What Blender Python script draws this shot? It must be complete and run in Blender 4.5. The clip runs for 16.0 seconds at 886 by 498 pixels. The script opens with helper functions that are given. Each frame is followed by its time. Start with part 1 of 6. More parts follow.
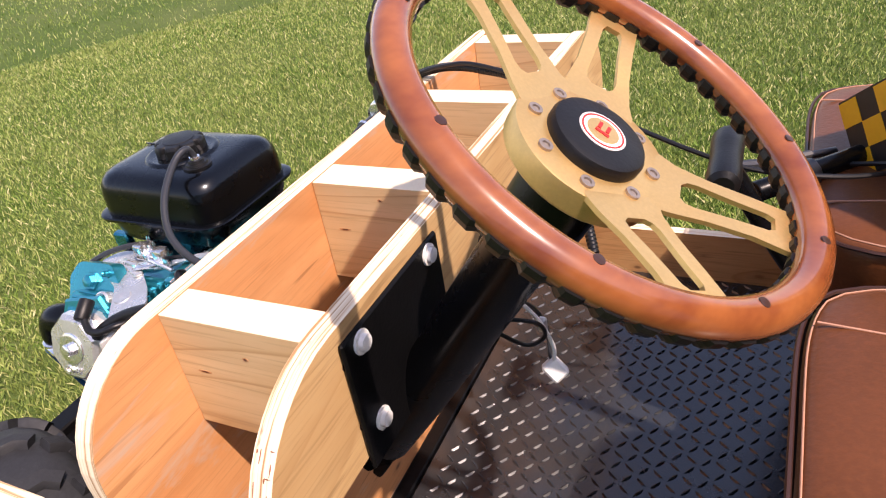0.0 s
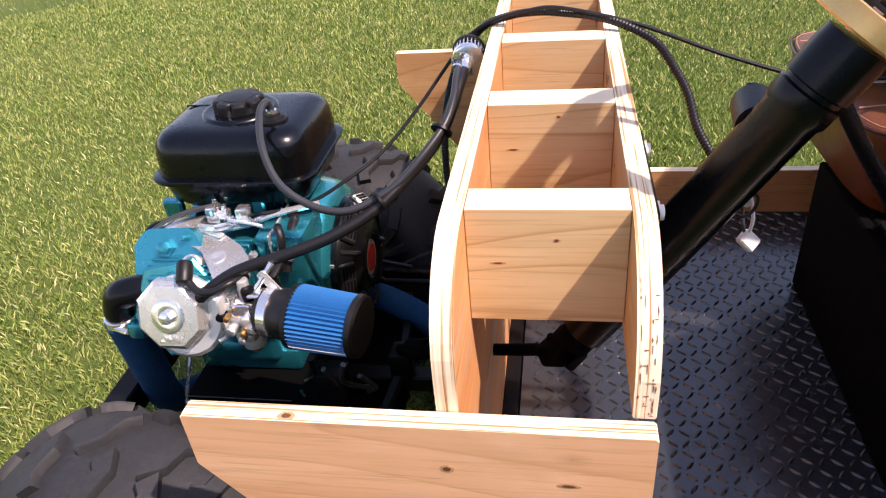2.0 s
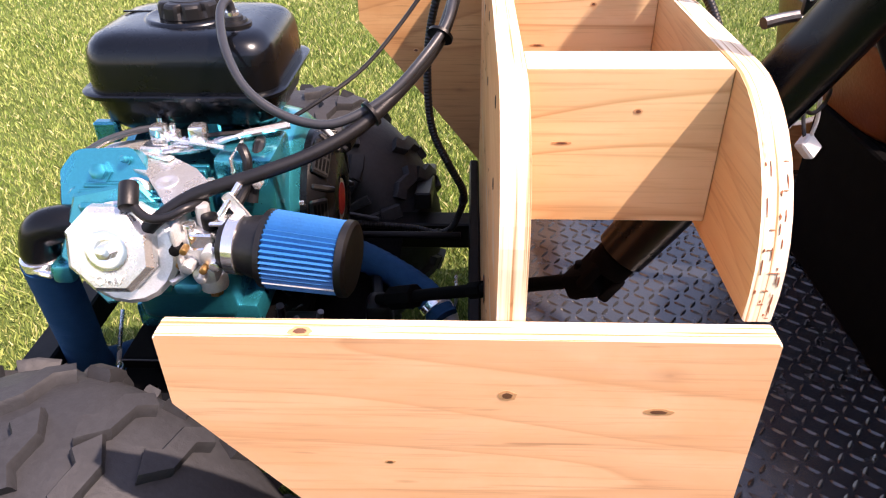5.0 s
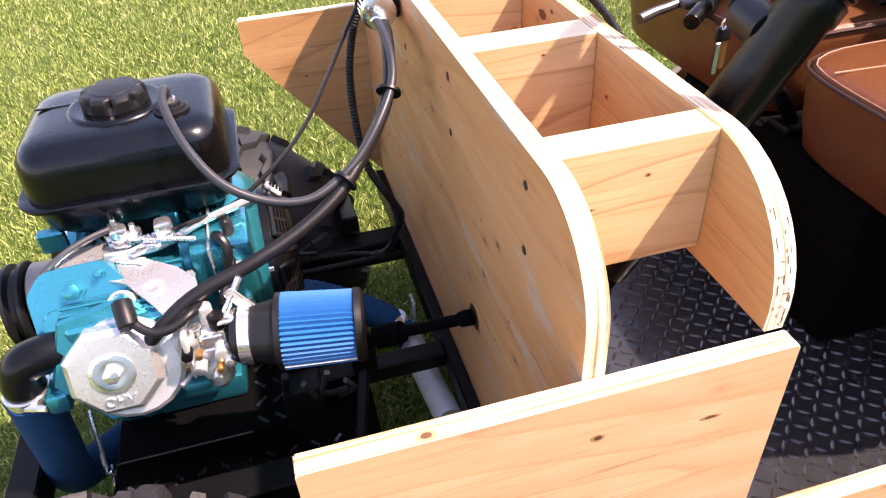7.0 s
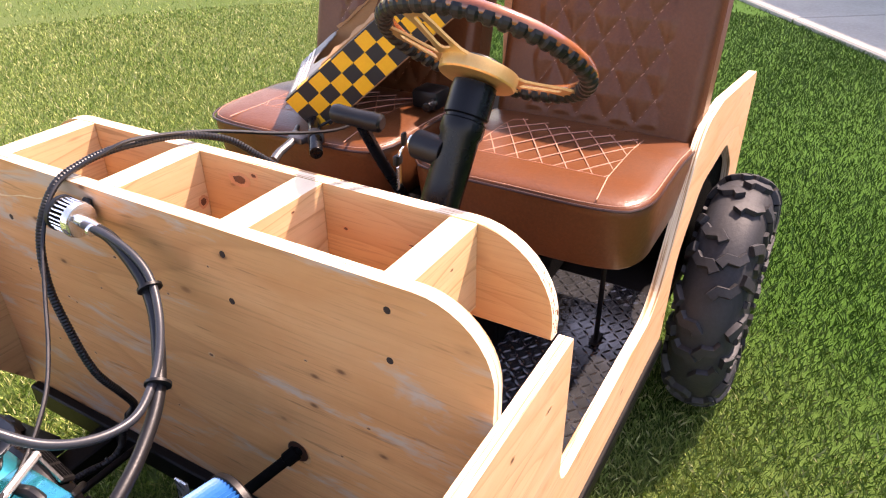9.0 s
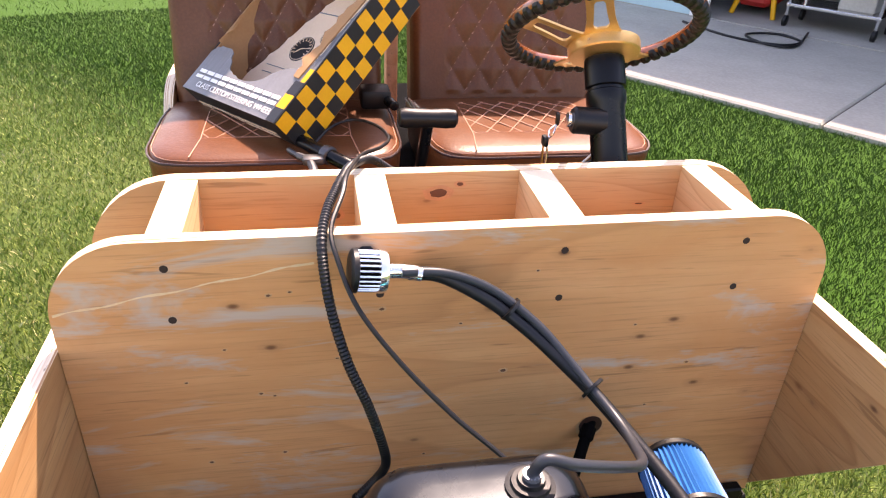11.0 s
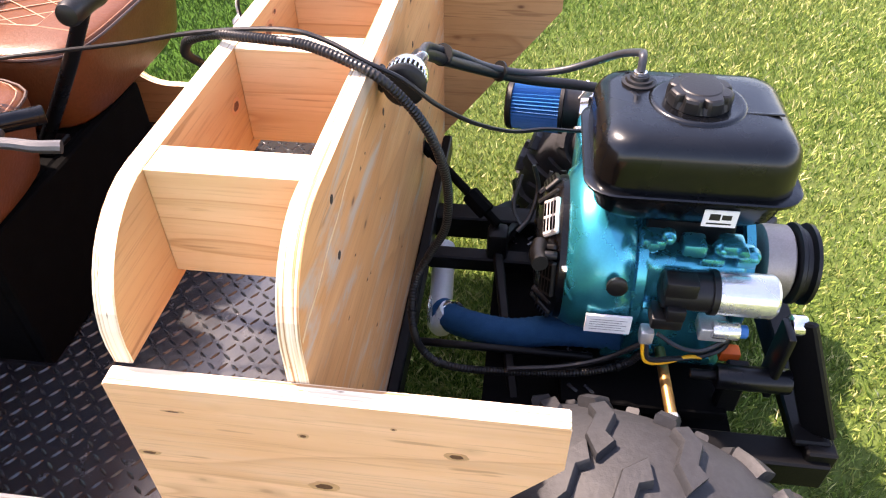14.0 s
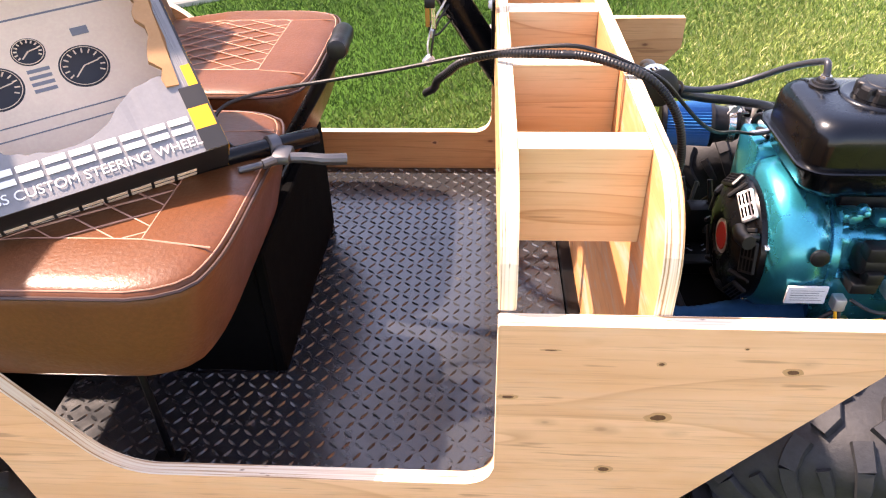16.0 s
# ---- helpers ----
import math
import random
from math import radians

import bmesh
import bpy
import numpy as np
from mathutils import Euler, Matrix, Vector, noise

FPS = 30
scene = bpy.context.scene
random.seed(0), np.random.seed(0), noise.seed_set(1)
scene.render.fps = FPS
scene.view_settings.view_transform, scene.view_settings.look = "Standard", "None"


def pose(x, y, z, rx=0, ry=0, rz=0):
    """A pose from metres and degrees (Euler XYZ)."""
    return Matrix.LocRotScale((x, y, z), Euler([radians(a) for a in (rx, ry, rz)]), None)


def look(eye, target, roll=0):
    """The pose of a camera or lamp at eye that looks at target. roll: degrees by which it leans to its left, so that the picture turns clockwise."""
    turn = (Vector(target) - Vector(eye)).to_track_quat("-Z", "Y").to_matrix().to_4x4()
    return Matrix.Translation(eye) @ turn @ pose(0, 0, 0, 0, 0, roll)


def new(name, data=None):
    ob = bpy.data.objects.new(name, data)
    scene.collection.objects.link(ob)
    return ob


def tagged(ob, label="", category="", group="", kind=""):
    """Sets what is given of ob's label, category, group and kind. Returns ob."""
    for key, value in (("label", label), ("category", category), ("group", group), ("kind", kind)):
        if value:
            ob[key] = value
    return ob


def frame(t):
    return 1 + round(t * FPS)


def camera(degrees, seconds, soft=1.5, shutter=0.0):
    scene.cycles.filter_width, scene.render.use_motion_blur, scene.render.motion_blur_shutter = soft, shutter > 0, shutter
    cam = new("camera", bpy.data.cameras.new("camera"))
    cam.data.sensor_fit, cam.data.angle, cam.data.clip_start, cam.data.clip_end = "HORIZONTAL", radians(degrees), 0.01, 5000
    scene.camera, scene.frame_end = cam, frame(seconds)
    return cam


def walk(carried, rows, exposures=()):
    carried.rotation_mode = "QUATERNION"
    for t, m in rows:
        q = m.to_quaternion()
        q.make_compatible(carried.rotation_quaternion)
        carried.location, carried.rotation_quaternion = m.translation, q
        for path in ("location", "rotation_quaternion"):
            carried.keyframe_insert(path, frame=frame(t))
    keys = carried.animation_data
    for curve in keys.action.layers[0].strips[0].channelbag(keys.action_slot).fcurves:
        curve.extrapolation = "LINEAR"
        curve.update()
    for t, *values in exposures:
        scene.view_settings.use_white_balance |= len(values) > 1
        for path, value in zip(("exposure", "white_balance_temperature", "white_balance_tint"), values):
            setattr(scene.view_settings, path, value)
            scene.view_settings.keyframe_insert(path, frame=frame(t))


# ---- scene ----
cam = camera(64.1, 16.0, soft=1.15)

PATH = [
    (0, (-0.458, 0.677, 1.159), (0.375, -0.807, 0.109), -9.8),
    (0.5, (-0.451, 0.725, 1.181), (0.232, -0.783, 0.058), -8.0),
    (1, (-0.309, 0.835, 1.158), (0.22, -0.739, 0.043), -7.5),
    (1.5, (-0.171, 0.908, 1.153), (0.208, -0.708, 0.038), -6.5),
    (2, (-0.099, 0.89, 1.151), (0.222, -0.754, 0.057), -5.5),
    (2.5, (-0.039, 0.872, 1.153), (0.196, -0.777, 0.044), -5.4),
    (3, (0.067, 0.911, 1.133), (0.122, -0.806, 0.11), -3.6),
    (3.5, (0.076, 0.879, 1.069), (0.145, -0.859, 0.081), -3.5),
    (4, (0.024, 0.859, 1.007), (0.151, -0.887, 0.04), -2.4),
    (4.2, (0.016, 0.857, 1.007), (0.134, -0.876, 0.015), -1.9),
    (6.3, (0.06, 0.794, 1.04), (-0.022, -0.848, -0.1), -0.1),
    (6.5, (0.088, 0.787, 1.062), (-0.095, -0.846, -0.078), -1.3),
    (7, (0.181, 0.813, 1.13), (-0.184, -0.734, -0.084), -3.7),
    (7.5, (0.199, 0.791, 1.175), (-0.172, -0.746, -0.05), -7.2),
    (8, (0.192, 0.721, 1.191), (-0.271, -0.746, -0.087), -6.3),
    (8.5, (0.302, 0.722, 1.22), (-0.692, -0.587, 0.081), -2.6),
    (8.7, (0.382, 0.733, 1.24), (-0.863, -0.405, 0.165), -1.1),
    (10.8, (0.718, -0.064, 1.252), (-0.972, 0.133, 0.202), 2.0),
    (11, (0.685, -0.162, 1.225), (-1.018, 0.175, 0.232), 2.9),
    (11.5, (0.559, -0.379, 1.221), (-0.984, 0.224, 0.101), 0.5),
    (12, (0.509, -0.613, 1.224), (-0.717, 0.525, 0.128), 3.5),
    (12.5, (0.432, -0.687, 1.2), (-0.481, 0.642, 0.017), 2.8),
    (13, (0.313, -0.634, 1.196), (-0.331, 0.813, -0.025), -1.8),
    (13.5, (0.236, -0.685, 1.194), (-0.124, 0.815, -0.078), -1.8),
    (14, (0.163, -0.813, 1.202), (-0.031, 0.668, -0.129), -0.6),
    (14.5, (0.159, -0.933, 1.213), (-0.136, 0.6, -0.036), -3.6),
    (15, (0.161, -1.049, 1.227), (-0.299, 0.489, 0.035), -4.7),
    (15.5, (-0.001, -1.058, 1.219), (-0.283, 0.567, 0.088), -1.6),
    (16, (-0.196, -1.013, 1.201), (-0.305, 0.602, 0.027), -1.5),
]
walk(cam, [(t, look(e, a, r)) for t, e, a, r in PATH],
     exposures=[(0.0,1.1,7500,29),(1.5,1.12,7500,29),(2.5,1.45,7700,33),(3.5,1.62,7800,33),(8.0,2.04,7900,34),(11.0,2.18,8200,32),(13.0,2.34,7900,29),(14.0,2.42,7950,30),(14.5,2.45,8000,30),(15.0,2.15,8050,31),(15.5,2.22,8050,31),(16.0,2.36,8100,31)])

# ---------------------------------------------------------------- light
SUN_DIR = Vector((0.63, -0.29, -1.0)).normalized()
sun_data = bpy.data.lights.new("sun", "SUN")
sun_data.energy, sun_data.angle, sun_data.color = 3.0, radians(1.0), (1.0, 0.95, 0.87)
sun = new("sun", sun_data)
sun.matrix_world = look((0, 0, 6), Vector((0, 0, 6)) + SUN_DIR)

world = bpy.data.worlds.new("sky")
scene.world = world
world.use_nodes = True
wn = world.node_tree
sky = wn.nodes.new("ShaderNodeTexSky")
sky.sky_type, sky.sun_disc = "NISHITA", False
sky.sun_elevation = math.asin(-SUN_DIR.z)
sky.sun_rotation = math.atan2(-SUN_DIR.x, -SUN_DIR.y)
wn.nodes["Background"].inputs["Strength"].default_value = 0.132
wn.links.new(sky.outputs[0], wn.nodes["Background"].inputs["Color"])


# ---------------------------------------------------------------- materials
class Mat:
    """A small builder for node materials."""

    def __init__(self, name, color, rough=0.5, metal=0.0, spec=0.5):
        self.m = bpy.data.materials.new(name)
        self.m.use_nodes = True
        self.t = self.m.node_tree
        self.b = self.t.nodes["Principled BSDF"]
        self.set("Base Color", (*color[:3], 1.0))
        self.set("Roughness", rough)
        self.set("Metallic", metal)
        self.set("Specular IOR Level", spec)
        self.co = None

    def set(self, key, value):
        self.b.inputs[key].default_value = value

    def node(self, kind, **inputs):
        n = self.t.nodes.new(kind)
        for k, v in inputs.items():
            n.inputs[k.replace("_", " ")].default_value = v
        return n

    def link(self, a, b):
        self.t.links.new(a, b)

    def coords(self, scale=(1, 1, 1), rot=(0, 0, 0)):
        if self.co is None:
            self.co = self.t.nodes.new("ShaderNodeTexCoord")
        mp = self.t.nodes.new("ShaderNodeMapping")
        mp.inputs["Scale"].default_value = scale
        mp.inputs["Rotation"].default_value = rot
        self.link(self.co.outputs["Object"], mp.inputs["Vector"])
        return mp.outputs[0]

    def noise(self, scale, detail=4.0, rough=0.55, stretch=(1, 1, 1), distortion=0.0):
        n = self.node("ShaderNodeTexNoise", Scale=scale, Detail=detail, Roughness=rough, Distortion=distortion)
        self.link(self.coords(stretch), n.inputs["Vector"])
        return n.outputs["Fac"]

    def ramp(self, fac, *stops):
        r = self.t.nodes.new("ShaderNodeValToRGB")
        e = r.color_ramp.elements
        while len(e) < len(stops):
            e.new(0.5)
        for el, (p, c) in zip(e, stops):
            el.position, el.color = p, (*c[:3], 1.0) if not isinstance(c, float) else (c, c, c, 1.0)
        self.link(fac, r.inputs[0])
        return r.outputs[0]

    def mix(self, fac, a, b, mode="MIX"):
        x = self.t.nodes.new("ShaderNodeMix")
        x.data_type, x.blend_type = "RGBA", mode
        for sock, v in ((x.inputs[0], fac), (x.inputs[6], a), (x.inputs[7], b)):
            if isinstance(v, (int, float)):
                sock.default_value = v
            elif isinstance(v, tuple):
                sock.default_value = (*v[:3], 1.0)
            else:
                self.link(v, sock)
        return x.outputs[2]

    def color(self, sock):
        self.link(sock, self.b.inputs["Base Color"])
        return self

    def rough(self, sock):
        self.link(sock, self.b.inputs["Roughness"])
        return self

    def bump(self, sock, strength=0.3, distance=0.002):
        n = self.node("ShaderNodeBump", Strength=strength, Distance=distance)
        self.link(sock, n.inputs["Height"])
        self.link(n.outputs[0], self.b.inputs["Normal"])
        return self


def wear(name, color, rough, metal=0.0, amount=0.25, scale=9.0, bump=0.1, spec=0.5, dark=0.5):
    """A plain painted, rubber or metal surface with stains and fine grain."""
    w = Mat(name, color, rough, metal, spec)
    big = w.noise(scale, 5, 0.6)
    fine = w.noise(scale * 22, 3, 0.6)
    c = w.mix(w.ramp(big, (0.35, 0.0), (0.75, 1.0)), tuple(color), tuple(k * (1 - amount * dark) for k in color[:3]))
    c = w.mix(w.ramp(fine, (0.4, 0.0), (0.8, amount)), c, tuple(min(1, k * 1.35 + 0.0012) for k in color[:3]))
    w.color(c)
    w.rough(w.ramp(big, (0.2, max(0.02, rough - 0.1)), (0.85, min(1.0, rough + 0.16))))
    w.bump(fine, bump, 0.001)
    return w.m


def wood(name, along, light, mid, dark, knots=True, rings=9.0, weather=0.0, turn=(0, 0, 0), fine=0.45, seed=0.0, ring=0.5):
    """Rotary-cut softwood veneer along one axis: nested growth lines, pores, knots, specks and grey weathering."""
    w = Mat(name, mid, 0.6, 0, 0.3)
    k = "xyz".index(along)

    def field(scale, ratio, detail, rough, dist=0.0, shift=0.0):
        st = [scale, scale, scale]
        st[k] = scale * ratio
        mp = w.coords(tuple(st), turn)
        mp.node.inputs["Location"].default_value = (seed + shift, seed * 1.7 + shift, seed * 0.6)
        n = w.node("ShaderNodeTexNoise", Scale=1.0, Detail=detail, Roughness=rough, Distortion=dist)
        w.link(mp, n.inputs["Vector"])
        return n.outputs["Fac"]

    def math_node(op, x, y):
        m = w.t.nodes.new("ShaderNodeMath")
        m.operation = op
        for sock, v in zip(m.inputs, (x, y)):
            if isinstance(v, (int, float)):
                sock.default_value = v
            else:
                w.link(v, sock)
        return m.outputs[0]

    base = field(4.2, 0.17, 2.5, 0.5, 0.25)
    lines = math_node("FRACT", math_node("MULTIPLY", base, rings), 0.0)
    tone = field(9.0, 0.16, 4.0, 0.6, 0.3, 3.0)
    pores = field(330.0, 0.03, 3.0, 0.6, 0.0, 1.0)
    streak = field(60.0, 0.02, 3.0, 0.6, 0.1, 5.0)
    c = w.mix(w.ramp(tone, (0.36, 0.0), (0.70, 1.0)), tuple(light), tuple(dark))
    c = w.mix(w.ramp(lines, (0.0, 0.0), (0.55, 0.05), (0.88, 0.22), (0.965, ring), (1.0, 0.0)), c, tuple(mid))
    c = w.mix(w.ramp(streak, (0.45, 0.0), (0.75, 0.24)), c, tuple(q * 0.85 for q in mid[:3]))
    c = w.mix(w.ramp(pores, (0.52, 0.0), (0.80, fine)), c, tuple(q * 0.55 for q in mid[:3]))
    blotch = field(11.0, 0.55, 5.0, 0.65, 0.5, 21.0)
    c = w.mix(w.ramp(blotch, (0.44, 0.0), (0.70, 0.42)), c, tuple(q * k for q, k in zip(dark[:3], (0.92, 0.80, 0.66))))
    checks = field(95.0, 0.075, 2.0, 0.55, 0.2, 31.0)
    c = w.mix(w.ramp(checks, (0.66, 0.0), (0.72, 0.55)), c, tuple(q * 0.62 for q in mid[:3]))
    if weather:
        g = field(16.0, 0.22, 5.0, 0.70, 0.6, 9.0)
        c = w.mix(w.ramp(g, (0.53, 0.0), (0.64, weather)), c, (0.45, 0.40, 0.345))
        o = field(7.0, 0.35, 4.0, 0.6, 0.4, 14.0)
        c = w.mix(w.ramp(o, (0.55, 0.0), (0.72, 0.45)), c, (0.60, 0.30, 0.13))
    if knots:
        for sc, size, colour, amount in ((9.0, 0.055, (0.20, 0.075, 0.03), 0.8), (17.0, 0.075, (0.10, 0.035, 0.016), 0.9)):
            vor = w.t.nodes.new("ShaderNodeTexVoronoi")
            vor.inputs["Scale"].default_value = sc
            ks = [1.0, 1.0, 1.0]
            ks[k] = 0.5
            mp = w.coords(tuple(ks), turn)
            mp.node.inputs["Location"].default_value = (seed + sc, seed, seed + 0.7)
            w.link(mp, vor.inputs["Vector"])
            kn = w.ramp(vor.outputs["Distance"], (0.0, amount), (size * 0.45, amount * 0.85), (size, amount * 0.18), (size * 2.2, 0.0))
            c = w.mix(kn, c, colour)
    w.color(c)
    w.rough(w.ramp(tone, (0.3, 0.5), (0.8, 0.72)))
    w.bump(w.mix(0.4, lines, pores), 0.14, 0.001)
    return w.m


def ply_edge(name, axis):
    """The cut edge of plywood: thin veneers, pale and dark, with torn and burnt spots."""
    w = Mat(name, (0.6, 0.44, 0.27), 0.75, 0, 0.2)
    st = [5.0, 5.0, 5.0]
    st["xyz".index(axis)] = 420.0
    lay = w.node("ShaderNodeTexNoise", Scale=1.0, Detail=2.0, Roughness=0.5)
    w.link(w.coords(tuple(st)), lay.inputs["Vector"])
    st3 = [40.0, 40.0, 40.0]
    st3["xyz".index(axis)] = 160.0
    spots = w.node("ShaderNodeTexNoise", Scale=1.0, Detail=2.0, Roughness=0.7)
    w.link(w.coords(tuple(st3)), spots.inputs["Vector"])
    c = w.ramp(lay.outputs["Fac"], (0.36, (0.42, 0.22, 0.10)), (0.43, (0.74, 0.55, 0.36)), (0.58, (0.86, 0.74, 0.56)))
    c = w.mix(w.ramp(spots.outputs["Fac"], (0.66, 0.0), (0.76, 0.8)), c, (0.17, 0.07, 0.03))
    w.color(c).bump(lay.outputs["Fac"], 0.3, 0.001)
    return w.m


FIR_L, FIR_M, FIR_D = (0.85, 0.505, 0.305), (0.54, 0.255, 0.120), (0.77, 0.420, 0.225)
M_PLY_Y = wood("fir_plywood_across", "y", (0.70, 0.345, 0.152), (0.43, 0.180, 0.068), (0.59, 0.258, 0.098), rings=6, weather=0.7, turn=(0.12, 0, 0), seed=2.3)
M_PLY_YR = wood("fir_plywood_red", "y", (0.60, 0.410, 0.205), (0.39, 0.215, 0.088), (0.52, 0.320, 0.145), rings=11, seed=6.1, fine=0.6)
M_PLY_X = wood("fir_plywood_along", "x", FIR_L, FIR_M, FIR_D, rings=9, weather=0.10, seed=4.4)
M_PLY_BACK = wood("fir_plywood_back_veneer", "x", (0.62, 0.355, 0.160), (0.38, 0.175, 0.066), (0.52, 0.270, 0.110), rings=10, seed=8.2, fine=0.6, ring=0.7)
M_LUMBER = wood("pine_lumber", "x", (0.71, 0.520, 0.29), (0.46, 0.265, 0.115), (0.64, 0.440, 0.23), rings=16, knots=False, turn=(0, 0.08, 0), seed=1.2, ring=0.8)
M_EDGE_X = ply_edge("plywood_edge_x", "x")
M_EDGE_Y = ply_edge("plywood_edge_y", "y")
M_PINE_END = wear("pine_cut_top", (0.80, 0.66, 0.47), 0.7, 0, 0.2, 20, 0.2, 0.2)
M_BLACK = wear("black_steel_paint", (0.0035, 0.0035, 0.0040), 0.42, 0.0, 0.5, 12, 0.2, 0.16)
M_SOOT = wear("matt_black_steel", (0.0018, 0.0018, 0.0020), 0.75, 0.0, 0.4, 12, 0.2, 0.05)
M_COLUMN = wear("column_gloss_black", (0.0026, 0.0030, 0.0040), 0.26, 0.0, 0.4, 8, 0.08, 0.26)
M_CARPET = wear("black_riser_cloth", (0.0022, 0.0022, 0.0023), 0.95, 0.0, 0.4, 30, 0.5, 0.05)
M_RUBBERMAT = wear("black_tread_rubber", (0.0030, 0.0033, 0.0042), 0.42, 0.0, 0.5, 7, 0.15, 0.08)
# Lozenges much paler than the mat: sky glints put into their colour.
M_LOZENGE = wear("glinting_tread_lozenge", (0.022, 0.024, 0.027), 0.20, 0.0, 0.6, 30, 0.05, 0.95)
M_TYRE = wear("tyre_rubber", (0.024, 0.025, 0.028), 0.58, 0.0, 0.7, 6, 0.7, 0.32)
M_TANK = wear("tank_black_enamel", (0.0012, 0.0013, 0.0018), 0.25, 0.0, 0.20, 10, 0.02, 0.30)
for key, value in (("Coat Weight", 0.25), ("Coat Roughness", 0.05), ("Specular Tint", (0.82, 0.92, 1.0, 1.0))):
    M_TANK.node_tree.nodes["Principled BSDF"].inputs[key].default_value = value
M_PLASTIC = wear("black_plastic", (0.006, 0.006, 0.0065), 0.40, 0.0, 0.4, 15, 0.2, 0.35)
M_HOSE = wear("black_hose_rubber", (0.008, 0.008, 0.0092), 0.38, 0.0, 0.4, 14, 0.2, 0.36)
M_GREYHOSE = wear("grey_fuel_hose", (0.026, 0.029, 0.035), 0.36, 0.0, 0.3, 14, 0.1, 0.4)
M_TEAL = wear("teal_metallic_paint", (0.001, 0.33, 0.43), 0.27, 0.80, 0.3, 14, 0.04)
M_TEAL.node_tree.nodes["Principled BSDF"].inputs["Coat Weight"].default_value = 0.5
M_ALU = wear("cast_aluminium", (0.78, 0.78, 0.77), 0.36, 0.72, 0.50, 25, 0.4)
M_ZINC = wear("zinc_plate", (0.78, 0.78, 0.76), 0.25, 0.80, 0.40, 22, 0.14)
M_CHROME = wear("chrome", (0.90, 0.91, 0.92), 0.13, 0.92, 0.2, 22, 0.04)
M_BELL = wear("worn_steel_bell", (0.34, 0.29, 0.26), 0.50, 0.7, 0.4, 16, 0.2)
M_BLUEWRAP = wear("blue_exhaust_wrap", (0.004, 0.062, 0.155), 0.80, 0.0, 0.6, 35, 0.9, 0.2)
M_FILTER = wear("blue_filter_pleats", (0.001, 0.130, 0.37), 0.5, 0.0, 0.4, 20, 0.2)
M_LEATHER = wear("brown_vinyl", (0.128, 0.042, 0.015), 0.33, 0.0, 0.55, 8, 0.5, 0.30)
M_THREAD = wear("pale_stitching", (0.44, 0.22, 0.145), 0.7, 0.0, 0.3, 30, 0.2)
M_PIPING = wear("dark_piping", (0.042, 0.016, 0.011), 0.4)
M_KNOT = wear("dark_knot", (0.13, 0.050, 0.022), 0.6, 0, 0.6, 90, 0.5)
M_KNOTRING = wear("knot_ring", (0.55, 0.290, 0.135), 0.6, 0, 0.5, 60, 0.3)
M_BURN = wear("scorched_wood", (0.30, 0.100, 0.042), 0.8, 0, 0.5, 90, 0.5)
M_DULL = wear("dull_grey_alloy", (0.11, 0.11, 0.115), 0.40, 0.8, 0.4, 40, 0.2)
M_BLUEWALL = wear("light_blue_siding", (0.36, 0.56, 0.60), 0.6, 0, 0.2, 3)
M_SCUFF = wear("pale_scratch", (0.72, 0.50, 0.29), 0.75, 0, 0.3, 60, 0.3)
M_HOLE = wear("dark_screw_hole", (0.030, 0.014, 0.009), 0.8)
M_GOLD = wear("gold_anodised_spokes", (0.78, 0.50, 0.20), 0.33, 0.75, 0.25, 18, 0.08)
M_WHITE = wear("white_label", (0.80, 0.80, 0.78), 0.5)
M_CARDGREY = wear("grey_printed_card", (0.19, 0.19, 0.195), 0.5)
M_CARDBLACK = wear("black_printed_card", (0.012, 0.012, 0.012), 0.45)
M_CARD = wear("brown_cardboard", (0.40, 0.205, 0.088), 0.8)
M_CARDPALE = wear("pale_printed_card", (0.88, 0.64, 0.44), 0.6)
M_YELLOW = wear("yellow_print", (0.90, 0.42, 0.008), 0.5)
M_ORANGE = wear("orange_plastic", (0.80, 0.12, 0.015), 0.5)
M_RED = wear("red_plastic", (0.45, 0.02, 0.015), 0.45)
M_CONCRETE = wear("concrete_slab", (0.40, 0.38, 0.325), 0.85, 0, 0.4, 2.2, 0.5, 0.2)
M_SILVER = wear("silver_paint", (0.68, 0.68, 0.69), 0.42, 0.15, 0.4, 30, 0.3)
M_BRASS = wear("oily_brass", (0.50, 0.28, 0.10), 0.35, 0.9, 0.4, 30, 0.2)
M_RIM = wear("cream_wheel_rim", (0.70, 0.66, 0.56), 0.45, 0, 0.3, 10)


# ---------------------------------------------------------------- mesh helpers
def mesh_object(name, bm, mats, smooth=None):
    me = bpy.data.meshes.new(name)
    bmesh.ops.recalc_face_normals(bm, faces=bm.faces[:])
    if smooth is not None:
        lim = radians(smooth)
        for f in bm.faces:
            f.smooth = True
        for e in bm.edges:
            if len(e.link_faces) == 2 and e.calc_face_angle(0.0) > lim:
                e.smooth = False
    bm.to_mesh(me)
    bm.free()
    for m in mats if isinstance(mats, (list, tuple)) else [mats]:
        me.materials.append(m)
    return new(name, me)


def thing(name, label, category, base=(0, 0, 0), group="", kind=""):
    ob = new(name)
    ob.empty_display_size = 0.05
    ob.location = base
    return tagged(ob, label, category, group, kind)


def part(name, bm, mats, parent, label="", smooth=35):
    """Links a bmesh, drawn in world metres, as one mesh under a thing or a part."""
    off = Vector((0, 0, 0))
    p = parent
    while p:
        off += p.location
        p = p.parent
    bmesh.ops.translate(bm, verts=bm.verts[:], vec=-off)
    ob = mesh_object(name, bm, mats, smooth)
    ob.parent = parent
    if label:
        tagged(ob, label)
    return ob


def single(name, bm, mats, label, category, smooth=35, group="", kind=""):
    return tagged(mesh_object(name, bm, mats, smooth), label, category, group, kind)


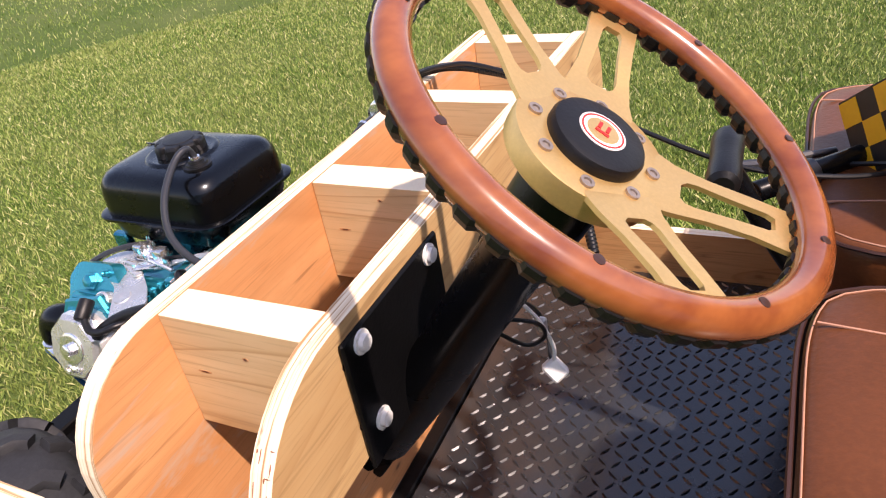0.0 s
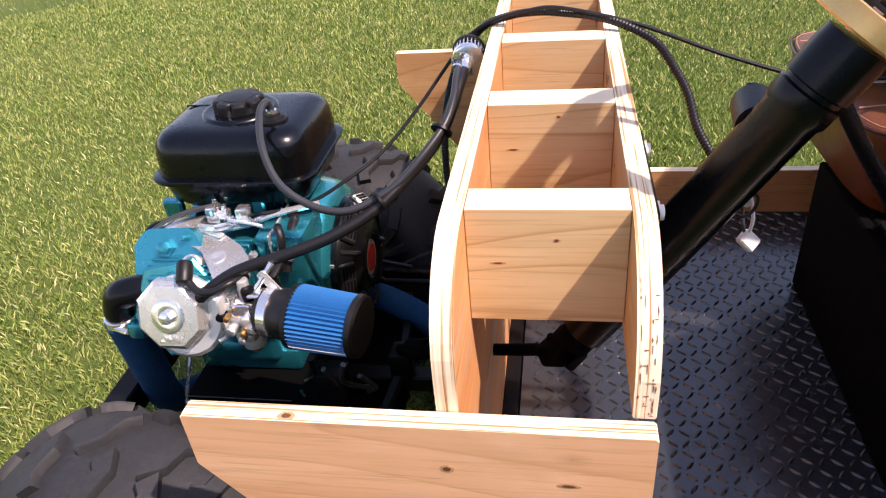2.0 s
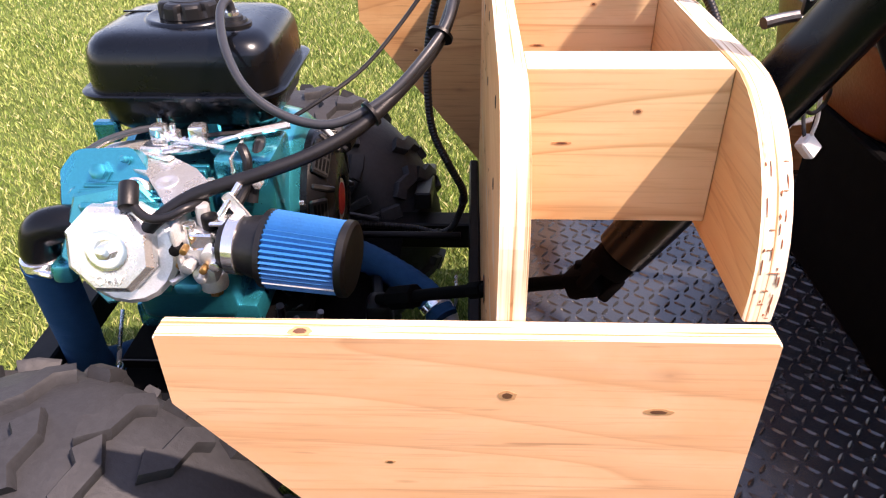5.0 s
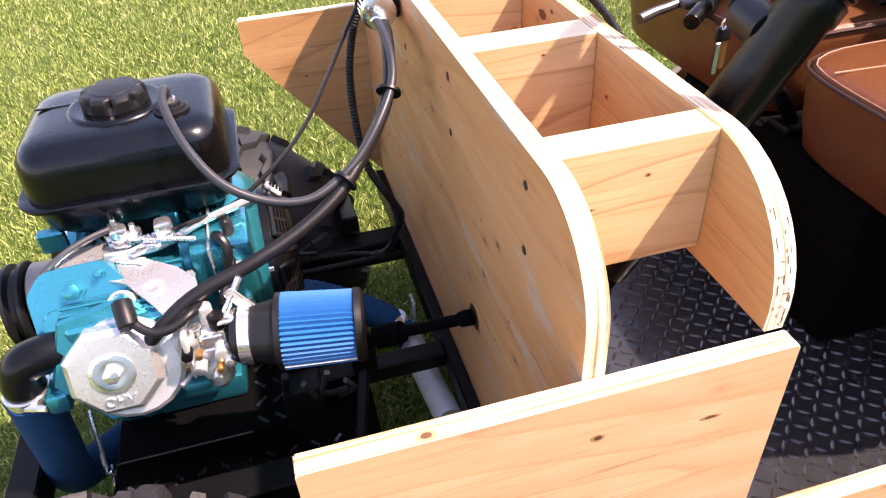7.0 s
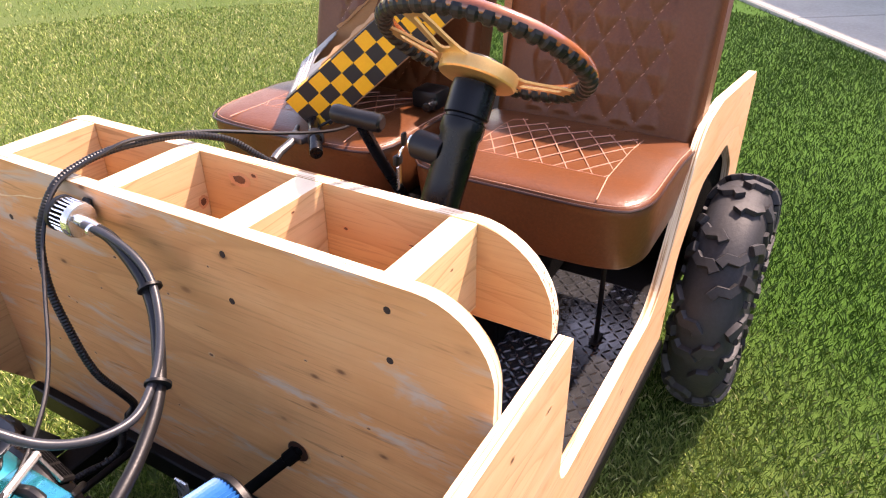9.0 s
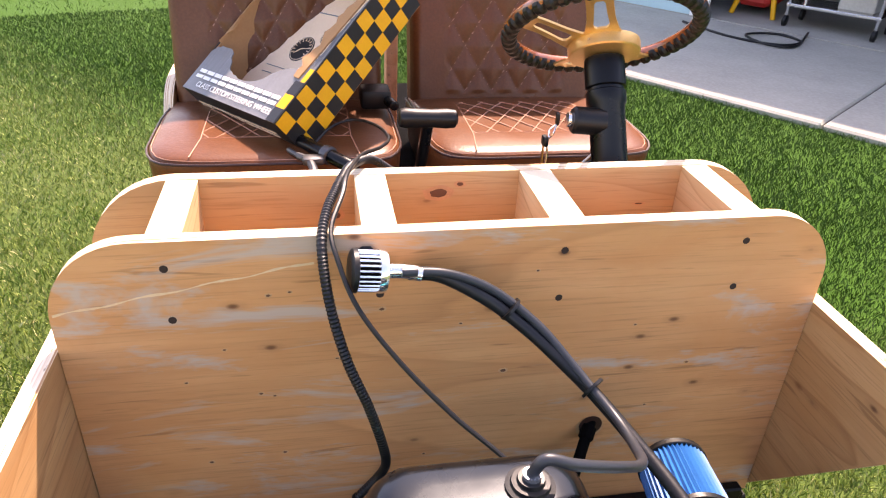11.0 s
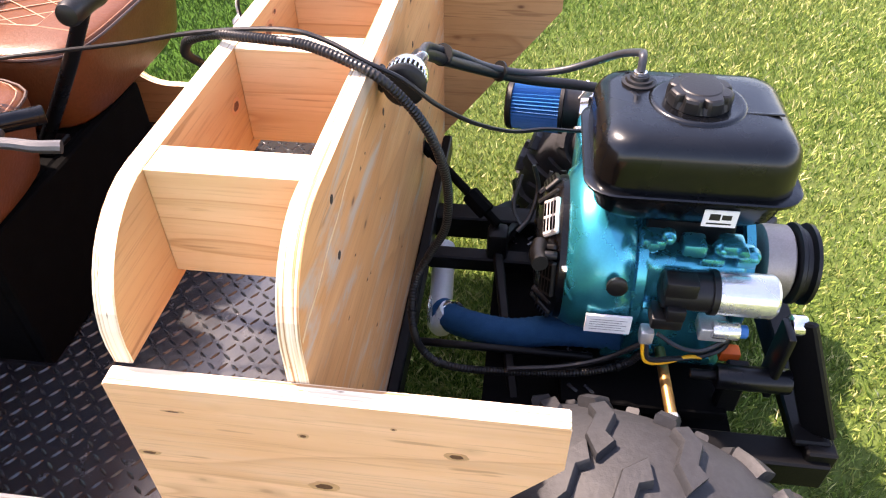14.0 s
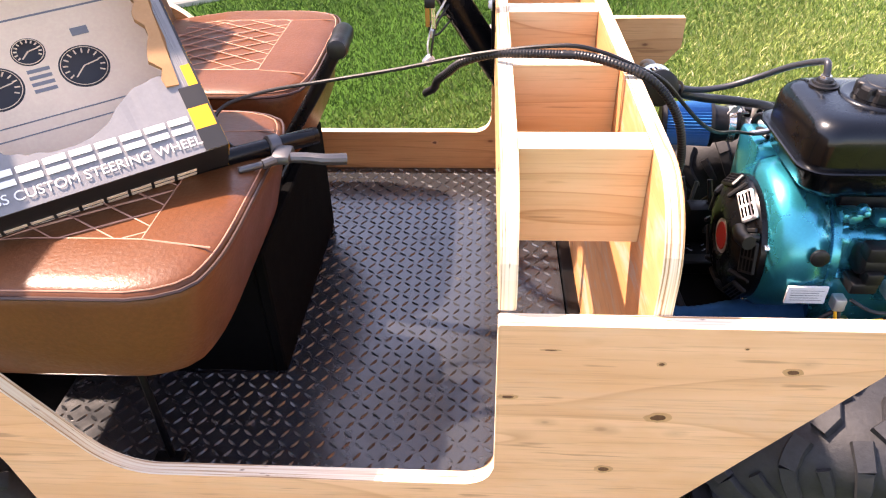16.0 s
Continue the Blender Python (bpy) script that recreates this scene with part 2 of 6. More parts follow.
def add_box(bm, lo, hi, bevel=0.0, segs=2, m=None):
    r = bmesh.ops.create_cube(bm, size=1.0)
    vs = r["verts"]
    for v in vs:
        v.co = Vector([lo[i] + (v.co[i] + 0.5) * (hi[i] - lo[i]) for i in range(3)])
    if bevel:
        es = list({e for v in vs for e in v.link_edges})
        r = bmesh.ops.bevel(bm, geom=es, offset=bevel, segments=segs, affect="EDGES", profile=0.5)
        vs = list({v for f in r["faces"] for v in f.verts} | {v for v in vs if v.is_valid})
    if m is not None:
        bmesh.ops.transform(bm, matrix=m, verts=[v for v in vs if v.is_valid])
    return vs


def boxm(lo, hi, bevel=0.0, segs=2, m=None):
    bm = bmesh.new()
    add_box(bm, lo, hi, bevel, segs, m)
    return bm


def axes(d):
    d = Vector(d).normalized()
    a = d.cross(Vector((0, 0, 1)))
    if a.length < 1e-4:
        a = Vector((1, 0, 0))
    a.normalize()
    return a, d.cross(a).normalized(), d


def add_lathe(bm, origin, direction, profile, n=32, close=True):
    """Turns a profile of (along, radius) round an axis."""
    a, b, d = axes(direction)
    o = Vector(origin)
    rings = []
    for s, r in profile:
        rings.append([bm.verts.new(o + d * s + (a * math.cos(k * math.tau / n) + b * math.sin(k * math.tau / n)) * max(r, 1e-5)) for k in range(n)])
    for r0, r1 in zip(rings, rings[1:]):
        for k in range(n):
            bm.faces.new((r0[k], r0[(k + 1) % n], r1[(k + 1) % n], r1[k]))
    if close:
        bm.faces.new(rings[0])
        bm.faces.new(rings[-1])
    return rings


def lathe(origin, direction, profile, n=32):
    bm = bmesh.new()
    add_lathe(bm, origin, direction, profile, n)
    return bm


def rod_profile(length, r, bev=None):
    c = min(r, length) * 0.18 if bev is None else bev
    return [(0, r - c), (c * 0.3, r - c * 0.3), (c, r), (length - c, r), (length - c * 0.3, r - c * 0.3), (length, r - c)]


def add_rod(bm, p, q, r, n=16, bev=None):
    p, q = Vector(p), Vector(q)
    add_lathe(bm, p, q - p, rod_profile((q - p).length, r, bev), n)


def rod(p, q, r, n=16, bev=None):
    bm = bmesh.new()
    add_rod(bm, p, q, r, n, bev)
    return bm


def spline(points, steps=10):
    """Catmull-Rom through the points."""
    P = [Vector(p) for p in points]
    P = [2 * P[0] - P[1]] + P + [2 * P[-1] - P[-2]]
    out = []
    for i in range(1, len(P) - 2):
        for k in range(steps):
            t = k / steps
            a, b, c, d = P[i - 1], P[i], P[i + 1], P[i + 2]
            out.append(0.5 * ((2 * b) + (c - a) * t + (2 * a - 5 * b + 4 * c - d) * t * t + (3 * b - a - 3 * c + d) * t ** 3))
    out.append(P[-2])
    return out


def add_tube(bm, pts, radius, n=10, ripple=0.0, pitch=0.004):
    """Sweeps a circle along points; ripple gives the rings of a corrugated conduit."""
    pts = [Vector(p) for p in pts]
    if ripple:
        fine, acc = [], 0.0
        for a, b in zip(pts, pts[1:]):
            k = max(1, int((b - a).length / (pitch / 2)))
            fine += [a.lerp(b, i / k) for i in range(k)]
        pts = fine + [pts[-1]]
    t0 = (pts[1] - pts[0]).normalized()
    a = axes(t0)[0]
    rings = []
    for i, p in enumerate(pts):
        t = (pts[min(i + 1, len(pts) - 1)] - pts[max(i - 1, 0)]).normalized()
        a = (a - t * a.dot(t)).normalized()
        b = t.cross(a)
        r = radius(i / (len(pts) - 1)) if callable(radius) else radius
        if ripple and i % 2:
            r -= ripple
        rings.append([bm.verts.new(p + (a * math.cos(k * math.tau / n) + b * math.sin(k * math.tau / n)) * r) for k in range(n)])
    for r0, r1 in zip(rings, rings[1:]):
        for k in range(n):
            bm.faces.new((r0[k], r0[(k + 1) % n], r1[(k + 1) % n], r1[k]))
    bm.faces.new(rings[0])
    bm.faces.new(rings[-1])


def tube(points, radius, n=10, steps=10, ripple=0.0, pitch=0.004):
    bm = bmesh.new()
    add_tube(bm, spline(points, steps), radius, n, ripple, pitch)
    return bm


def add_prism(bm, outline, axis, lo, hi, edge_index=1, bevel=0.0):
    """Extrudes a closed outline (two coordinates, in the order of the other axes) along an axis. The rim takes material slot edge_index."""
    k = "xyz".index(axis)
    others = [i for i in range(3) if i != k]

    def at(p, h):
        v = [0.0, 0.0, 0.0]
        v[others[0]], v[others[1]], v[k] = p[0], p[1], h
        return bm.verts.new(v)
    A = [at(p, lo) for p in outline]
    B = [at(p, hi) for p in outline]
    fa, fb = bm.faces.new(A), bm.faces.new(B)
    n = len(A)
    for i in range(n):
        f = bm.faces.new((A[i], A[(i + 1) % n], B[(i + 1) % n], B[i]))
        f.material_index = edge_index
    if bevel:
        es = list(set(fa.edges) | set(fb.edges))
        bmesh.ops.bevel(bm, geom=es, offset=bevel, segments=1, affect="EDGES", profile=0.5, material=edge_index)
    return fa, fb


def rounded(corners, n=8):
    """A closed outline; each corner is (x, y, radius)."""
    out = []
    m = len(corners)
    for i, (x, y, r) in enumerate(corners):
        p = Vector((x, y))
        if r <= 0:
            out.append((x, y))
            continue
        a = Vector(corners[i - 1][:2]) - p
        b = Vector(corners[(i + 1) % m][:2]) - p
        ang = a.angle(b)
        cut = min(r / math.tan(ang / 2), a.length * 0.86, b.length * 0.86)
        a.normalize(), b.normalize()
        rr = cut * math.tan(ang / 2)
        c = p + (a + b).normalized() * (rr / math.sin(ang / 2))
        s, e = p + a * cut - c, p + b * cut - c
        a0 = math.atan2(s.y, s.x)
        d = math.atan2(e.y, e.x) - a0
        d = (d + math.pi) % math.tau - math.pi
        for k in range(n + 1):
            t = a0 + d * k / n
            out.append((c.x + rr * math.cos(t), c.y + rr * math.sin(t)))
    return out

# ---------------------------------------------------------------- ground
def garage_side_green(w, c):
    """Mixes in a darker, deeper green towards the garage side of the lawn."""
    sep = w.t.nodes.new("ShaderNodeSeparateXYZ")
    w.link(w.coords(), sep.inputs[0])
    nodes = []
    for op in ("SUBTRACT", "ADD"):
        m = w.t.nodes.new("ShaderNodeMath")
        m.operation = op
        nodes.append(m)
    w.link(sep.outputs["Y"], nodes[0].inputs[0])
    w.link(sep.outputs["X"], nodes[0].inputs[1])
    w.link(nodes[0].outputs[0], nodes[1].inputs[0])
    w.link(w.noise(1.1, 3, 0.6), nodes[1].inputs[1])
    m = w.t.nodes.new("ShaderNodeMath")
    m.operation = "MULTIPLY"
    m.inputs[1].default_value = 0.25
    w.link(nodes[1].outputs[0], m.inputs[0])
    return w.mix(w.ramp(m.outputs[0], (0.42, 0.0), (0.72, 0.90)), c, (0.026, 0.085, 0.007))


def lawn():
    w = Mat("lawn_soil_and_thatch", (0.09, 0.13, 0.03), 0.95, 0, 0.15)
    big = w.noise(0.9, 4, 0.6)
    mid = w.noise(14, 5, 0.7)
    fine = w.noise(120, 4, 0.7)
    c = w.mix(w.ramp(mid, (0.3, 0.0), (0.7, 1.0)), (0.040, 0.080, 0.013), (0.085, 0.125, 0.030))
    c = w.mix(w.ramp(fine, (0.35, 0.0), (0.7, 0.6)), c, (0.038, 0.070, 0.013))
    c = w.mix(w.ramp(big, (0.4, 0.0), (0.7, 0.45)), c, (0.115, 0.135, 0.048))
    w.color(garage_side_green(w, c)).bump(fine, 0.5, 0.01)
    bm = bmesh.new()
    bmesh.ops.create_grid(bm, x_segments=40, y_segments=40, size=60)
    single("ground", bm, w.m, "wide mown green lawn with dry patches", "lawn", None, kind="structure")


lawn()

M_BLADE = Mat("grass_blade", (0.12, 0.20, 0.035), 0.6, 0, 0.3)
_r = M_BLADE.t.nodes.new("ShaderNodeNewGeometry")
_c = M_BLADE.ramp(_r.outputs["Random Per Island"], (0.0, (0.045, 0.110, 0.013)), (0.40, (0.140, 0.235, 0.040)), (0.72, (0.280, 0.355, 0.088)), (0.90, (0.45, 0.46, 0.18)), (1.0, (0.66, 0.60, 0.34)))
M_BLADE.color(garage_side_green(M_BLADE, M_BLADE.mix(M_BLADE.ramp(M_BLADE.noise(1.3, 3, 0.6), (0.4, 0.0), (0.65, 0.35)), _c, (0.30, 0.335, 0.105))))
M_BLADE = M_BLADE.m


def grass(count, seed, near=0.03, reach=5.4, size=1.0):
    """Blades of a mown lawn, thickest round the cart."""
    rng = np.random.default_rng(seed)
    rad = near + reach * rng.random(count) ** 0.8
    ang = rng.random(count) * math.tau
    px, py = -0.1 + rad * np.cos(ang), rad * np.sin(ang)
    keep = ~((px < -1.0) & (py > 1.0) & (rad > 5.4)) & ~((px < -1.55) & (py > 1.3) & ((px + 3.418) * 0.898 + (py - 1.75) * -1.205 < 0.0))
    px, py = px[keep], py[keep]
    n = len(px)
    h = size * rng.uniform(0.010, 0.027, n) * (1 + 0.10 * np.sin(1.7 * px + 2.3 * py + 2 * np.sin(1.1 * py)) + 0.10 * np.sin(3.7 * px - 1.9 * py + 2 * np.sin(0.8 * px)))
    w = rng.uniform(0.0008, 0.0018, n) * (0.75 + 0.24 * rad[keep])
    yaw = rng.random(n) * math.tau
    lean = rng.uniform(0.1, 0.95, n) * h
    ly = rng.random(n) * math.tau
    v = np.zeros((n, 4, 3))
    for k, s in ((0, -1), (1, 1)):
        v[:, k, 0], v[:, k, 1] = px + s * w * np.cos(yaw), py + s * w * np.sin(yaw)
    mx, my = px + 0.35 * lean * np.cos(ly), py + 0.35 * lean * np.sin(ly)
    v[:, 2, 0], v[:, 2, 1], v[:, 2, 2] = mx + 0.8 * w * np.cos(yaw), my + 0.8 * w * np.sin(yaw), h * 0.6
    v[:, 3, 0], v[:, 3, 1], v[:, 3, 2] = px + lean * np.cos(ly), py + lean * np.sin(ly), h
    idx = np.arange(n)[:, None] * 4
    f = np.concatenate([idx + [[0, 1, 2]], idx + [[0, 2, 3]]])
    me = bpy.data.meshes.new("grass")
    me.vertices.add(n * 4)
    me.vertices.foreach_set("co", v.ravel())
    me.loops.add(n * 6)
    me.loops.foreach_set("vertex_index", f.ravel())
    me.polygons.add(n * 2)
    me.polygons.foreach_set("loop_start", np.arange(n * 2) * 3)
    me.update(calc_edges=True)
    me.materials.append(M_BLADE)
    tagged(new("grass", me), "short mown green grass with dry tips", "grass", kind="stuff")


grass(980000, 3)
grass(170000, 8, 5.2, 7.0, 1.3)

# ---------------------------------------------------------------- wooden body of the cart
FLOOR, TOP = 0.358, 0.85
YR, YL = -0.476, 0.500            # outer faces of the side boards
T = 0.019
XF, XR = 0.0, -0.178              # outer faces of the two console panels


def screw_holes(parent, spots, axis, face, label="dark countersunk screw hole"):
    for p in spots:
        o = Vector(p)
        d = Vector((0, 0, 0))
        d["xyz".index(axis)] = face
        bm = lathe(o - d * 0.002, d, [(0, 0.0046), (0.0024, 0.0047), (0.0026, 0.0036), (0.0024, 0.0005)], 10)
        part("screw", bm, M_HOLE, parent)


console = thing("console_box", "open-topped raw plywood console box with four pine dividers", "console", (0, 0, FLOOR))


def panel_outline(bottom, y0, y1, r):
    return rounded([(y0, bottom, 0), (y1, bottom, 0), (y1, TOP, r), (y0, TOP, r)], 10)


def knot(parent, p, axis, face, ru, rv, seed=0):
    """A knot in the wood: a reddish ring with a dark uneven heart, lying flush with the face."""
    g = random.Random(seed * 7 + int(abs(p[0] + 2 * p[1] + 3 * p[2]) * 1000))
    k = "xyz".index(axis)
    o = [i for i in range(3) if i != k]
    for name, scale, lift, mat in (("knot", 1.0, 0.0003, M_KNOTRING), ("knot_heart", 0.55, 0.0005, M_KNOT)):
        bm = bmesh.new()
        rings = []
        for h, s in ((-0.002, 1.0), (lift, 1.0), (lift, 0.3)):
            g2 = random.Random(seed + 3)
            ring = []
            for q in range(16):
                t = q * math.tau / 16
                w = s * scale * (1 + g2.uniform(-0.12, 0.12))
                v = list(p)
                v[o[0]] += ru * w * math.cos(t)
                v[o[1]] += rv * w * math.sin(t)
                v[k] += face * h
                ring.append(bm.verts.new(v))
            rings.append(ring)
        for r0, r1 in zip(rings, rings[1:]):
            for q in range(16):
                bm.faces.new((r0[q], r0[(q + 1) % 16], r1[(q + 1) % 16], r1[q]))
        bm.faces.new(rings[-1])
        ob = part(name, bm, mat, parent)
        parent = ob if name == "knot" else parent



def scorch(parent, x, y, z, tilt, g, q):
    """One ragged saw burn on a plywood edge: a thin cross line, a small spot or a streak along the veneer."""
    kind = q % 4
    long, tall = ((g.uniform(0.003, 0.007), 0.0004), (g.uniform(0.0008, 0.0016), g.uniform(0.0008, 0.002)), (0.0008, g.uniform(0.002, 0.005)), (0.0006, g.uniform(0.003, 0.006)))[kind]
    mid = x + g.uniform(0.002 + long / 2, T - 0.002 - long / 2)
    bm = bmesh.new()
    m = Matrix.Translation((mid, y, z)) @ Matrix.Rotation(tilt, 4, "X")
    rim = []
    for i in range(10):
        a = i * math.tau / 10
        k = g.uniform(0.55, 1.25)
        rim.append((long / 2 * k * math.cos(a), tall * k * math.sin(a)))
    lo, hi = ([bm.verts.new(m @ Vector((u, h, v))) for u, v in rim] for h in (-0.001, 0.0004))
    bm.faces.new(hi)
    for i in range(10):
        bm.faces.new((lo[i], lo[(i + 1) % 10], hi[(i + 1) % 10], hi[i]))
    bmesh.ops.recalc_face_normals(bm, faces=bm.faces[:])
    part("burn_mark", bm, M_BURN, parent, "", None)


RY0, RY1, RR = -0.453, 0.478, 0.113
for nm, lo, low, mats, ends in (("front_panel", XF - T, FLOOR + 0.003, [M_PLY_Y, M_EDGE_X], (YR + T + 0.001, YL - T - 0.001, 0.094)), ("rear_panel", XR, 0.716, [M_PLY_YR, M_EDGE_X], (RY0, RY1, RR))):
    bm = bmesh.new()
    add_prism(bm, panel_outline(low, *ends), "x", lo, lo + T, 1, 0.0012)
    pn = part(nm, bm, mats, console, "raw fir plywood panel with rounded top corners", None)
    if nm == "front_panel":
        g = random.Random(31)
        for q in range(26):
            z0 = 0.37 + 0.16 * (q / 26) ** 0.7 + g.uniform(-0.006, 0.006)
            scorch(pn, XF - T, YL - T - 0.001, z0, 0.0, g, q)
        screw_holes(pn, [(XF, y, z) for y, z in ((-0.330, 0.817), (-0.330, 0.750), (-0.098, 0.769), (0.120, 0.816), (0.121, 0.749), (0.354, 0.817), (0.354, 0.750))], "x", 1)
        for i, (y, z, s) in enumerate(((-0.224, 0.776, 4), (-0.200, 0.779, 3), (-0.096, 0.748, 5), (-0.279, 0.704, 3), (-0.243, 0.634, 4), (-0.227, 0.629, 3), (-0.313, 0.527, 4), (-0.221, 0.533, 4), (-0.039, 0.506, 3), (0.317, 0.631, 4), (0.060, 0.641, 6), (-0.327, 0.659, 3), (0.349, 0.483, 4), (0.09, 0.79, 3), (0.23, 0.70, 3), (-0.15, 0.68, 3), (0.0, 0.72, 3), (0.27, 0.56, 3))):
            knot(pn, (XF, y, z), "x", 1, 0.0011 * s, 0.0007 * s, i)
        sb = bmesh.new()
        g = random.Random(2)
        rows = []
        for q in range(40):
            y0, z0, w = -0.452 + 0.0072 * q, 0.764 + 0.00135 * q + 0.0012 * math.sin(0.6 * q), g.uniform(0.0004, 0.0017)
            rows.append([sb.verts.new((XF + h, y0, z0 + s)) for h, s in ((-0.001, -w), (0.0003, -w), (0.0003, w), (-0.001, w))])
        for r0, r1 in zip(rows, rows[1:]):
            for q in range(4):
                sb.faces.new((r0[q], r0[(q + 1) % 4], r1[(q + 1) % 4], r1[q]))
        sb.faces.new(rows[0])
        sb.faces.new(rows[-1])
        part("scratch", sb, M_SCUFF, pn, "long pale scratch in the veneer", None)
        part("torn_hole", lathe((XF - 0.004, 0.195, 0.527), (1, 0, -0.02), [(0, 0.020), (0.0043, 0.0205), (0.0043, 0.012)], 14), M_KNOTRING, pn, "splintered edge of the shaft hole")
    else:
        for i, (y, z, ru, rv) in enumerate(((-0.005, 0.820, 0.022, 0.011), (0.024, 0.832, 0.008, 0.005), (-0.143, 0.792, 0.013, 0.009), (0.285, 0.793, 0.010, 0.002), (0.18, 0.79, 0.006, 0.004))):
            knot(pn, (XR + T, y, z), "x", 1, ru, rv, i)
        g = random.Random(9)
        for q in range(30):
            t = radians(max(-9.0, 56 * (q / 30) ** 1.3 - 9 + g.uniform(-2, 2)))
            if t > 0:
                scorch(pn, XR, RY1 - RR + RR * math.cos(t), TOP - RR + RR * math.sin(t), t, g, q)
            else:
                scorch(pn, XR, RY1, 0.7375 + 0.018 * t / radians(9) + g.uniform(-0.001, 0.001), 0.0, g, q)
        screw_holes(pn, [(XR, y, z) for y, z in ((0.357, 0.815), (0.357, 0.752), (0.125, 0.815), (-0.097, 0.815), (-0.329, 0.815))], "x", -1)

DIVS = [(0.339, 0.376), (0.104, 0.147), (-0.117, -0.077), (-0.348, -0.310)]
for lo, hi in DIVS:
    bm = boxm((XR + T + 0.0005, lo, 0.731), (XF - T - 0.0005, hi, TOP - 0.0005), 0.0005, 1)
    for f in bm.faces:
        if abs(f.normal.z) > 0.7:
            f.material_index = 1
    dv = part("divider", bm, [M_LUMBER, M_PINE_END], console, "pale pine divider board")
    if lo < -0.05 and lo > -0.2:
        knot(dv, (-0.148, hi, 0.772), "y", 1, 0.010, 0.011, 4)
    elif lo > 0.05:
        knot(dv, (-0.098, hi, 0.834 if lo < 0.2 else 0.819), "y", 1, 0.003, 0.002, 2)
        knot(dv, (-0.047, hi, 0.795), "y", 1, 0.007, 0.0013, 3)


def side_board(name, y0, label):
    """One side board with its low sill behind the console and the rear fender that rises from it."""
    o = rounded([(0.222, 0.716, 0.002), (0.222, 0.655, 0.006), (-0.045, 0.318, 0.004), (-0.770, 0.318, 0), (-0.800, 0.50, 0.10), (-0.94, 0.605, 0.12), (-1.20, 0.605, 0.12), (-1.34, 0.50, 0.10), (-1.37, 0.318, 0), (-1.50, 0.318, 0), (-1.50, 0.70, 0.03), (-1.02, 0.762, 0.12), (-0.85, 0.757, 0.14), (-0.655, 0.452, 0.10), (-0.178, 0.452, 0.034), (-0.178, 0.716, 0.002)], 8)
    bm = bmesh.new()
    add_prism(bm, o, "y", y0, y0 + T, 1, 0.0012)
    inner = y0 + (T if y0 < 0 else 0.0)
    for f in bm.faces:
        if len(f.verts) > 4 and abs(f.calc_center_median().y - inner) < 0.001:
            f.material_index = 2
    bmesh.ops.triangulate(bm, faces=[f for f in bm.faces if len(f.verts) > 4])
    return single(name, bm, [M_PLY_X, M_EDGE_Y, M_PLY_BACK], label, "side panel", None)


sbr = side_board("side_board", YR, "raw fir plywood side board with knots and low sill")
sbl = side_board("side_board", YL - T, "raw fir plywood side board, sunlit, with low sill")

for i, (x, z, ru, rv) in enumerate(((-0.008, 0.668, 0.0065, 0.0045), (0.074, 0.600, 0.004, 0.002), (-0.11, 0.655, 0.010, 0.003))):
    knot(sbl, (x, YL, z), "y", 1, ru, rv, i)
knot(sbl, (0.127, YL - 0.006, 0.716), "z", 1, 0.008, 0.005, 5)
for i, (x, z, ru, rv) in enumerate(((-0.007, 0.666, 0.0055, 0.0035), (0.129, 0.658, 0.011, 0.006), (0.002, 0.583, 0.015, 0.008), (-0.048, 0.490, 0.011, 0.007), (-0.123, 0.683, 0.012, 0.0016), (-0.165, 0.611, 0.012, 0.004), (0.075, 0.69, 0.003, 0.002))):
    knot(sbr, (x, YR, z), "y", -1, ru, rv, i)
knot(sbl, (-0.31, YL - T, 0.425), "y", -1, 0.009, 0.006, 8)
knot(sbr, (0.12, YR + T, 0.60), "y", 1, 0.006, 0.004, 9)

# ---------------------------------------------------------------- tread floor
def tread(name, x0, x1, y0, y1, z, label, m=None):
    """A black mat with raised lozenges in alternating directions."""
    bm = boxm((x0, y0, z - 0.008), (x1, y1, z), 0.001, 1)
    part_m = M_RUBBERMAT
    verts, faces = [], []
    pitch = 0.0190
    ix = 0
    x = x0 + 0.012
    while x < x1 - 0.01:
        iy = 0
        y = y0 + 0.012
        while y < y1 - 0.01:
            a = radians(45 if (ix + iy) % 2 else -45) + radians(8)
            ca, sa = math.cos(a), math.sin(a)
            b = len(verts)
            for u, v, h in ((-0.0098, 0, 0), (-0.004, -0.0026, 0), (0.004, -0.0026, 0), (0.0098, 0, 0), (0.004, 0.0026, 0), (-0.004, 0.0026, 0), (-0.0070, 0, 0.0022), (0.0070, 0, 0.0022)):
                verts.append((x + u * ca - v * sa, y + u * sa + v * ca, z + h))
            for f in ((0, 1, 6), (1, 2, 7, 6), (2, 3, 7), (3, 4, 7), (4, 5, 6, 7), (5, 0, 6)):
                faces.append(tuple(b + i for i in f))
            y += pitch
            iy += 1
        x += pitch
        ix += 1
    me = bpy.data.meshes.new("tmp")
    me.from_pydata(verts, [], faces)
    nb = len(bm.faces)
    bm.from_mesh(me)
    bm.faces.ensure_lookup_table()
    for f in bm.faces[nb:]:
        f.material_index = 1
    bpy.data.meshes.remove(me)
    ob = mesh_object(name, bm, [part_m, M_LOZENGE], None)
    return tagged(ob, label, "floor mat", kind="structure")


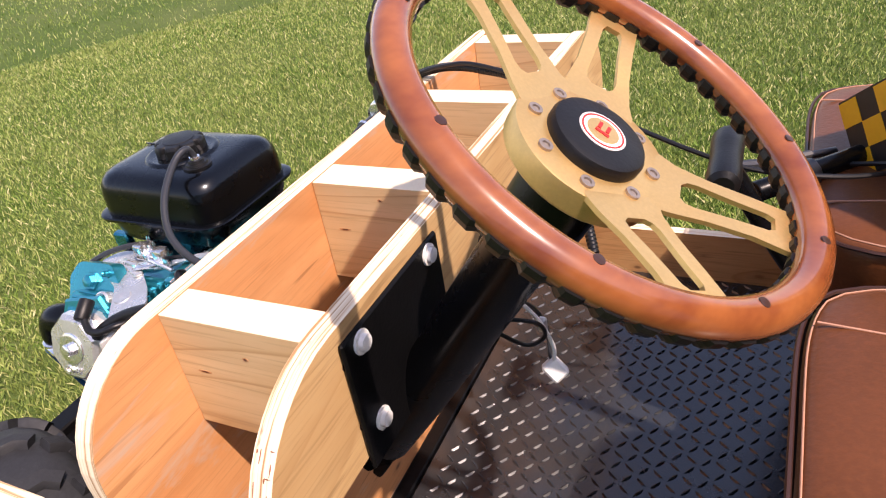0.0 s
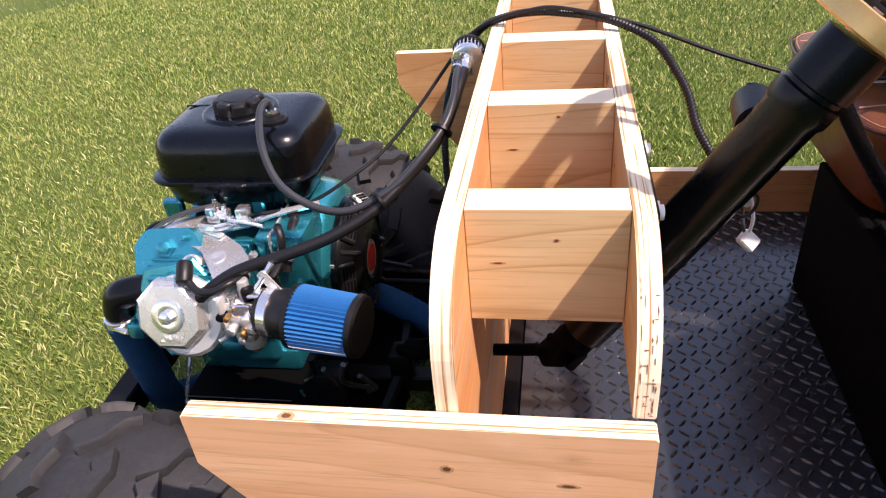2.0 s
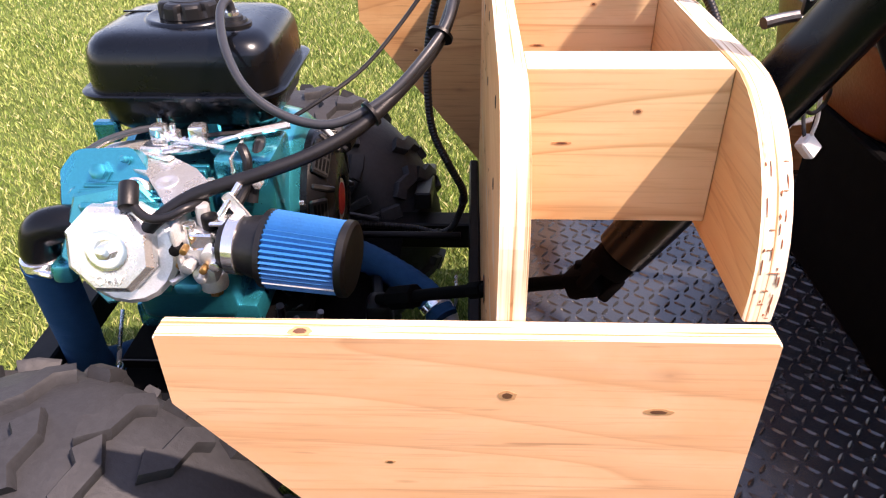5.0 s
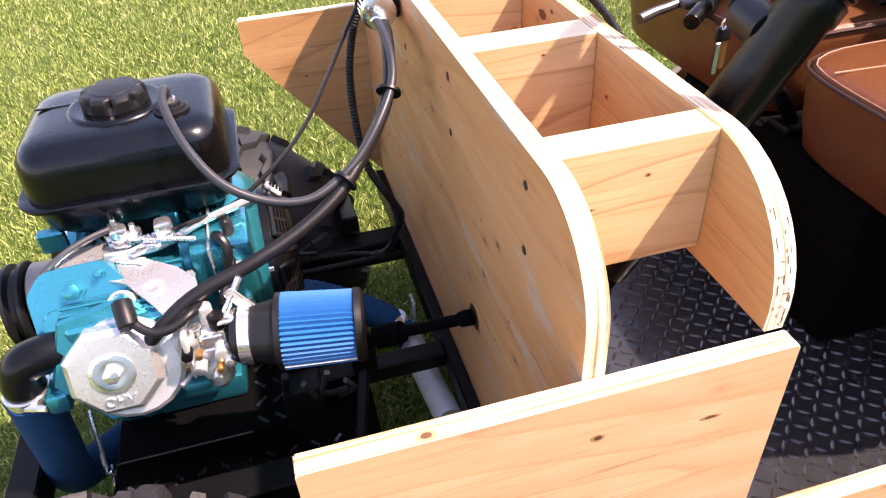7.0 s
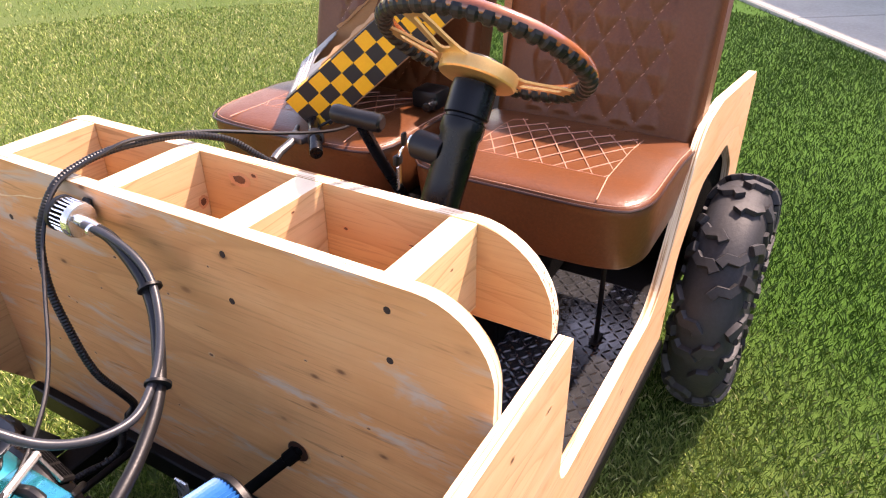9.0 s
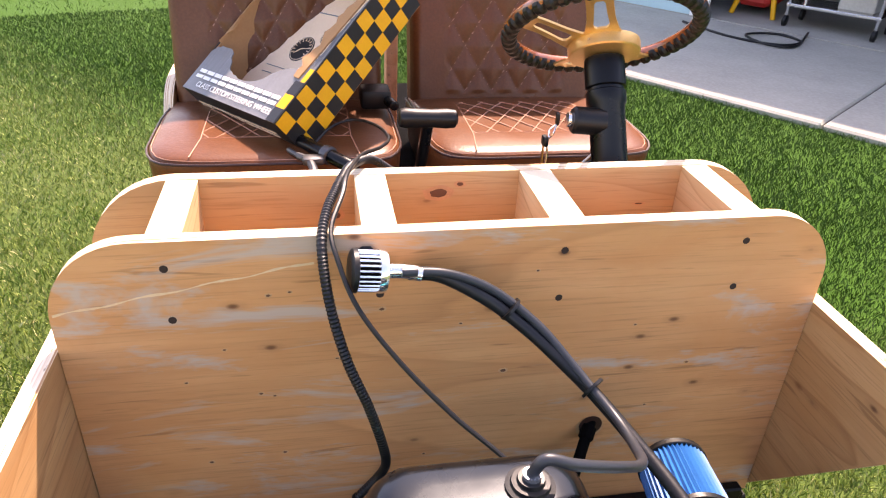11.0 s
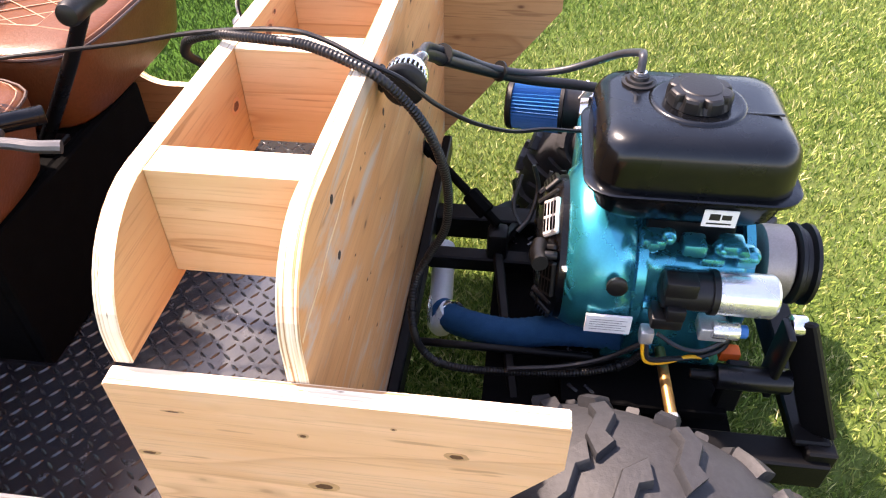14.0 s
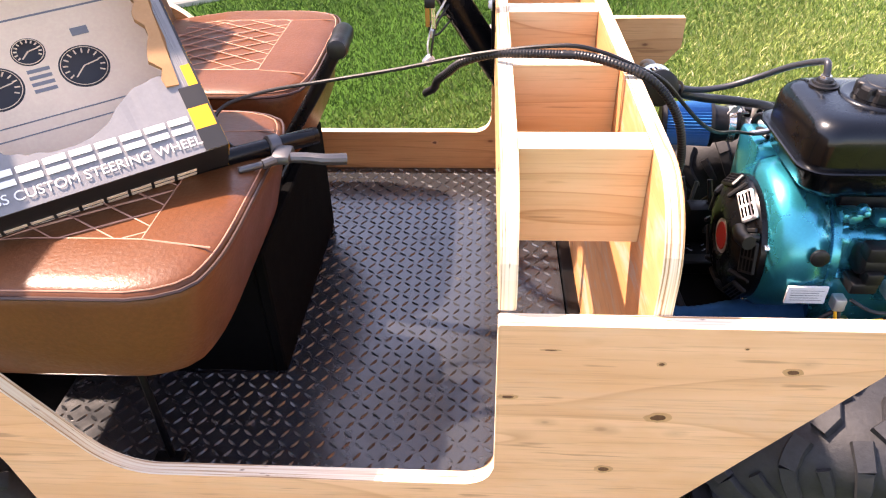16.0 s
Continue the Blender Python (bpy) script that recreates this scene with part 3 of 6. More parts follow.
tread("floor", -0.86, -0.044, YR + T + 0.001, YL - T - 0.001, FLOOR, "black rubber tread mat with raised lozenges")
single("floor_edge_bar", boxm((-0.042, YR + T + 0.002, FLOOR - 0.008), (-0.0195, YL - T - 0.002, FLOOR + 0.006), 0.002, 1), M_BLACK, "black steel angle bar along the mat edge", "bar")
bm = boxm((-1.45, YR + T + 0.001, 0.318), (-0.0005, YL - T - 0.001, FLOOR - 0.0085))
single("floor_deck", bm, M_BLACK, "black painted floor deck under the mat", "deck", None, kind="structure")

for y in (YR, YL - T):
    single("side_rail", boxm((-0.765, y - 0.008, 0.284), (-0.02, y + T + 0.008, 0.3175), 0.003, 1), M_BLACK, "black steel angle rail under the side board", "rail", group="side rails")
for y in (-0.38, 0.40):
    st = thing("seat_stand", "black steel peg holding up the seat", "stand", (-0.62, y, FLOOR), "seat stands")
    part("peg", rod((-0.640, y, FLOOR + 0.002), (-0.640, y, 0.5995), 0.005, 12), M_BLACK, st)
    part("foot", boxm((-0.665, y - 0.009, FLOOR + 0.0025), (-0.620, y + 0.009, FLOOR + 0.008), 0.002, 1), M_BLACK, st)

# black riser under the seats and the rear bulkhead
riser = thing("seat_riser", "matt black seat riser box standing on the floor", "seat base", (-0.75, 0.015, FLOOR))
part("front_board", boxm((-0.530, -0.205, FLOOR + 0.001), (-0.512, 0.235, 0.5995), 0.003, 1), M_CARPET, riser)
for y in (-0.205, 0.217):
    part("end_board", boxm((-1.0, y, FLOOR + 0.001), (-0.5305, y + 0.018, 0.581), 0.003, 1), M_CARPET, riser)
part("top_board", boxm((-1.0, -0.205, 0.5815), (-0.5305, 0.235, 0.5995), 0.003, 1), M_CARPET, riser)
part("back_board", boxm((-1.0, -0.1865, FLOOR + 0.001), (-0.982, 0.2165, 0.581), 0.003, 1), M_CARPET, riser)
single("bulkhead", boxm((-1.45, -0.385, FLOOR + 0.001), (-1.005, YL - T - 0.002, 0.58), 0.004, 1), M_CARPET, "matt black bulkhead behind the seat riser", "bulkhead", kind="structure")


# ---------------------------------------------------------------- wheels
def wheel(name, cx, cy, side, R, W, label, steer=0.0):
    """An off-road wheel: balloon carcass, split angled lugs, cream rim. side is the outward direction along y, steer its turn about the upright."""
    w = thing(name, label, "wheel", (cx, cy, 0), "cart wheels")
    c = Vector((cx, cy, R))
    hw = W / 2
    turn = Matrix.Rotation(-steer, 3, "Z")
    out = turn @ Vector((0, side, 0))
    fwd = turn @ Vector((1, 0, 0))

    def curve(u):
        """Half section of the carcass: u = 0 on the crown, 1 at the widest place of the sidewall."""
        a = abs(u) * math.pi / 2
        k = math.cos(a)
        s = hw * math.sin(min(a, math.pi / 2)) ** 0.88 if k > 0 else hw * (1 + 0.5 * k)
        r = 0.182 + (R - 0.196) * k ** 0.62 if k > 0 else 0.182 + 0.12 * k
        return math.copysign(s, u), r

    def at(a, u, h):
        s0, r0 = curve(u - 0.02)
        s1, r1 = curve(u + 0.02)
        l = math.hypot(s1 - s0, r1 - r0)
        s, r = curve(u)
        s, r = s - h * (r1 - r0) / l, r + h * (s1 - s0) / l
        return c + fwd * (math.sin(a) * r) + Vector((0, 0, math.cos(a) * r)) + out * s

    bm = bmesh.new()
    us = [-1.28 + 0.08 * q for q in range(33)]
    rings = [[bm.verts.new(at(q * math.tau / 56, u, 0.0)) for q in range(56)] for u in us]
    for r0, r1 in zip(rings, rings[1:]):
        for q in range(56):
            bm.faces.new((r0[q], r0[(q + 1) % 56], r1[(q + 1) % 56], r1[q]))
    tyre = part("tyre", bm, M_TYRE, w)
    lug = bmesh.new()
    n = 17

    def block(path, width, height):
        """A chamfered lug that follows (angle, section) points over the carcass."""
        secs = []
        for i, (a, u) in enumerate(path):
            j, k = max(i - 1, 0), min(i + 1, len(path) - 1)
            da, du = (path[k][0] - path[j][0]) * R, (path[k][1] - path[j][1]) * 0.15
            l = math.hypot(da, du)
            na, nu = -du / l / R, da / l / 0.15
            row = []
            for o, h in ((-1, -0.006), (-0.94, height * 0.70), (-0.76, height), (0.76, height), (0.94, height * 0.70), (1, -0.006)):
                row.append(lug.verts.new(at(a + na * o * width / 2, u + nu * o * width / 2, h)))
            secs.append(row)
        for a, b in zip(secs, secs[1:]):
            for k in range(5):
                lug.faces.new((a[k], a[k + 1], b[k + 1], b[k]))
        lug.faces.new(secs[0])
        lug.faces.new(secs[-1])

    st = math.tau / n
    for i in range(n):
        for sgn, o in ((-1, 0.0), (1, 0.5 * st)):
            a = i * st + o
            lean = 0.10 if i % 2 else -0.02
            block([(a - lean * 0.4, sgn * 1.02), (a - lean * 0.2, sgn * 0.90), (a, sgn * 0.77)], 0.027, 0.011)
            block([(a + 0.004, sgn * 0.755), (a + lean * 0.5, sgn * 0.62), (a + lean, sgn * 0.50)], 0.029, 0.013)
            block([(a + lean + 0.07, sgn * 0.42), (a + lean + 0.13, sgn * 0.30), (a + lean + 0.13, sgn * 0.10), (a + lean + 0.19, sgn * 0.02)], 0.026, 0.013)
            block([(a + 0.5 * st, sgn * 1.06), (a + 0.5 * st, sgn * 0.95), (a + 0.47 * st, sgn * 0.80)], 0.021, 0.009)
    part("tread", lug, M_TYRE, tyre, "chunky angled tread lugs")
    bm = bmesh.new()
    add_lathe(bm, c, out, [(hw * 0.80, 0.142), (hw * 0.76, 0.130), (hw * 0.55, 0.118), (hw * 0.15, 0.112), (hw * 0.10, 0.06), (hw * 0.22, 0.05), (hw * 0.24, 0.022), (hw * 0.30, 0.018), (hw * 0.30, 0.0005)], 36, False)
    rim = part("rim", bm, M_RIM, w, "cream painted steel rim")
    bm = bmesh.new()
    add_lathe(bm, c, out, [(-hw * 0.80, 0.146), (-hw * 0.78, 0.132), (-hw * 0.60, 0.122), (hw * 0.02, 0.113), (hw * 0.04, 0.05), (-hw * 0.30, 0.045), (-hw * 0.32, 0.0005)], 36, False)
    part("rim_back", bm, M_BELL, w, "dusty inner side of the rim")
    for k in range(4):
        t = k * math.tau / 4 + 0.4
        p = c + fwd * (0.042 * math.cos(t)) + out * (hw * 0.22) + Vector((0, 0, 0.042 * math.sin(t)))
        part("lug_nut", lathe(p, out, rod_profile(0.012, 0.009), 6), M_CHROME, rim)
    for k in range(12):
        t = k * math.tau / 12
        d = fwd * math.cos(t) + Vector((0, 0, math.sin(t)))
        part("rim_slot", lathe(c + d * 0.086 + out * (hw * 0.135), out, rod_profile(0.003, 0.010, 0.0005), 10), M_HOLE, rim)
    return w


wheel("front_wheel", 0.328, -0.393, -1, 0.273, 0.20, "front off-road wheel with chunky black tyre, cream rim", 0.345)
wheel("front_wheel", 0.417, 0.402, 1, 0.272, 0.20, "front off-road wheel with chunky tyre, beside the engine", 0.32)
wheel("rear_wheel", -1.07, 0.572, 1, 0.286, 0.135, "rear off-road wheel behind the plywood fender")
wheel("rear_wheel", -1.07, -0.463, -1, 0.286, 0.135, "rear off-road wheel outside the plywood fender")


# ---------------------------------------------------------------- engine bay: frame
def bar(parent, p, q, w, h, mat=None, name="rail", label=""):
    """A square steel tube from p to q, w wide and h high."""
    p, q = Vector(p), Vector(q)
    a, b, d = axes(q - p)
    m = Matrix.Translation(p) @ Matrix((a, b, d)).transposed().to_4x4()
    return part(name, boxm((-w / 2, -h / 2, 0), (w / 2, h / 2, (q - p).length), 0.003, 1, m), mat or M_BLACK, parent, label)


frame_t = thing("steel_frame", "black painted steel tube frame carrying the engine", "frame", (0.3, 0, 0.36))
for y in (-0.235, 0.225):
    bar(frame_t, (-0.03, y, 0.345), (0.60, y, 0.345), 0.045, 0.05)
bar(frame_t, (0.010, -0.44, 0.362), (0.010, 0.46, 0.362), 0.018, 0.045, name="cross_rail")
bar(frame_t, (0.586, -0.25, 0.361), (0.586, 0.28, 0.361), 0.04, 0.05, name="front_rail")
part("brake_rod", rod((0.032, -0.129, 0.40), (0.290, -0.130, 0.40), 0.006, 10), M_BLACK, frame_t)
bar(frame_t, (0.02, 0.09, 0.372), (0.27, 0.09, 0.372), 0.03, 0.03, name="centre_rail")
bar(frame_t, (0.525, -0.165, 0.545), (0.585, -0.220, 0.390), 0.012, 0.045, name="front_bracket")
bar(frame_t, (0.575, -0.235, 0.385), (0.575, -0.12, 0.385), 0.05, 0.012, name="front_bracket")
bar(frame_t, (0.47, -0.18, 0.38), (0.47, -0.18, 0.47), 0.03, 0.02, name="tensioner_post")
bar(frame_t, (0.10, -0.44, 0.36), (0.10, -0.24, 0.40), 0.03, 0.03, name="axle_arm")
bar(frame_t, (0.325, -0.40, 0.286), (0.325, 0.42, 0.286), 0.035, 0.035, name="axle_beam")
bar(frame_t, (0.16, 0.33, 0.30), (0.10, 0.24, 0.33), 0.03, 0.03, name="axle_arm")
bar(frame_t, (0.325, -0.2, 0.29), (0.325, -0.2, 0.36), 0.03, 0.03, name="axle_post")
bar(frame_t, (0.325, 0.2, 0.29), (0.325, 0.2, 0.36), 0.03, 0.03, name="axle_post")
part("belly_plate", boxm((0.135, -0.212, 0.338), (0.488, 0.2022, 0.344), 0.001, 1), M_SOOT, frame_t, "black sheet under the engine")
part("engine_plate", boxm((0.245, -0.20, 0.3705), (0.472, 0.163, 0.388), 0.002, 1), M_SOOT, frame_t)
part("plate_edge", boxm((0.300, 0.163, 0.3852), (0.472, 0.1642, 0.3878), 0.0004, 1), M_DULL, frame_t, "worn bright edge of the engine plate")
bm = bmesh.new()
for k in range(11):
    for y in (0.174, 0.189):
        a = radians(45 if k % 2 else -45)
        add_box(bm, (-0.007, -0.0022, -0.001), (0.007, 0.0022, 0.0018), 0, 1, Matrix.Translation((0.165 + 0.030 * k, y, 0.344)) @ Matrix.Rotation(a, 4, "Z"))
    for x in (0.262, 0.285):
        add_box(bm, (-0.009, -0.0025, -0.001), (0.009, 0.0025, 0.0018), 0, 1, Matrix.Translation((x, -0.18 + 0.033 * k, 0.388)) @ Matrix.Rotation(a, 4, "Z"))
tagged(part("plate_tread", bm, M_LOZENGE, frame_t, "raised lozenges of the engine plate"), kind="stuff")
part("tensioner", rod((0.440, -0.19, 0.456), (0.535, -0.19, 0.456), 0.017, 16), M_COLUMN, frame_t, "black belt tensioner cylinder")
part("tensioner_pin", rod((0.408, -0.19, 0.456), (0.441, -0.19, 0.456), 0.007, 12), M_BLACK, frame_t)
part("tensioner_link", boxm((0.505, -0.20, 0.43), (0.516, -0.16, 0.545), 0.004, 2), M_COLUMN, frame_t)
part("roller", rod((0.516, -0.165, 0.537), (0.535, -0.165, 0.537), 0.014, 14), M_CHROME, frame_t)

# ---------------------------------------------------------------- engine
engine = thing("engine", "teal four-stroke petrol engine with black tank on steel plate", "engine", (0.36, 0.0, 0.388))


def loft(bm, rings, cap=True):
    R = [[bm.verts.new(p) for p in r] for r in rings]
    n = len(R[0])
    for a, b in zip(R, R[1:]):
        for k in range(n):
            bm.faces.new((a[k], a[(k + 1) % n], b[(k + 1) % n], b[k]))
    if cap:
        bm.faces.new(R[0])
        bm.faces.new(R[-1])


def rrect(x0, x1, y0, y1, r, n=6):
    return rounded([(x0, y0, r), (x1, y0, r), (x1, y1, r), (x0, y1, r)], n)


# tank
bm = bmesh.new()
tx0, tx1, ty0, ty1 = 0.249, 0.482, -0.142, 0.054
rings = []
for z, ins, r in ((0.652, 0.030, 0.03), (0.656, 0.018, 0.035), (0.668, 0.008, 0.036), (0.702, 0.001, 0.036), (0.702, -0.008, 0.04), (0.7065, -0.009, 0.04), (0.708, -0.007, 0.04), (0.708, 0.001, 0.036), (0.738, 0.002, 0.036), (0.753, 0.004, 0.036), (0.763, 0.009, 0.035), (0.769, 0.016, 0.032), (0.7725, 0.026, 0.028), (0.774, 0.042, 0.022), (0.7745, 0.07, 0.02)):
    rings.append([(x, y, z) for x, y in rrect(tx0 + ins, tx1 - ins, ty0 + ins, ty1 - ins, r)])
loft(bm, rings)
tank = part("fuel_tank", bm, M_TANK, engine, "glossy black steel fuel tank with pressed seam", 30)
part("tank_rib", boxm((0.404, -0.066, 0.7730), (0.462, -0.062, 0.7752), 0.0009, 2), M_TANK, tank)
part("filler_ring", lathe((0.367, -0.044, 0.7715), (0, 0, 1), [(0.001, 0.0575), (0.0042, 0.0560), (0.0058, 0.0535), (0.0060, 0.0500), (0.0050, 0.0450), (0.0050, 0.034), (0.009, 0.032), (0.009, 0.02)], 36), M_TANK, tank)
bm = bmesh.new()
n = 64
prof = []
for z, s in ((0.775, 0.95), (0.777, 1.0), (0.785, 1.0), (0.790, 0.99), (0.793, 0.95), (0.7945, 0.88), (0.795, 0.66), (0.796, 0.62), (0.7968, 0.3), (0.797, 0.05)):
    ring = []
    for k in range(n):
        t = k * math.tau / n
        scal = 1.0 - ((0.17 if z > 0.783 else 0.03) * max(0.0, math.cos(8 * t)) ** 3 if s > 0.86 else 0.0)
        ring.append((0.367 + 0.038 * s * scal * math.cos(t), -0.044 + 0.038 * s * scal * math.sin(t), z))
    prof.append(ring)
loft(bm, prof)
part("fuel_cap", bm, M_PLASTIC, tank, "black scalloped plastic fuel cap", 22)
part("tank_grommet", lathe((0.302, -0.004, 0.7725), (0, 0, 1), [(0, 0.021), (0.004, 0.021), (0.005, 0.017), (0.008, 0.016), (0.0085, 0.012), (0.012, 0.011), (0.012, 0.006)], 24), M_PLASTIC, tank, "black rubber grommet")
bm = boxm((0.381, -0.1415, 0.666), (0.420, -0.1400, 0.690), 0, 1)
st = part("sticker", bm, M_WHITE, tank, "white warning sticker")
for lo, hi in (((0.386, 0.670), (0.414, 0.672)), ((0.388, 0.676), (0.400, 0.685)), ((0.402, 0.677), (0.413, 0.684))):
    part("print", boxm((lo[0], -0.1420, lo[1]), (hi[0], -0.1416, hi[1])), M_CARDBLACK, st)
part("tank_bracket", boxm((0.325, 0.035, 0.625), (0.345, 0.045, 0.685), 0.003, 1), M_TEAL, engine)
part("tank_bracket", boxm((0.455, 0.030, 0.64), (0.485, 0.045, 0.668), 0.003, 1), M_TEAL, engine)
part("tank_bracket", boxm((0.33, -0.10, 0.60), (0.44, -0.02, 0.653), 0.006, 2), M_PLASTIC, engine)

# crankcase, blower shroud, cylinder
CY, CZ = -0.03, 0.522
bm = bmesh.new()
loft(bm, [[(x, CY + r * 1.0 * math.cos(t) * sy + oy, CZ + r * math.sin(t) * sz + oz) for t in [k * math.tau / 40 for k in range(40)]] for x, r, sy, sz, oy, oz in
          ((0.232, 0.085, 1, 1, 0, 0.0), (0.236, 0.108, 1, 1, 0, 0.004), (0.252, 0.116, 1.02, 1.02, 0, 0.008), (0.285, 0.117, 1.07, 1.04, 0.0, 0.012), (0.318, 0.112, 1.10, 1.0, 0.002, 0.008), (0.330, 0.098, 1.10, 0.95, 0.004, 0.0), (0.333, 0.06, 1.1, 0.9, 0.004, 0.0))])
shroud = part("blower_shroud", bm, M_TEAL, engine, "teal metallic pressed-steel blower shroud", 50)
part("shroud_plug", lathe((0.298, -0.1585, 0.571), (0, -1, 0.12), [(-0.004, 0.0135), (0.001, 0.0135), (0.0025, 0.011), (0.0025, 0.002)], 20), M_PLASTIC, shroud)
part("shroud_duct", boxm((0.245, 0.03, 0.55), (0.315, 0.12, 0.655), 0.007, 2), M_TEAL, engine, "teal cooling duct")
part("crankcase", boxm((0.325, -0.135, 0.405), (0.462, 0.11, 0.60), 0.02, 3), M_TEAL, engine)
part("sump", boxm((0.30, -0.12, 0.388), (0.47, 0.10, 0.43), 0.008, 2), M_TEAL, engine)
part("side_cover", lathe((0.458, CY, CZ), (1, 0, 0), [(0, 0.11), (0.012, 0.108), (0.018, 0.09), (0.024, 0.06), (0.034, 0.045)], 32), M_TEAL, engine)
part("label_plate", boxm((0.266, -0.1600, 0.487), (0.326, -0.1560, 0.519), 0.0006, 1), M_WHITE, engine, "white rating label")
for k in range(5):
    part("label_line", boxm((0.272, -0.1603, 0.4935 + 0.0045 * k), (0.320 - 0.006 * (k % 2), -0.1599, 0.4941 + 0.0045 * k)), M_DULL, engine)
cylb = part("cylinder", boxm((0.340, 0.09, 0.52), (0.445, 0.19, 0.635), 0.004, 1), M_TEAL, engine)
for k in range(7):
    part("fin", boxm((0.325, 0.100 + 0.0125 * k, 0.505), (0.452, 0.106 + 0.0125 * k, 0.640), 0.001, 1), M_TEAL, cylb)

# head bracket and valve cover, tipped up
HN = Vector((0.0, 0.94, 0.34)).normalized()
HC = Vector((0.402, 0.232, 0.602)) - HN * 0.012
bm = bmesh.new()
a0, b0, _ = axes(HN)


def ngon(center, normal, r, n, rot=0.0, sx=1.0):
    a, b, d = axes(normal)
    return [center + a * (r * sx * math.cos(rot + k * math.tau / n)) + b * (r * math.sin(rot + k * math.tau / n)) for k in range(n)]


loft(bm, [ngon(HC - HN * 0.045, HN, 0.070, 6, 0.2), ngon(HC - HN * 0.026, HN, 0.074, 6, 0.2), ngon(HC - HN * 0.022, HN, 0.070, 6, 0.2)])
part("cylinder_head", bm, M_TEAL, engine, "", 30)
bm = bmesh.new()
FC = HC + Vector((-0.011, 0.002, -0.006))
loft(bm, [ngon(FC - HN * 0.022, HN, 0.057, 20), ngon(FC - HN * 0.011, HN, 0.058, 20), ngon(FC - HN * 0.007, HN, 0.053, 20)])
part("cover_flange", bm, M_ALU, engine, "bare aluminium flange", 30)
bm = bmesh.new()
loft(bm, [ngon(HC - HN * 0.009, HN, 0.052, 8, 0.39), ngon(HC + HN * 0.004, HN, 0.0505, 8, 0.39), ngon(HC + HN * 0.010, HN, 0.044, 8, 0.39), ngon(HC + HN * 0.0105, HN, 0.03, 8, 0.39)])
vc = part("valve_cover", bm, M_ZINC, engine, "plated octagonal valve cover", 20)
part("cover_dimple", lathe(HC + HN * 0.010, HN, [(0, 0.024), (0.002, 0.023), (0.003, 0.019), (0.002, 0.012), (0.002, 0.004)], 28), M_CHROME, vc)
part("cover_bolt", lathe(HC + HN * 0.010, HN, rod_profile(0.011, 0.009), 6), M_CHROME, vc)
fc = bpy.data.curves.new("lettering", "FONT")
fc.body, fc.size, fc.extrude, fc.align_x, fc.align_y = "OHV", 0.0145, 0.0012, "CENTER", "CENTER"
fo = new("lettering", fc)
dg = bpy.context.evaluated_depsgraph_get()
lm = bpy.data.meshes.new_from_object(fo.evaluated_get(dg))
bpy.data.objects.remove(fo)
bm = bmesh.new()
bm.from_mesh(lm)
up = (Vector((0, 0, 1)) - HN * HN.z).normalized()
mtx = Matrix((up.cross(HN), up, HN)).transposed().to_4x4()
mtx.translation = HC + HN * 0.011 - up * 0.032
bmesh.ops.transform(bm, matrix=mtx, verts=bm.verts[:])
part("lettering", bm, M_CHROME, vc, "raised letters", None)
HP = Vector((0.436, 0.142, 0.641))
HD = Vector((0.0, 0.86, 0.51))
HM = Matrix((Vector((-1, 0, 0)), HD.cross(Vector((-1, 0, 0))), HD)).transposed().to_4x4()
HM.translation = HP
bm = bmesh.new()
add_prism(bm, rounded([(-0.046, -0.040, 0.010), (0.052, -0.040, 0.006), (0.054, 0.010, 0.012), (0.036, 0.036, 0.014), (-0.030, 0.034, 0.022), (-0.048, 0.010, 0.014)], 6), "z", -0.022, 0.0, 0, 0.003)
bmesh.ops.transform(bm, matrix=HM, verts=bm.verts[:])
hp = part("head_shield", bm, M_TEAL, engine, "teal pressed head shield", 40)
bm = bmesh.new()
add_prism(bm, rounded([(-0.036, -0.040, 0.004), (0.022, -0.040, 0.004), (0.020, -0.010, 0.010), (-0.034, -0.008, 0.010)], 6), "z", 0.0, 0.010, 0, 0.003)
bmesh.ops.transform(bm, matrix=HM, verts=bm.verts[:])
part("shield_step", bm, M_TEAL, hp, "", 40)
for a, b, h, r in ((0.0, 0.008, 0.0, 0.0135), (-0.006, -0.026, 0.010, 0.0075), (0.040, -0.018, 0.0, 0.010), (0.030, 0.022, 0.0, 0.006)):
    part("bracket_bolt", lathe(HM @ Vector((a, b, h)), HD, [(0, r), (0.003, r), (0.003, r * 0.72), (0.010, r * 0.72), (0.012, r * 0.45)], 6 if r > 0.007 else 12), M_ALU if a > 0.035 else M_TEAL, hp)
part("oil_plug", lathe((0.385, 0.168, 0.640), (0.0, 0.8, 0.6), [(-0.01, 0.015), (0.004, 0.015), (0.006, 0.012), (0.003, 0.009), (0.003, 0.001)], 20), M_ZINC, engine)
part("control_rod", tube([(0.470, 0.106, 0.655), (0.448, 0.088, 0.664), (0.420, 0.070, 0.668), (0.391, 0.056, 0.668)], 0.0042, 10), M_GREYHOSE, engine)
part("cover_gasket", boxm((0.2895, 0.034, 0.552), (0.2925, 0.1245, 0.659), 0.001, 1), M_ZINC, engine)
part("head_foot", boxm((0.46, 0.165, 0.545), (0.485, 0.215, 0.57), 0.006, 2), M_TEAL, engine)
part("head_foot", boxm((0.315, 0.18, 0.54), (0.345, 0.225, 0.555), 0.005, 2), M_TEAL, engine)

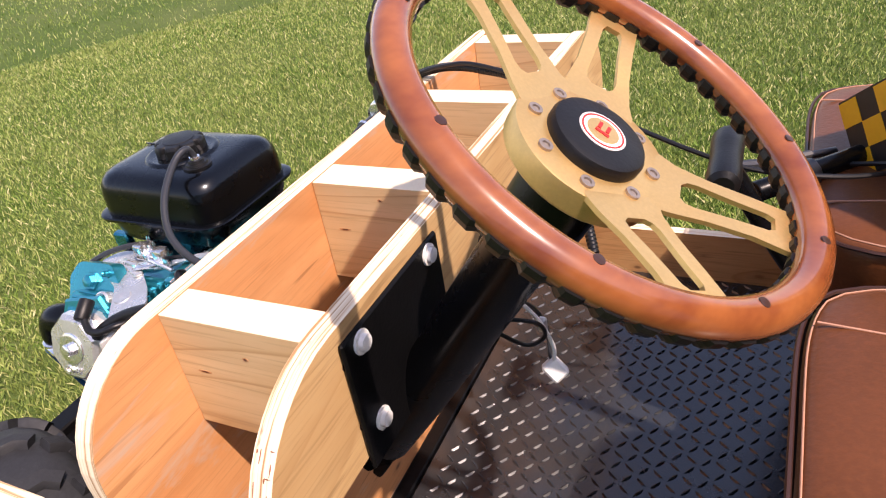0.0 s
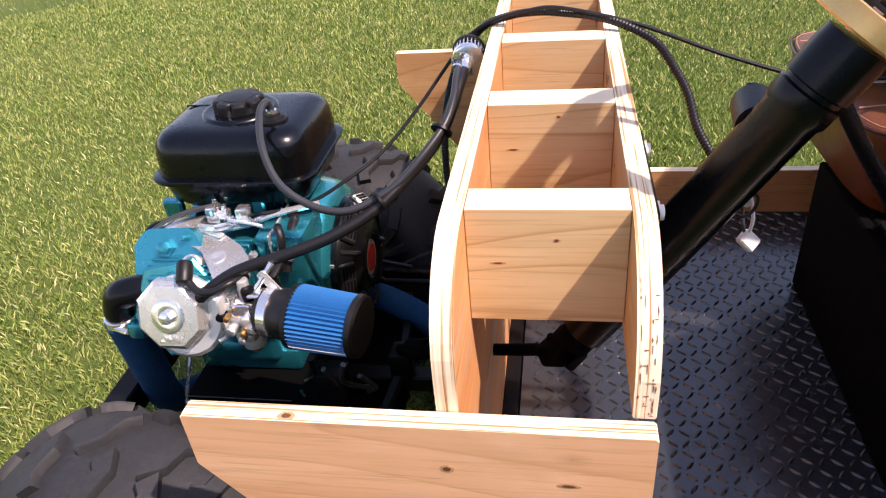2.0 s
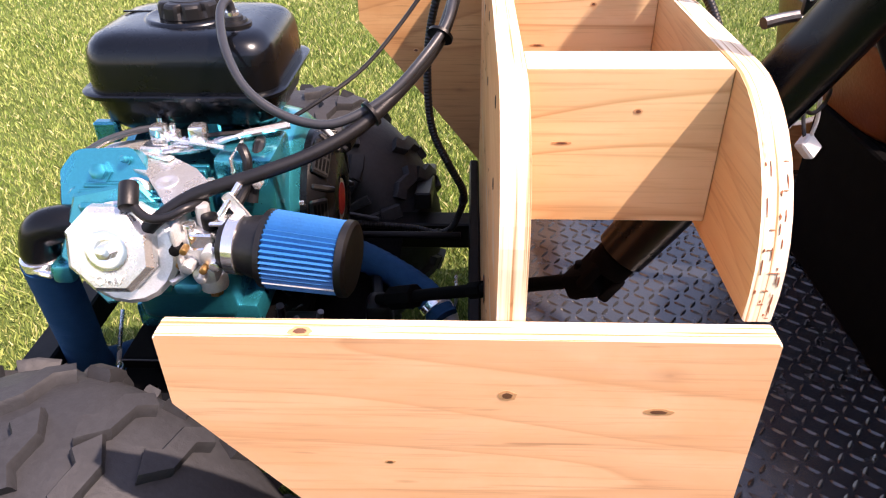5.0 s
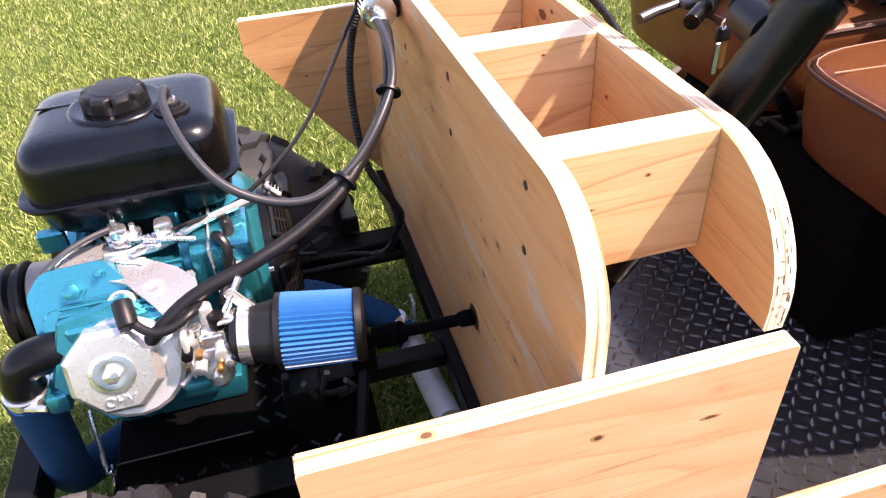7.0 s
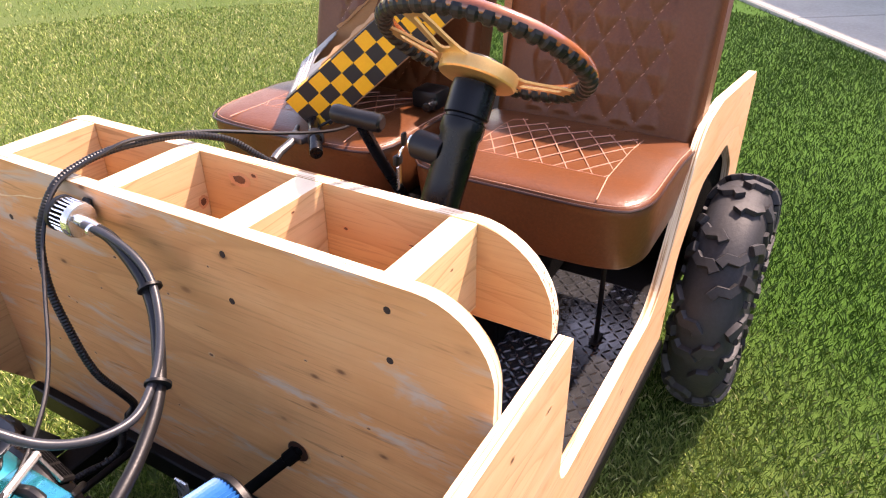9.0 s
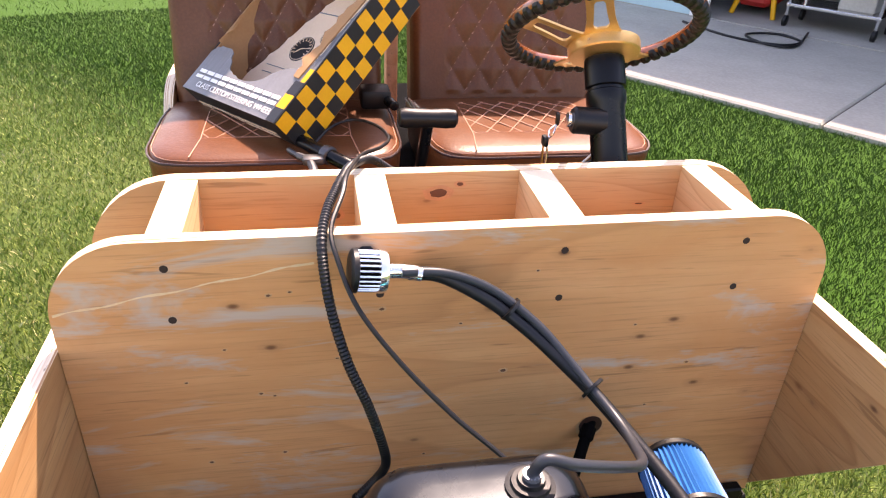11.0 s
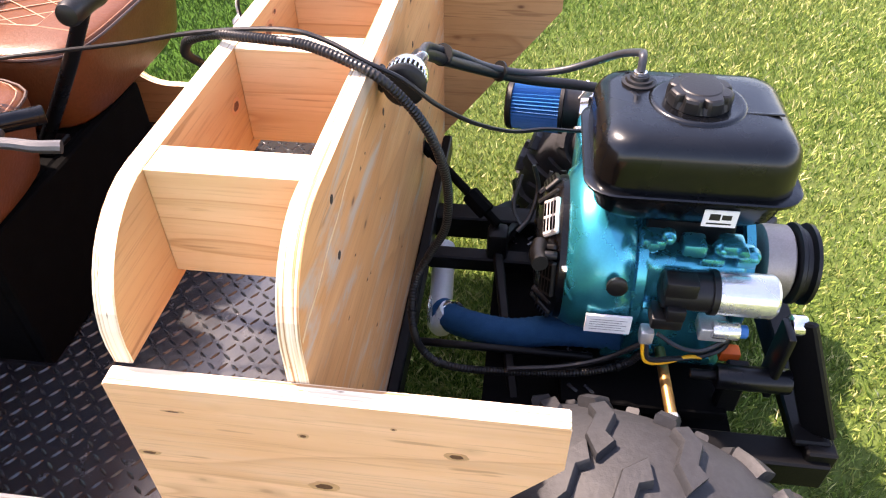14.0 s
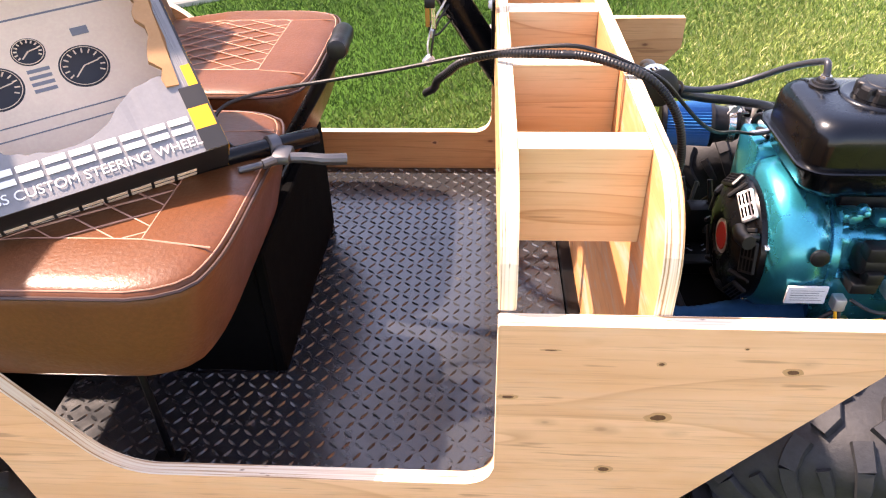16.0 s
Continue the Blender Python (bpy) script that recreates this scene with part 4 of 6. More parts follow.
# governor plate, studs, link rods
bm = bmesh.new()
add_prism(bm, rounded([(0.462, 0.094, 0.006), (0.450, 0.066, 0.012), (0.400, 0.054, 0.012), (0.372, 0.100, 0.018), (0.326, 0.136, 0.014), (0.306, 0.160, 0.008), (0.305, 0.192, 0.008), (0.338, 0.206, 0.010), (0.356, 0.180, 0.012), (0.380, 0.147, 0.014), (0.410, 0.131, 0.014)], 5), "z", 0.6485, 0.6520, 0, 0.0008)
for v in bm.verts:
    v.co.z -= max(0.0, v.co.y - 0.135) * 0.16
gov = part("governor_plate", bm, M_ZINC, engine, "bright zinc governor plate")
part("plate_boss", lathe((0.352, 0.160, 0.6465), (0, 0.16, 1), [(0, 0.014), (0.0025, 0.012), (0.003, 0.006), (0.001, 0.002)], 20), M_ZINC, gov)
part("plate_rib", boxm((-0.042, -0.006, 0), (0.030, 0.006, 0.0035), 0.0025, 2, Matrix.Translation((0.400, 0.098, 0.6515)) @ Matrix.Rotation(radians(-24), 4, "Z")), M_ZINC, gov)
part("plate_tab", boxm((0.306, 0.166, 0.622), (0.312, 0.192, 0.645), 0.002, 1), M_ZINC, gov)
for x, y in ((0.395, 0.052), (0.337, 0.076), (0.372, 0.072)):
    s = part("stud", lathe((x, y, 0.652), (0, 0, 1), [(0, 0.008), (0.004, 0.008), (0.004, 0.006), (0.010, 0.006), (0.010, 0.0085), (0.017, 0.0085), (0.019, 0.004), (0.026, 0.0035)], 12), M_CHROME, engine)
    part("nut", lathe((x + 0.008, y + 0.006, 0.653), (0, 0, 1), rod_profile(0.008, 0.006), 6), M_CHROME, s)
part("spring", tube([(0.385, 0.075, 0.662), (0.365, 0.085, 0.664), (0.345, 0.078, 0.662)], 0.004, 8, 8, 0.0012, 0.003), M_CHROME, engine)
part("governor_arm", tube([(0.405, 0.095, 0.655), (0.37, 0.098, 0.655), (0.335, 0.088, 0.655), (0.30, 0.075, 0.664), (0.237, 0.050, 0.668)], 0.0048, 8), M_ZINC, engine)
part("link_rod", tube([(0.300, 0.040, 0.655), (0.295, 0.10, 0.62), (0.285, 0.17, 0.60)], 0.0016, 6), M_ZINC, engine)
part("vent_hose", tube([(0.272, 0.060, 0.652), (0.268, 0.085, 0.655), (0.268, 0.11, 0.64), (0.272, 0.13, 0.605)], 0.007, 10), M_HOSE, engine)

part("cover_stud", lathe((0.318, 0.121, 0.628), (0, 1, 0.1), rod_profile(0.012, 0.006), 6), M_ZINC, engine)
part("cover_stud", lathe((0.262, 0.121, 0.628), (0, 1, 0.1), rod_profile(0.012, 0.006), 6), M_ZINC, engine)
part("cover_stud", lathe((0.262, 0.121, 0.570), (0, 1, 0.1), rod_profile(0.012, 0.006), 6), M_ZINC, engine)
part("fuel_line", tube([(0.282, 0.105, 0.662), (0.276, 0.118, 0.668), (0.270, 0.128, 0.655), (0.276, 0.135, 0.625), (0.288, 0.165, 0.606)], 0.0058, 10), M_HOSE, engine)
part("lever_spring", tube([(0.36, 0.09, 0.664), (0.33, 0.098, 0.664), (0.302, 0.104, 0.662)], 0.0036, 8, 8, 0.001, 0.003), M_CHROME, engine)
part("control_lever", boxm((-0.028, -0.008, -0.0015), (0.028, 0.008, 0.0015), 0.003, 2, Matrix.Translation((0.352, 0.092, 0.659)) @ Matrix.Rotation(radians(28), 4, "Z")), M_CHROME, engine)
part("link_clamp", boxm((0.378, 0.068, 0.655), (0.396, 0.086, 0.680), 0.004, 2), M_CHROME, engine)
part("link_clamp", boxm((0.326, 0.076, 0.655), (0.346, 0.096, 0.684), 0.004, 2), M_CHROME, engine)
for i, (p, q, r) in enumerate((((0.284, 0.232, 0.592), (0.284, 0.246, 0.592), 0.006), ((0.302, 0.232, 0.575), (0.302, 0.244, 0.573), 0.005), ((0.326, 0.222, 0.605), (0.326, 0.238, 0.606), 0.006), ((0.270, 0.212, 0.612), (0.262, 0.236, 0.618), 0.005), ((0.330, 0.205, 0.56), (0.345, 0.225, 0.556), 0.004), ((0.29, 0.215, 0.622), (0.29, 0.215, 0.638), 0.009), ((0.312, 0.218, 0.618), (0.312, 0.218, 0.630), 0.007))):
    part("carb_fitting", rod(p, q, r, 12), (M_CHROME, M_ALU, M_BLACK)[i % 3], engine)
part("carb_flange", boxm((0.322, 0.182, 0.572), (0.328, 0.236, 0.632), 0.004, 2), M_ALU, engine)
part("throttle_plate", boxm((0.284, 0.228, 0.604), (0.312, 0.231, 0.624), 0.003, 1), M_CHROME, engine)
part("choke_tab", boxm((-0.006, -0.0015, -0.020), (0.006, 0.0015, 0.020), 0.003, 2, Matrix.Translation((0.262, 0.205, 0.640)) @ Matrix.Rotation(radians(32), 4, "Y")), M_ALU, engine)
part("float_bowl_bolt", lathe((0.305, 0.205, 0.538), (0, 0, -1), rod_profile(0.010, 0.008), 6), M_BRASS, engine)

# recoil starter
rec = part("recoil_cover", lathe((0.236, CY, CZ), (-1, 0, 0), [(0, 0.103), (0.010, 0.103), (0.018, 0.098), (0.030, 0.084), (0.038, 0.060), (0.040, 0.040), (0.038, 0.034), (0.034, 0.031), (0.034, 0.004)], 40), M_COLUMN, engine, "black recoil starter cover", 30)
part("recoil_badge", lathe((0.2015, CY, CZ), (-1, 0, 0), [(0, 0.029), (0.002, 0.029), (0.002, 0.026)], 28), M_ALU, rec)
part("badge_face", lathe((0.1996, CY, CZ), (-1, 0, 0), [(0, 0.0235), (0.0012, 0.022), (0.0012, 0.002)], 28), M_RED, rec, "red badge face")
for k in range(7):
    turn = Matrix.Translation((0.236, CY, CZ)) @ Matrix.Rotation(radians(25 + 360 * k / 7), 4, "X") @ Matrix.Translation((-0.0240, 0, 0.0925)) @ Matrix.Rotation(radians(46), 4, "Y")
    gr = part("vent_grille", boxm((-0.0035, -0.027, -0.013), (0.004, 0.027, 0.013), 0.0025, 1, turn), M_ALU if k == 0 else M_PLASTIC, rec, "bright slotted vent" if k == 0 else "")
    sl = bmesh.new()
    for q in range(4):
        for e in (-1, 1):
            add_box(sl, (-0.0040, e * 0.0115 - 0.0095, -0.0100 + 0.0054 * q), (-0.0030, e * 0.0115 + 0.0095, -0.0068 + 0.0054 * q), 0, 1, turn)
    part("vent_slot", sl, M_CARPET, gr)
    part("cover_rib", boxm((-0.004, -0.004, -0.020), (0.004, 0.004, 0.016), 0.002, 1, Matrix.Translation((0.236, CY, CZ)) @ Matrix.Rotation(radians(25 + 360 * (k + 0.5) / 7), 4, "X") @ Matrix.Translation((-0.0265, 0, 0.0880)) @ Matrix.Rotation(radians(46), 4, "Y")), M_PLASTIC, rec)
part("pull_handle", tube([(0.200, -0.137, 0.582), (0.196, -0.115, 0.578), (0.200, -0.091, 0.576)], 0.011, 12), M_PLASTIC, engine, "black pull handle")
part("handle_neck", rod((0.222, -0.115, 0.578), (0.200, -0.115, 0.578), 0.006, 10), M_PLASTIC, engine)
part("shroud_band", lathe((0.322, CY, CZ + 0.004), (1, 0, 0), [(0, 0.110), (0.002, 0.1165), (0.014, 0.1165), (0.016, 0.110)], 48), M_TEAL, engine, "teal seam flange round the crankcase", 30)
for k in range(9):
    t = radians(20 + 40 * k)
    part("flange_bolt", lathe((0.338, CY + 0.108 * math.cos(t), CZ + 0.004 + 0.108 * math.sin(t)), (1, 0, 0), rod_profile(0.009, 0.0068), 6), M_TEAL, engine)

# clutch drum, starter, electrics
part("clutch_drum", lathe((0.502, CY, CZ), (1, 0, 0), [(0, 0.048), (0.003, 0.0535), (0.038, 0.0535), (0.041, 0.050), (0.041, 0.02)], 44), M_BELL, engine, "dull steel clutch drum")
part("clutch_pulley", lathe((0.546, CY, CZ), (1, 0, 0), [(0, 0.052), (0.003, 0.0575), (0.008, 0.0575), (0.012, 0.050), (0.018, 0.050), (0.022, 0.0575), (0.027, 0.0575), (0.029, 0.052), (0.029, 0.030), (0.024, 0.028), (0.024, 0.012), (0.036, 0.011), (0.038, 0.008)], 44), M_PLASTIC, engine, "black clutch pulley")
part("starter_motor", lathe((0.412, -0.150, 0.568), (1, 0, 0), [(0, 0.026), (0.002, 0.028), (0.076, 0.028), (0.080, 0.025), (0.082, 0.012), (0.084, 0.010)], 32), M_ZINC, engine, "plated electric starter motor")
part("starter_nose", lathe((0.352, -0.150, 0.568), (1, 0, 0), [(0, 0.018), (0.004, 0.024), (0.060, 0.026), (0.061, 0.02)], 24), M_PLASTIC, engine)
part("solenoid", boxm((0.345, -0.178, 0.520), (0.385, -0.142, 0.540), 0.004, 2), M_PLASTIC, engine)
part("regulator", boxm((0.410, -0.172, 0.500), (0.446, -0.140, 0.522), 0.003, 2), M_ALU, engine)
part("switch", boxm((0.340, -0.165, 0.475), (0.358, -0.145, 0.498), 0.003, 2), M_ALU, engine)
part("wire_connector", boxm((0.452, -0.156, 0.444), (0.480, -0.136, 0.462), 0.004, 2, Matrix.Translation((0, 0, 0))), M_ORANGE, engine, "orange wire connector")
for pts, r, m in (([(0.345, -0.160, 0.478), (0.352, -0.172, 0.452), (0.378, -0.172, 0.452), (0.405, -0.168, 0.462), (0.425, -0.166, 0.462)], 0.0028, M_YELLOW),
                  ([(0.350, -0.158, 0.478), (0.356, -0.170, 0.455), (0.385, -0.170, 0.458), (0.42, -0.165, 0.462), (0.45, -0.158, 0.475), (0.455, -0.15, 0.50)], 0.004, M_HOSE),
                  ([(0.36, -0.165, 0.50), (0.39, -0.172, 0.485), (0.42, -0.172, 0.482), (0.45, -0.165, 0.50)], 0.003, M_GREYHOSE),
                  ([(0.345, -0.160, 0.472), (0.30, -0.165, 0.44), (0.24, -0.17, 0.42), (0.17, -0.17, 0.405)], 0.004, M_HOSE)):
    part("wire", tube(pts, r, 8), m, engine)
for x, z, w, h in ((0.335, 0.628, 0.03, 0.016), (0.385, 0.622, 0.03, 0.02), (0.43, 0.625, 0.03, 0.02), (0.45, 0.610, 0.025, 0.02), (0.41, 0.606, 0.03, 0.014)):
    part("casting_lug", boxm((x - w / 2, -0.140, z - h / 2), (x + w / 2, -0.110, z + h / 2), 0.005, 2), M_TEAL, engine)
for x, z in ((0.333, 0.630), (0.440, 0.628), (0.320, 0.548), (0.326, 0.478), (0.450, 0.585), (0.36, 0.44), (0.44, 0.43)):
    part("case_bolt", lathe((x, -0.134, z), (0, -1, 0), rod_profile(0.012, 0.0075), 6), M_TEAL, engine)
for x, y, z in ((0.245, -0.125, 0.565), (0.245, 0.06, 0.565), (0.247, -0.09, 0.44)):
    part("shroud_bolt", lathe((x, y, z), (-1, 0, 0), rod_profile(0.016, 0.005), 8), M_CHROME, engine)
part("starter_band", lathe((0.4115, -0.150, 0.568), (1, 0, 0), [(0, 0.0282), (0.001, 0.0292), (0.008, 0.0292), (0.009, 0.0282)], 32), M_PLASTIC, engine)
part("coil_block", boxm((0.352, -0.178, 0.578), (0.392, -0.150, 0.602), 0.004, 2), M_PLASTIC, engine)
part("coil_block", boxm((0.360, -0.182, 0.540), (0.384, -0.160, 0.560), 0.003, 2), M_PLASTIC, engine)
part("starter_relay", lathe((0.424, -0.168, 0.520), (1, 0, 0), rod_profile(0.034, 0.012), 20), M_ZINC, engine)
part("relay_cap", lathe((0.458, -0.168, 0.520), (1, 0, 0), rod_profile(0.010, 0.009), 14), M_FILTER, engine, "blue plastic cap")
for x, z in ((0.352, 0.634), (0.418, 0.622), (0.458, 0.612)):
    part("casting_boss", lathe((x, -0.122, z), (0, -1, 0.15), [(0, 0.010), (0.010, 0.009), (0.012, 0.007), (0.012, 0.0045), (0.018, 0.0045), (0.019, 0.002)], 12), M_TEAL, engine)
part("drain_pipe", rod((0.378, -0.135, 0.437), (0.384, -0.245, 0.430), 0.0075, 14), M_BRASS, engine, "oily brass drain pipe")
part("drain_cap", lathe((0.3838, -0.240, 0.430), (0.08, -1, -0.2), rod_profile(0.012, 0.0105), 6), M_ZINC, engine)

# carburettor and pod filter
AX = Vector((-0.985, 0.14, -0.05)).normalized()
F0 = Vector((0.232, 0.222, 0.602))
bm = bmesh.new()
add_box(bm, (0.282, 0.185, 0.578), (0.325, 0.225, 0.622), 0.008, 2)
add_box(bm, (0.290, 0.180, 0.555), (0.320, 0.230, 0.580), 0.010, 2)
add_rod(bm, (0.325, 0.205, 0.602), (0.345, 0.18, 0.602), 0.016, 14)
add_rod(bm, (0.30, 0.205, 0.62), (0.30, 0.205, 0.645), 0.008, 10)
add_rod(bm, (0.29, 0.225, 0.60), (0.29, 0.240, 0.60), 0.009, 10)
add_rod(bm, (0.315, 0.222, 0.585), (0.318, 0.238, 0.583), 0.007, 10)
add_rod(bm, (0.305, 0.205, 0.56), (0.305, 0.205, 0.538), 0.016, 14)
carb = part("carburettor", bm, M_ALU, engine, "cast aluminium carburettor")
part("choke_lever", boxm((0.262, 0.205, 0.628), (0.290, 0.225, 0.634), 0.002, 1, Matrix.Translation((0, 0, 0))), M_CHROME, carb)
part("choke_lever", rod((0.285, 0.215, 0.628), (0.258, 0.195, 0.665), 0.004, 10), M_CHROME, carb)
for p in ((0.296, 0.236, 0.588), (0.312, 0.236, 0.612), (0.33, 0.215, 0.58)):
    part("carb_screw", rod(p, (p[0], p[1] + 0.012, p[2]), 0.004, 10), M_BRASS, carb)
part("intake_boot", lathe(F0 - AX * 0.040, AX, [(-0.006, 0.028), (0.0, 0.031), (0.018, 0.031), (0.024, 0.033), (0.040, 0.036), (0.041, 0.03)], 28), M_HOSE, engine, "black rubber intake boot")
part("hose_clamp", lathe(F0 - AX * 0.038, AX, [(0, 0.0318), (0.0005, 0.0332), (0.0125, 0.0332), (0.013, 0.0318)], 32), M_CHROME, engine, "bright steel clamp band")
flt = part("air_filter", lathe(F0, AX, [(0, 0.036), (0.001, 0.0425), (0.007, 0.0425), (0.008, 0.038)], 40), M_PLASTIC, engine, "blue pleated pod air filter")
bm = bmesh.new()
nn = 88
loft(bm, [[F0 + AX * s + axes(AX)[0] * ((r + (0.0022 if k % 2 else -0.0018)) * math.cos(k * math.tau / nn)) + axes(AX)[1] * ((r + (0.0022 if k % 2 else -0.0018)) * math.sin(k * math.tau / nn)) for k in range(nn)] for s, r in ((0.006, 0.0402), (0.086, 0.0375))])
part("pleats", bm, M_FILTER, flt, "bright blue cotton pleats", None)
part("end_cap", lathe(F0 + AX * 0.084, AX, [(0, 0.040), (0.001, 0.0413), (0.008, 0.0408), (0.011, 0.037), (0.011, 0.004)], 40), M_PLASTIC, flt)
sd = (Vector((0, 0.92, -0.39)) - AX * AX.dot(Vector((0, 0.92, -0.39)))).normalized()
part("seam_strip", rod(F0 + AX * 0.008 + sd * 0.0418, F0 + AX * 0.084 + sd * 0.0392, 0.0016, 8), M_WHITE, flt, "pale seam strip")

# exhaust
exh = thing("exhaust_pipe", "exhaust pipe with black elbow and blue heat wrap", "exhaust", (0.5, 0.17, 0.388))
part("elbow", tube([(0.450, 0.172, 0.600), (0.480, 0.178, 0.602), (0.500, 0.180, 0.595), (0.508, 0.182, 0.575), (0.508, 0.182, 0.560)], 0.022, 18), M_COLUMN, exh, "matt black steel elbow")
part("clamp", lathe((0.508, 0.182, 0.564), (0, 0, -1), [(0, 0.0235), (0.001, 0.0255), (0.011, 0.0255), (0.012, 0.0235)], 28), M_CHROME, exh)
part("clamp_bolt", rod((0.508, 0.205, 0.556), (0.485, 0.212, 0.556), 0.004, 8), M_CHROME, exh)
part("heat_wrap", tube([(0.508, 0.182, 0.556), (0.518, 0.165, 0.50), (0.535, 0.136, 0.41), (0.550, 0.110, 0.335), (0.545, 0.085, 0.305), (0.515, 0.045, 0.290), (0.46, 0.0, 0.285)], 0.027, 20, 16, 0.0005, 0.006), M_BLUEWRAP, exh, "rough blue woven heat wrap")
part("spring", tube([(0.520, 0.049, 0.378), (0.512, 0.086, 0.362), (0.502, 0.127, 0.343)], 0.0036, 10, 14, 0.0012, 0.003), M_ZINC, exh, "plated return spring")
part("spring_hook", tube([(0.502, 0.127, 0.343), (0.499, 0.137, 0.344), (0.493, 0.136, 0.346), (0.494, 0.128, 0.346), (0.490, 0.150, 0.338), (0.484, 0.166, 0.333)], 0.0022, 8), M_ZINC, exh)
muf = thing("silencer_pipe", "silver painted exhaust tailpipe joined to blue wrapped pipe", "exhaust", (0.05, 0.0, 0.2))
part("tailpipe", tube([(0.072, -0.020, 0.356), (0.054, -0.018, 0.318), (0.047, 0.025, 0.309), (0.044, 0.077, 0.314), (0.036, 0.174, 0.321)], 0.0205, 18), M_SILVER, muf, "silver painted pipe")
part("blue_pipe", tube([(0.055, 0.0, 0.330), (0.09, -0.04, 0.352), (0.167, -0.08, 0.380), (0.245, -0.09, 0.408), (0.33, -0.10, 0.42)], 0.024, 18, 14, 0.0012, 0.007), M_BLUEWRAP, muf, "rough blue woven heat wrap")
part("clamp", lathe((0.066, -0.012, 0.336), (0.6, -0.68, 0.38), [(0, 0.0255), (0.001, 0.0270), (0.012, 0.0270), (0.013, 0.0255)], 24), M_CHROME, muf)
part("clamp_tab", boxm((0.035, -0.045, 0.335), (0.04, -0.015, 0.385), 0.003, 1), M_ZINC, muf)

# steering shaft through the console and tie linkage
shaft = thing("steering_shaft", "black steering shaft with universal joint through the panel", "shaft", (0.0, 0.2, 0.54))
SJ = Vector((-0.108, 0.268, 0.600))
SE = Vector((0.137, 0.102, 0.444))
dsh = (SE - SJ).normalized()
part("shaft_rod", rod(SJ + dsh * 0.02, SE, 0.0078, 14), M_SOOT, shaft)
CDIR = Vector((0.551, -0.020, -0.833)).normalized()
part("joint_collar", lathe(SJ - CDIR * 0.034, CDIR, rod_profile(0.020, 0.021), 18), M_SOOT, shaft)
part("joint_yoke", boxm((-0.017, -0.006, -0.020), (0.017, 0.006, 0.012), 0.004, 2, Matrix.Translation(SJ) @ CDIR.to_track_quat("Z", "Y").to_matrix().to_4x4() @ Matrix.Translation((0, 0.013, 0))), M_SOOT, shaft)
part("joint_yoke", boxm((-0.017, -0.006, -0.020), (0.017, 0.006, 0.012), 0.004, 2, Matrix.Translation(SJ) @ CDIR.to_track_quat("Z", "Y").to_matrix().to_4x4() @ Matrix.Translation((0, -0.013, 0))), M_SOOT, shaft)
part("joint_cross", lathe(SJ - dsh * 0.004, dsh, rod_profile(0.016, 0.015), 8), M_SOOT, shaft)
part("joint_yoke", boxm((-0.018, -0.014, -0.006), (0.018, 0.014, 0.030), 0.005, 2, Matrix.Translation(SJ) @ dsh.to_track_quat("Z", "Y").to_matrix().to_4x4()), M_SOOT, shaft)
part("joint_bolt", rod(SJ + dsh * 0.022 + Vector((0, 0, -0.022)), SJ + dsh * 0.022 + Vector((0, 0, 0.022)), 0.005, 8), M_SOOT, shaft)
for t, r, l in ((0.150, 0.0105, 0.02), (0.262, 0.016, 0.045)):
    part("joint_yoke", lathe(SJ + dsh * t, dsh, rod_profile(l, r), 8), M_SOOT, shaft)
part("hole_rim", lathe((0.0002, 0.195, 0.531), (1, 0, 0), [(0, 0.013), (0.0015, 0.017), (0.0015, 0.011)], 20), M_PIPING, shaft, "scorched edge of the drilled hole")
part("tie_joint", boxm((0.120, 0.075, 0.385), (0.155, 0.115, 0.440), 0.008, 2), M_BLACK, shaft)
bar(shaft, (0.137, 0.095, 0.40), (0.20, 0.33, 0.31), 0.016, 0.016, name="tie_rod")
bar(shaft, (0.137, 0.095, 0.40), (0.20, -0.28, 0.31), 0.016, 0.016, name="tie_rod")
linkage = thing("linkage_bracket", "bright steel linkage and tangled wires behind the engine", "linkage", (0.2, 0.13, 0.39))
for pts, r, m in (([(0.19, 0.20, 0.50), (0.20, 0.19, 0.46), (0.19, 0.16, 0.42), (0.17, 0.14, 0.40)], 0.004, M_DULL), ([(0.22, 0.20, 0.49), (0.21, 0.18, 0.44), (0.22, 0.15, 0.40)], 0.004, M_DULL), ([(0.17, 0.20, 0.48), (0.16, 0.17, 0.43), (0.18, 0.15, 0.40)], 0.0035, M_DULL), ([(0.24, 0.19, 0.50), (0.245, 0.17, 0.45), (0.235, 0.14, 0.41)], 0.005, M_HOSE)):
    part("wire", tube(pts, r, 8), m, linkage)
part("bracket", boxm((0.20, 0.145, 0.39), (0.25, 0.185, 0.46), 0.006, 2), M_BLACK, linkage)

# ---------------------------------------------------------------- hoses, breather, cables
br = thing("breather_filter", "small chrome pleated breather filter tied to the panel", "breather", (0.04, -0.113, 0.83))
BA = Vector((0.06, -1.0, 0.12)).normalized()
B0 = Vector((0.031, -0.096, 0.819))
part("filter_base", lathe(B0, BA, [(-0.003, 0.004), (-0.003, 0.019), (-0.001, 0.0230), (0.004, 0.0245), (0.008, 0.0240), (0.009, 0.021)], 28), M_CHROME, br)
aa, ab, _ = axes(BA)
part("filter_core", lathe(B0 + BA * 0.007, BA, rod_profile(0.030, 0.0210), 28), M_CARPET, br, "dark gauze core")
for k in range(24):
    t = k * math.tau / 24
    d = aa * math.cos(t) + ab * math.sin(t)
    part("pleat", rod(B0 + BA * 0.006 + d * 0.0216, B0 + BA * 0.031 + d * 0.0216, 0.0015, 6), M_CHROME, br)
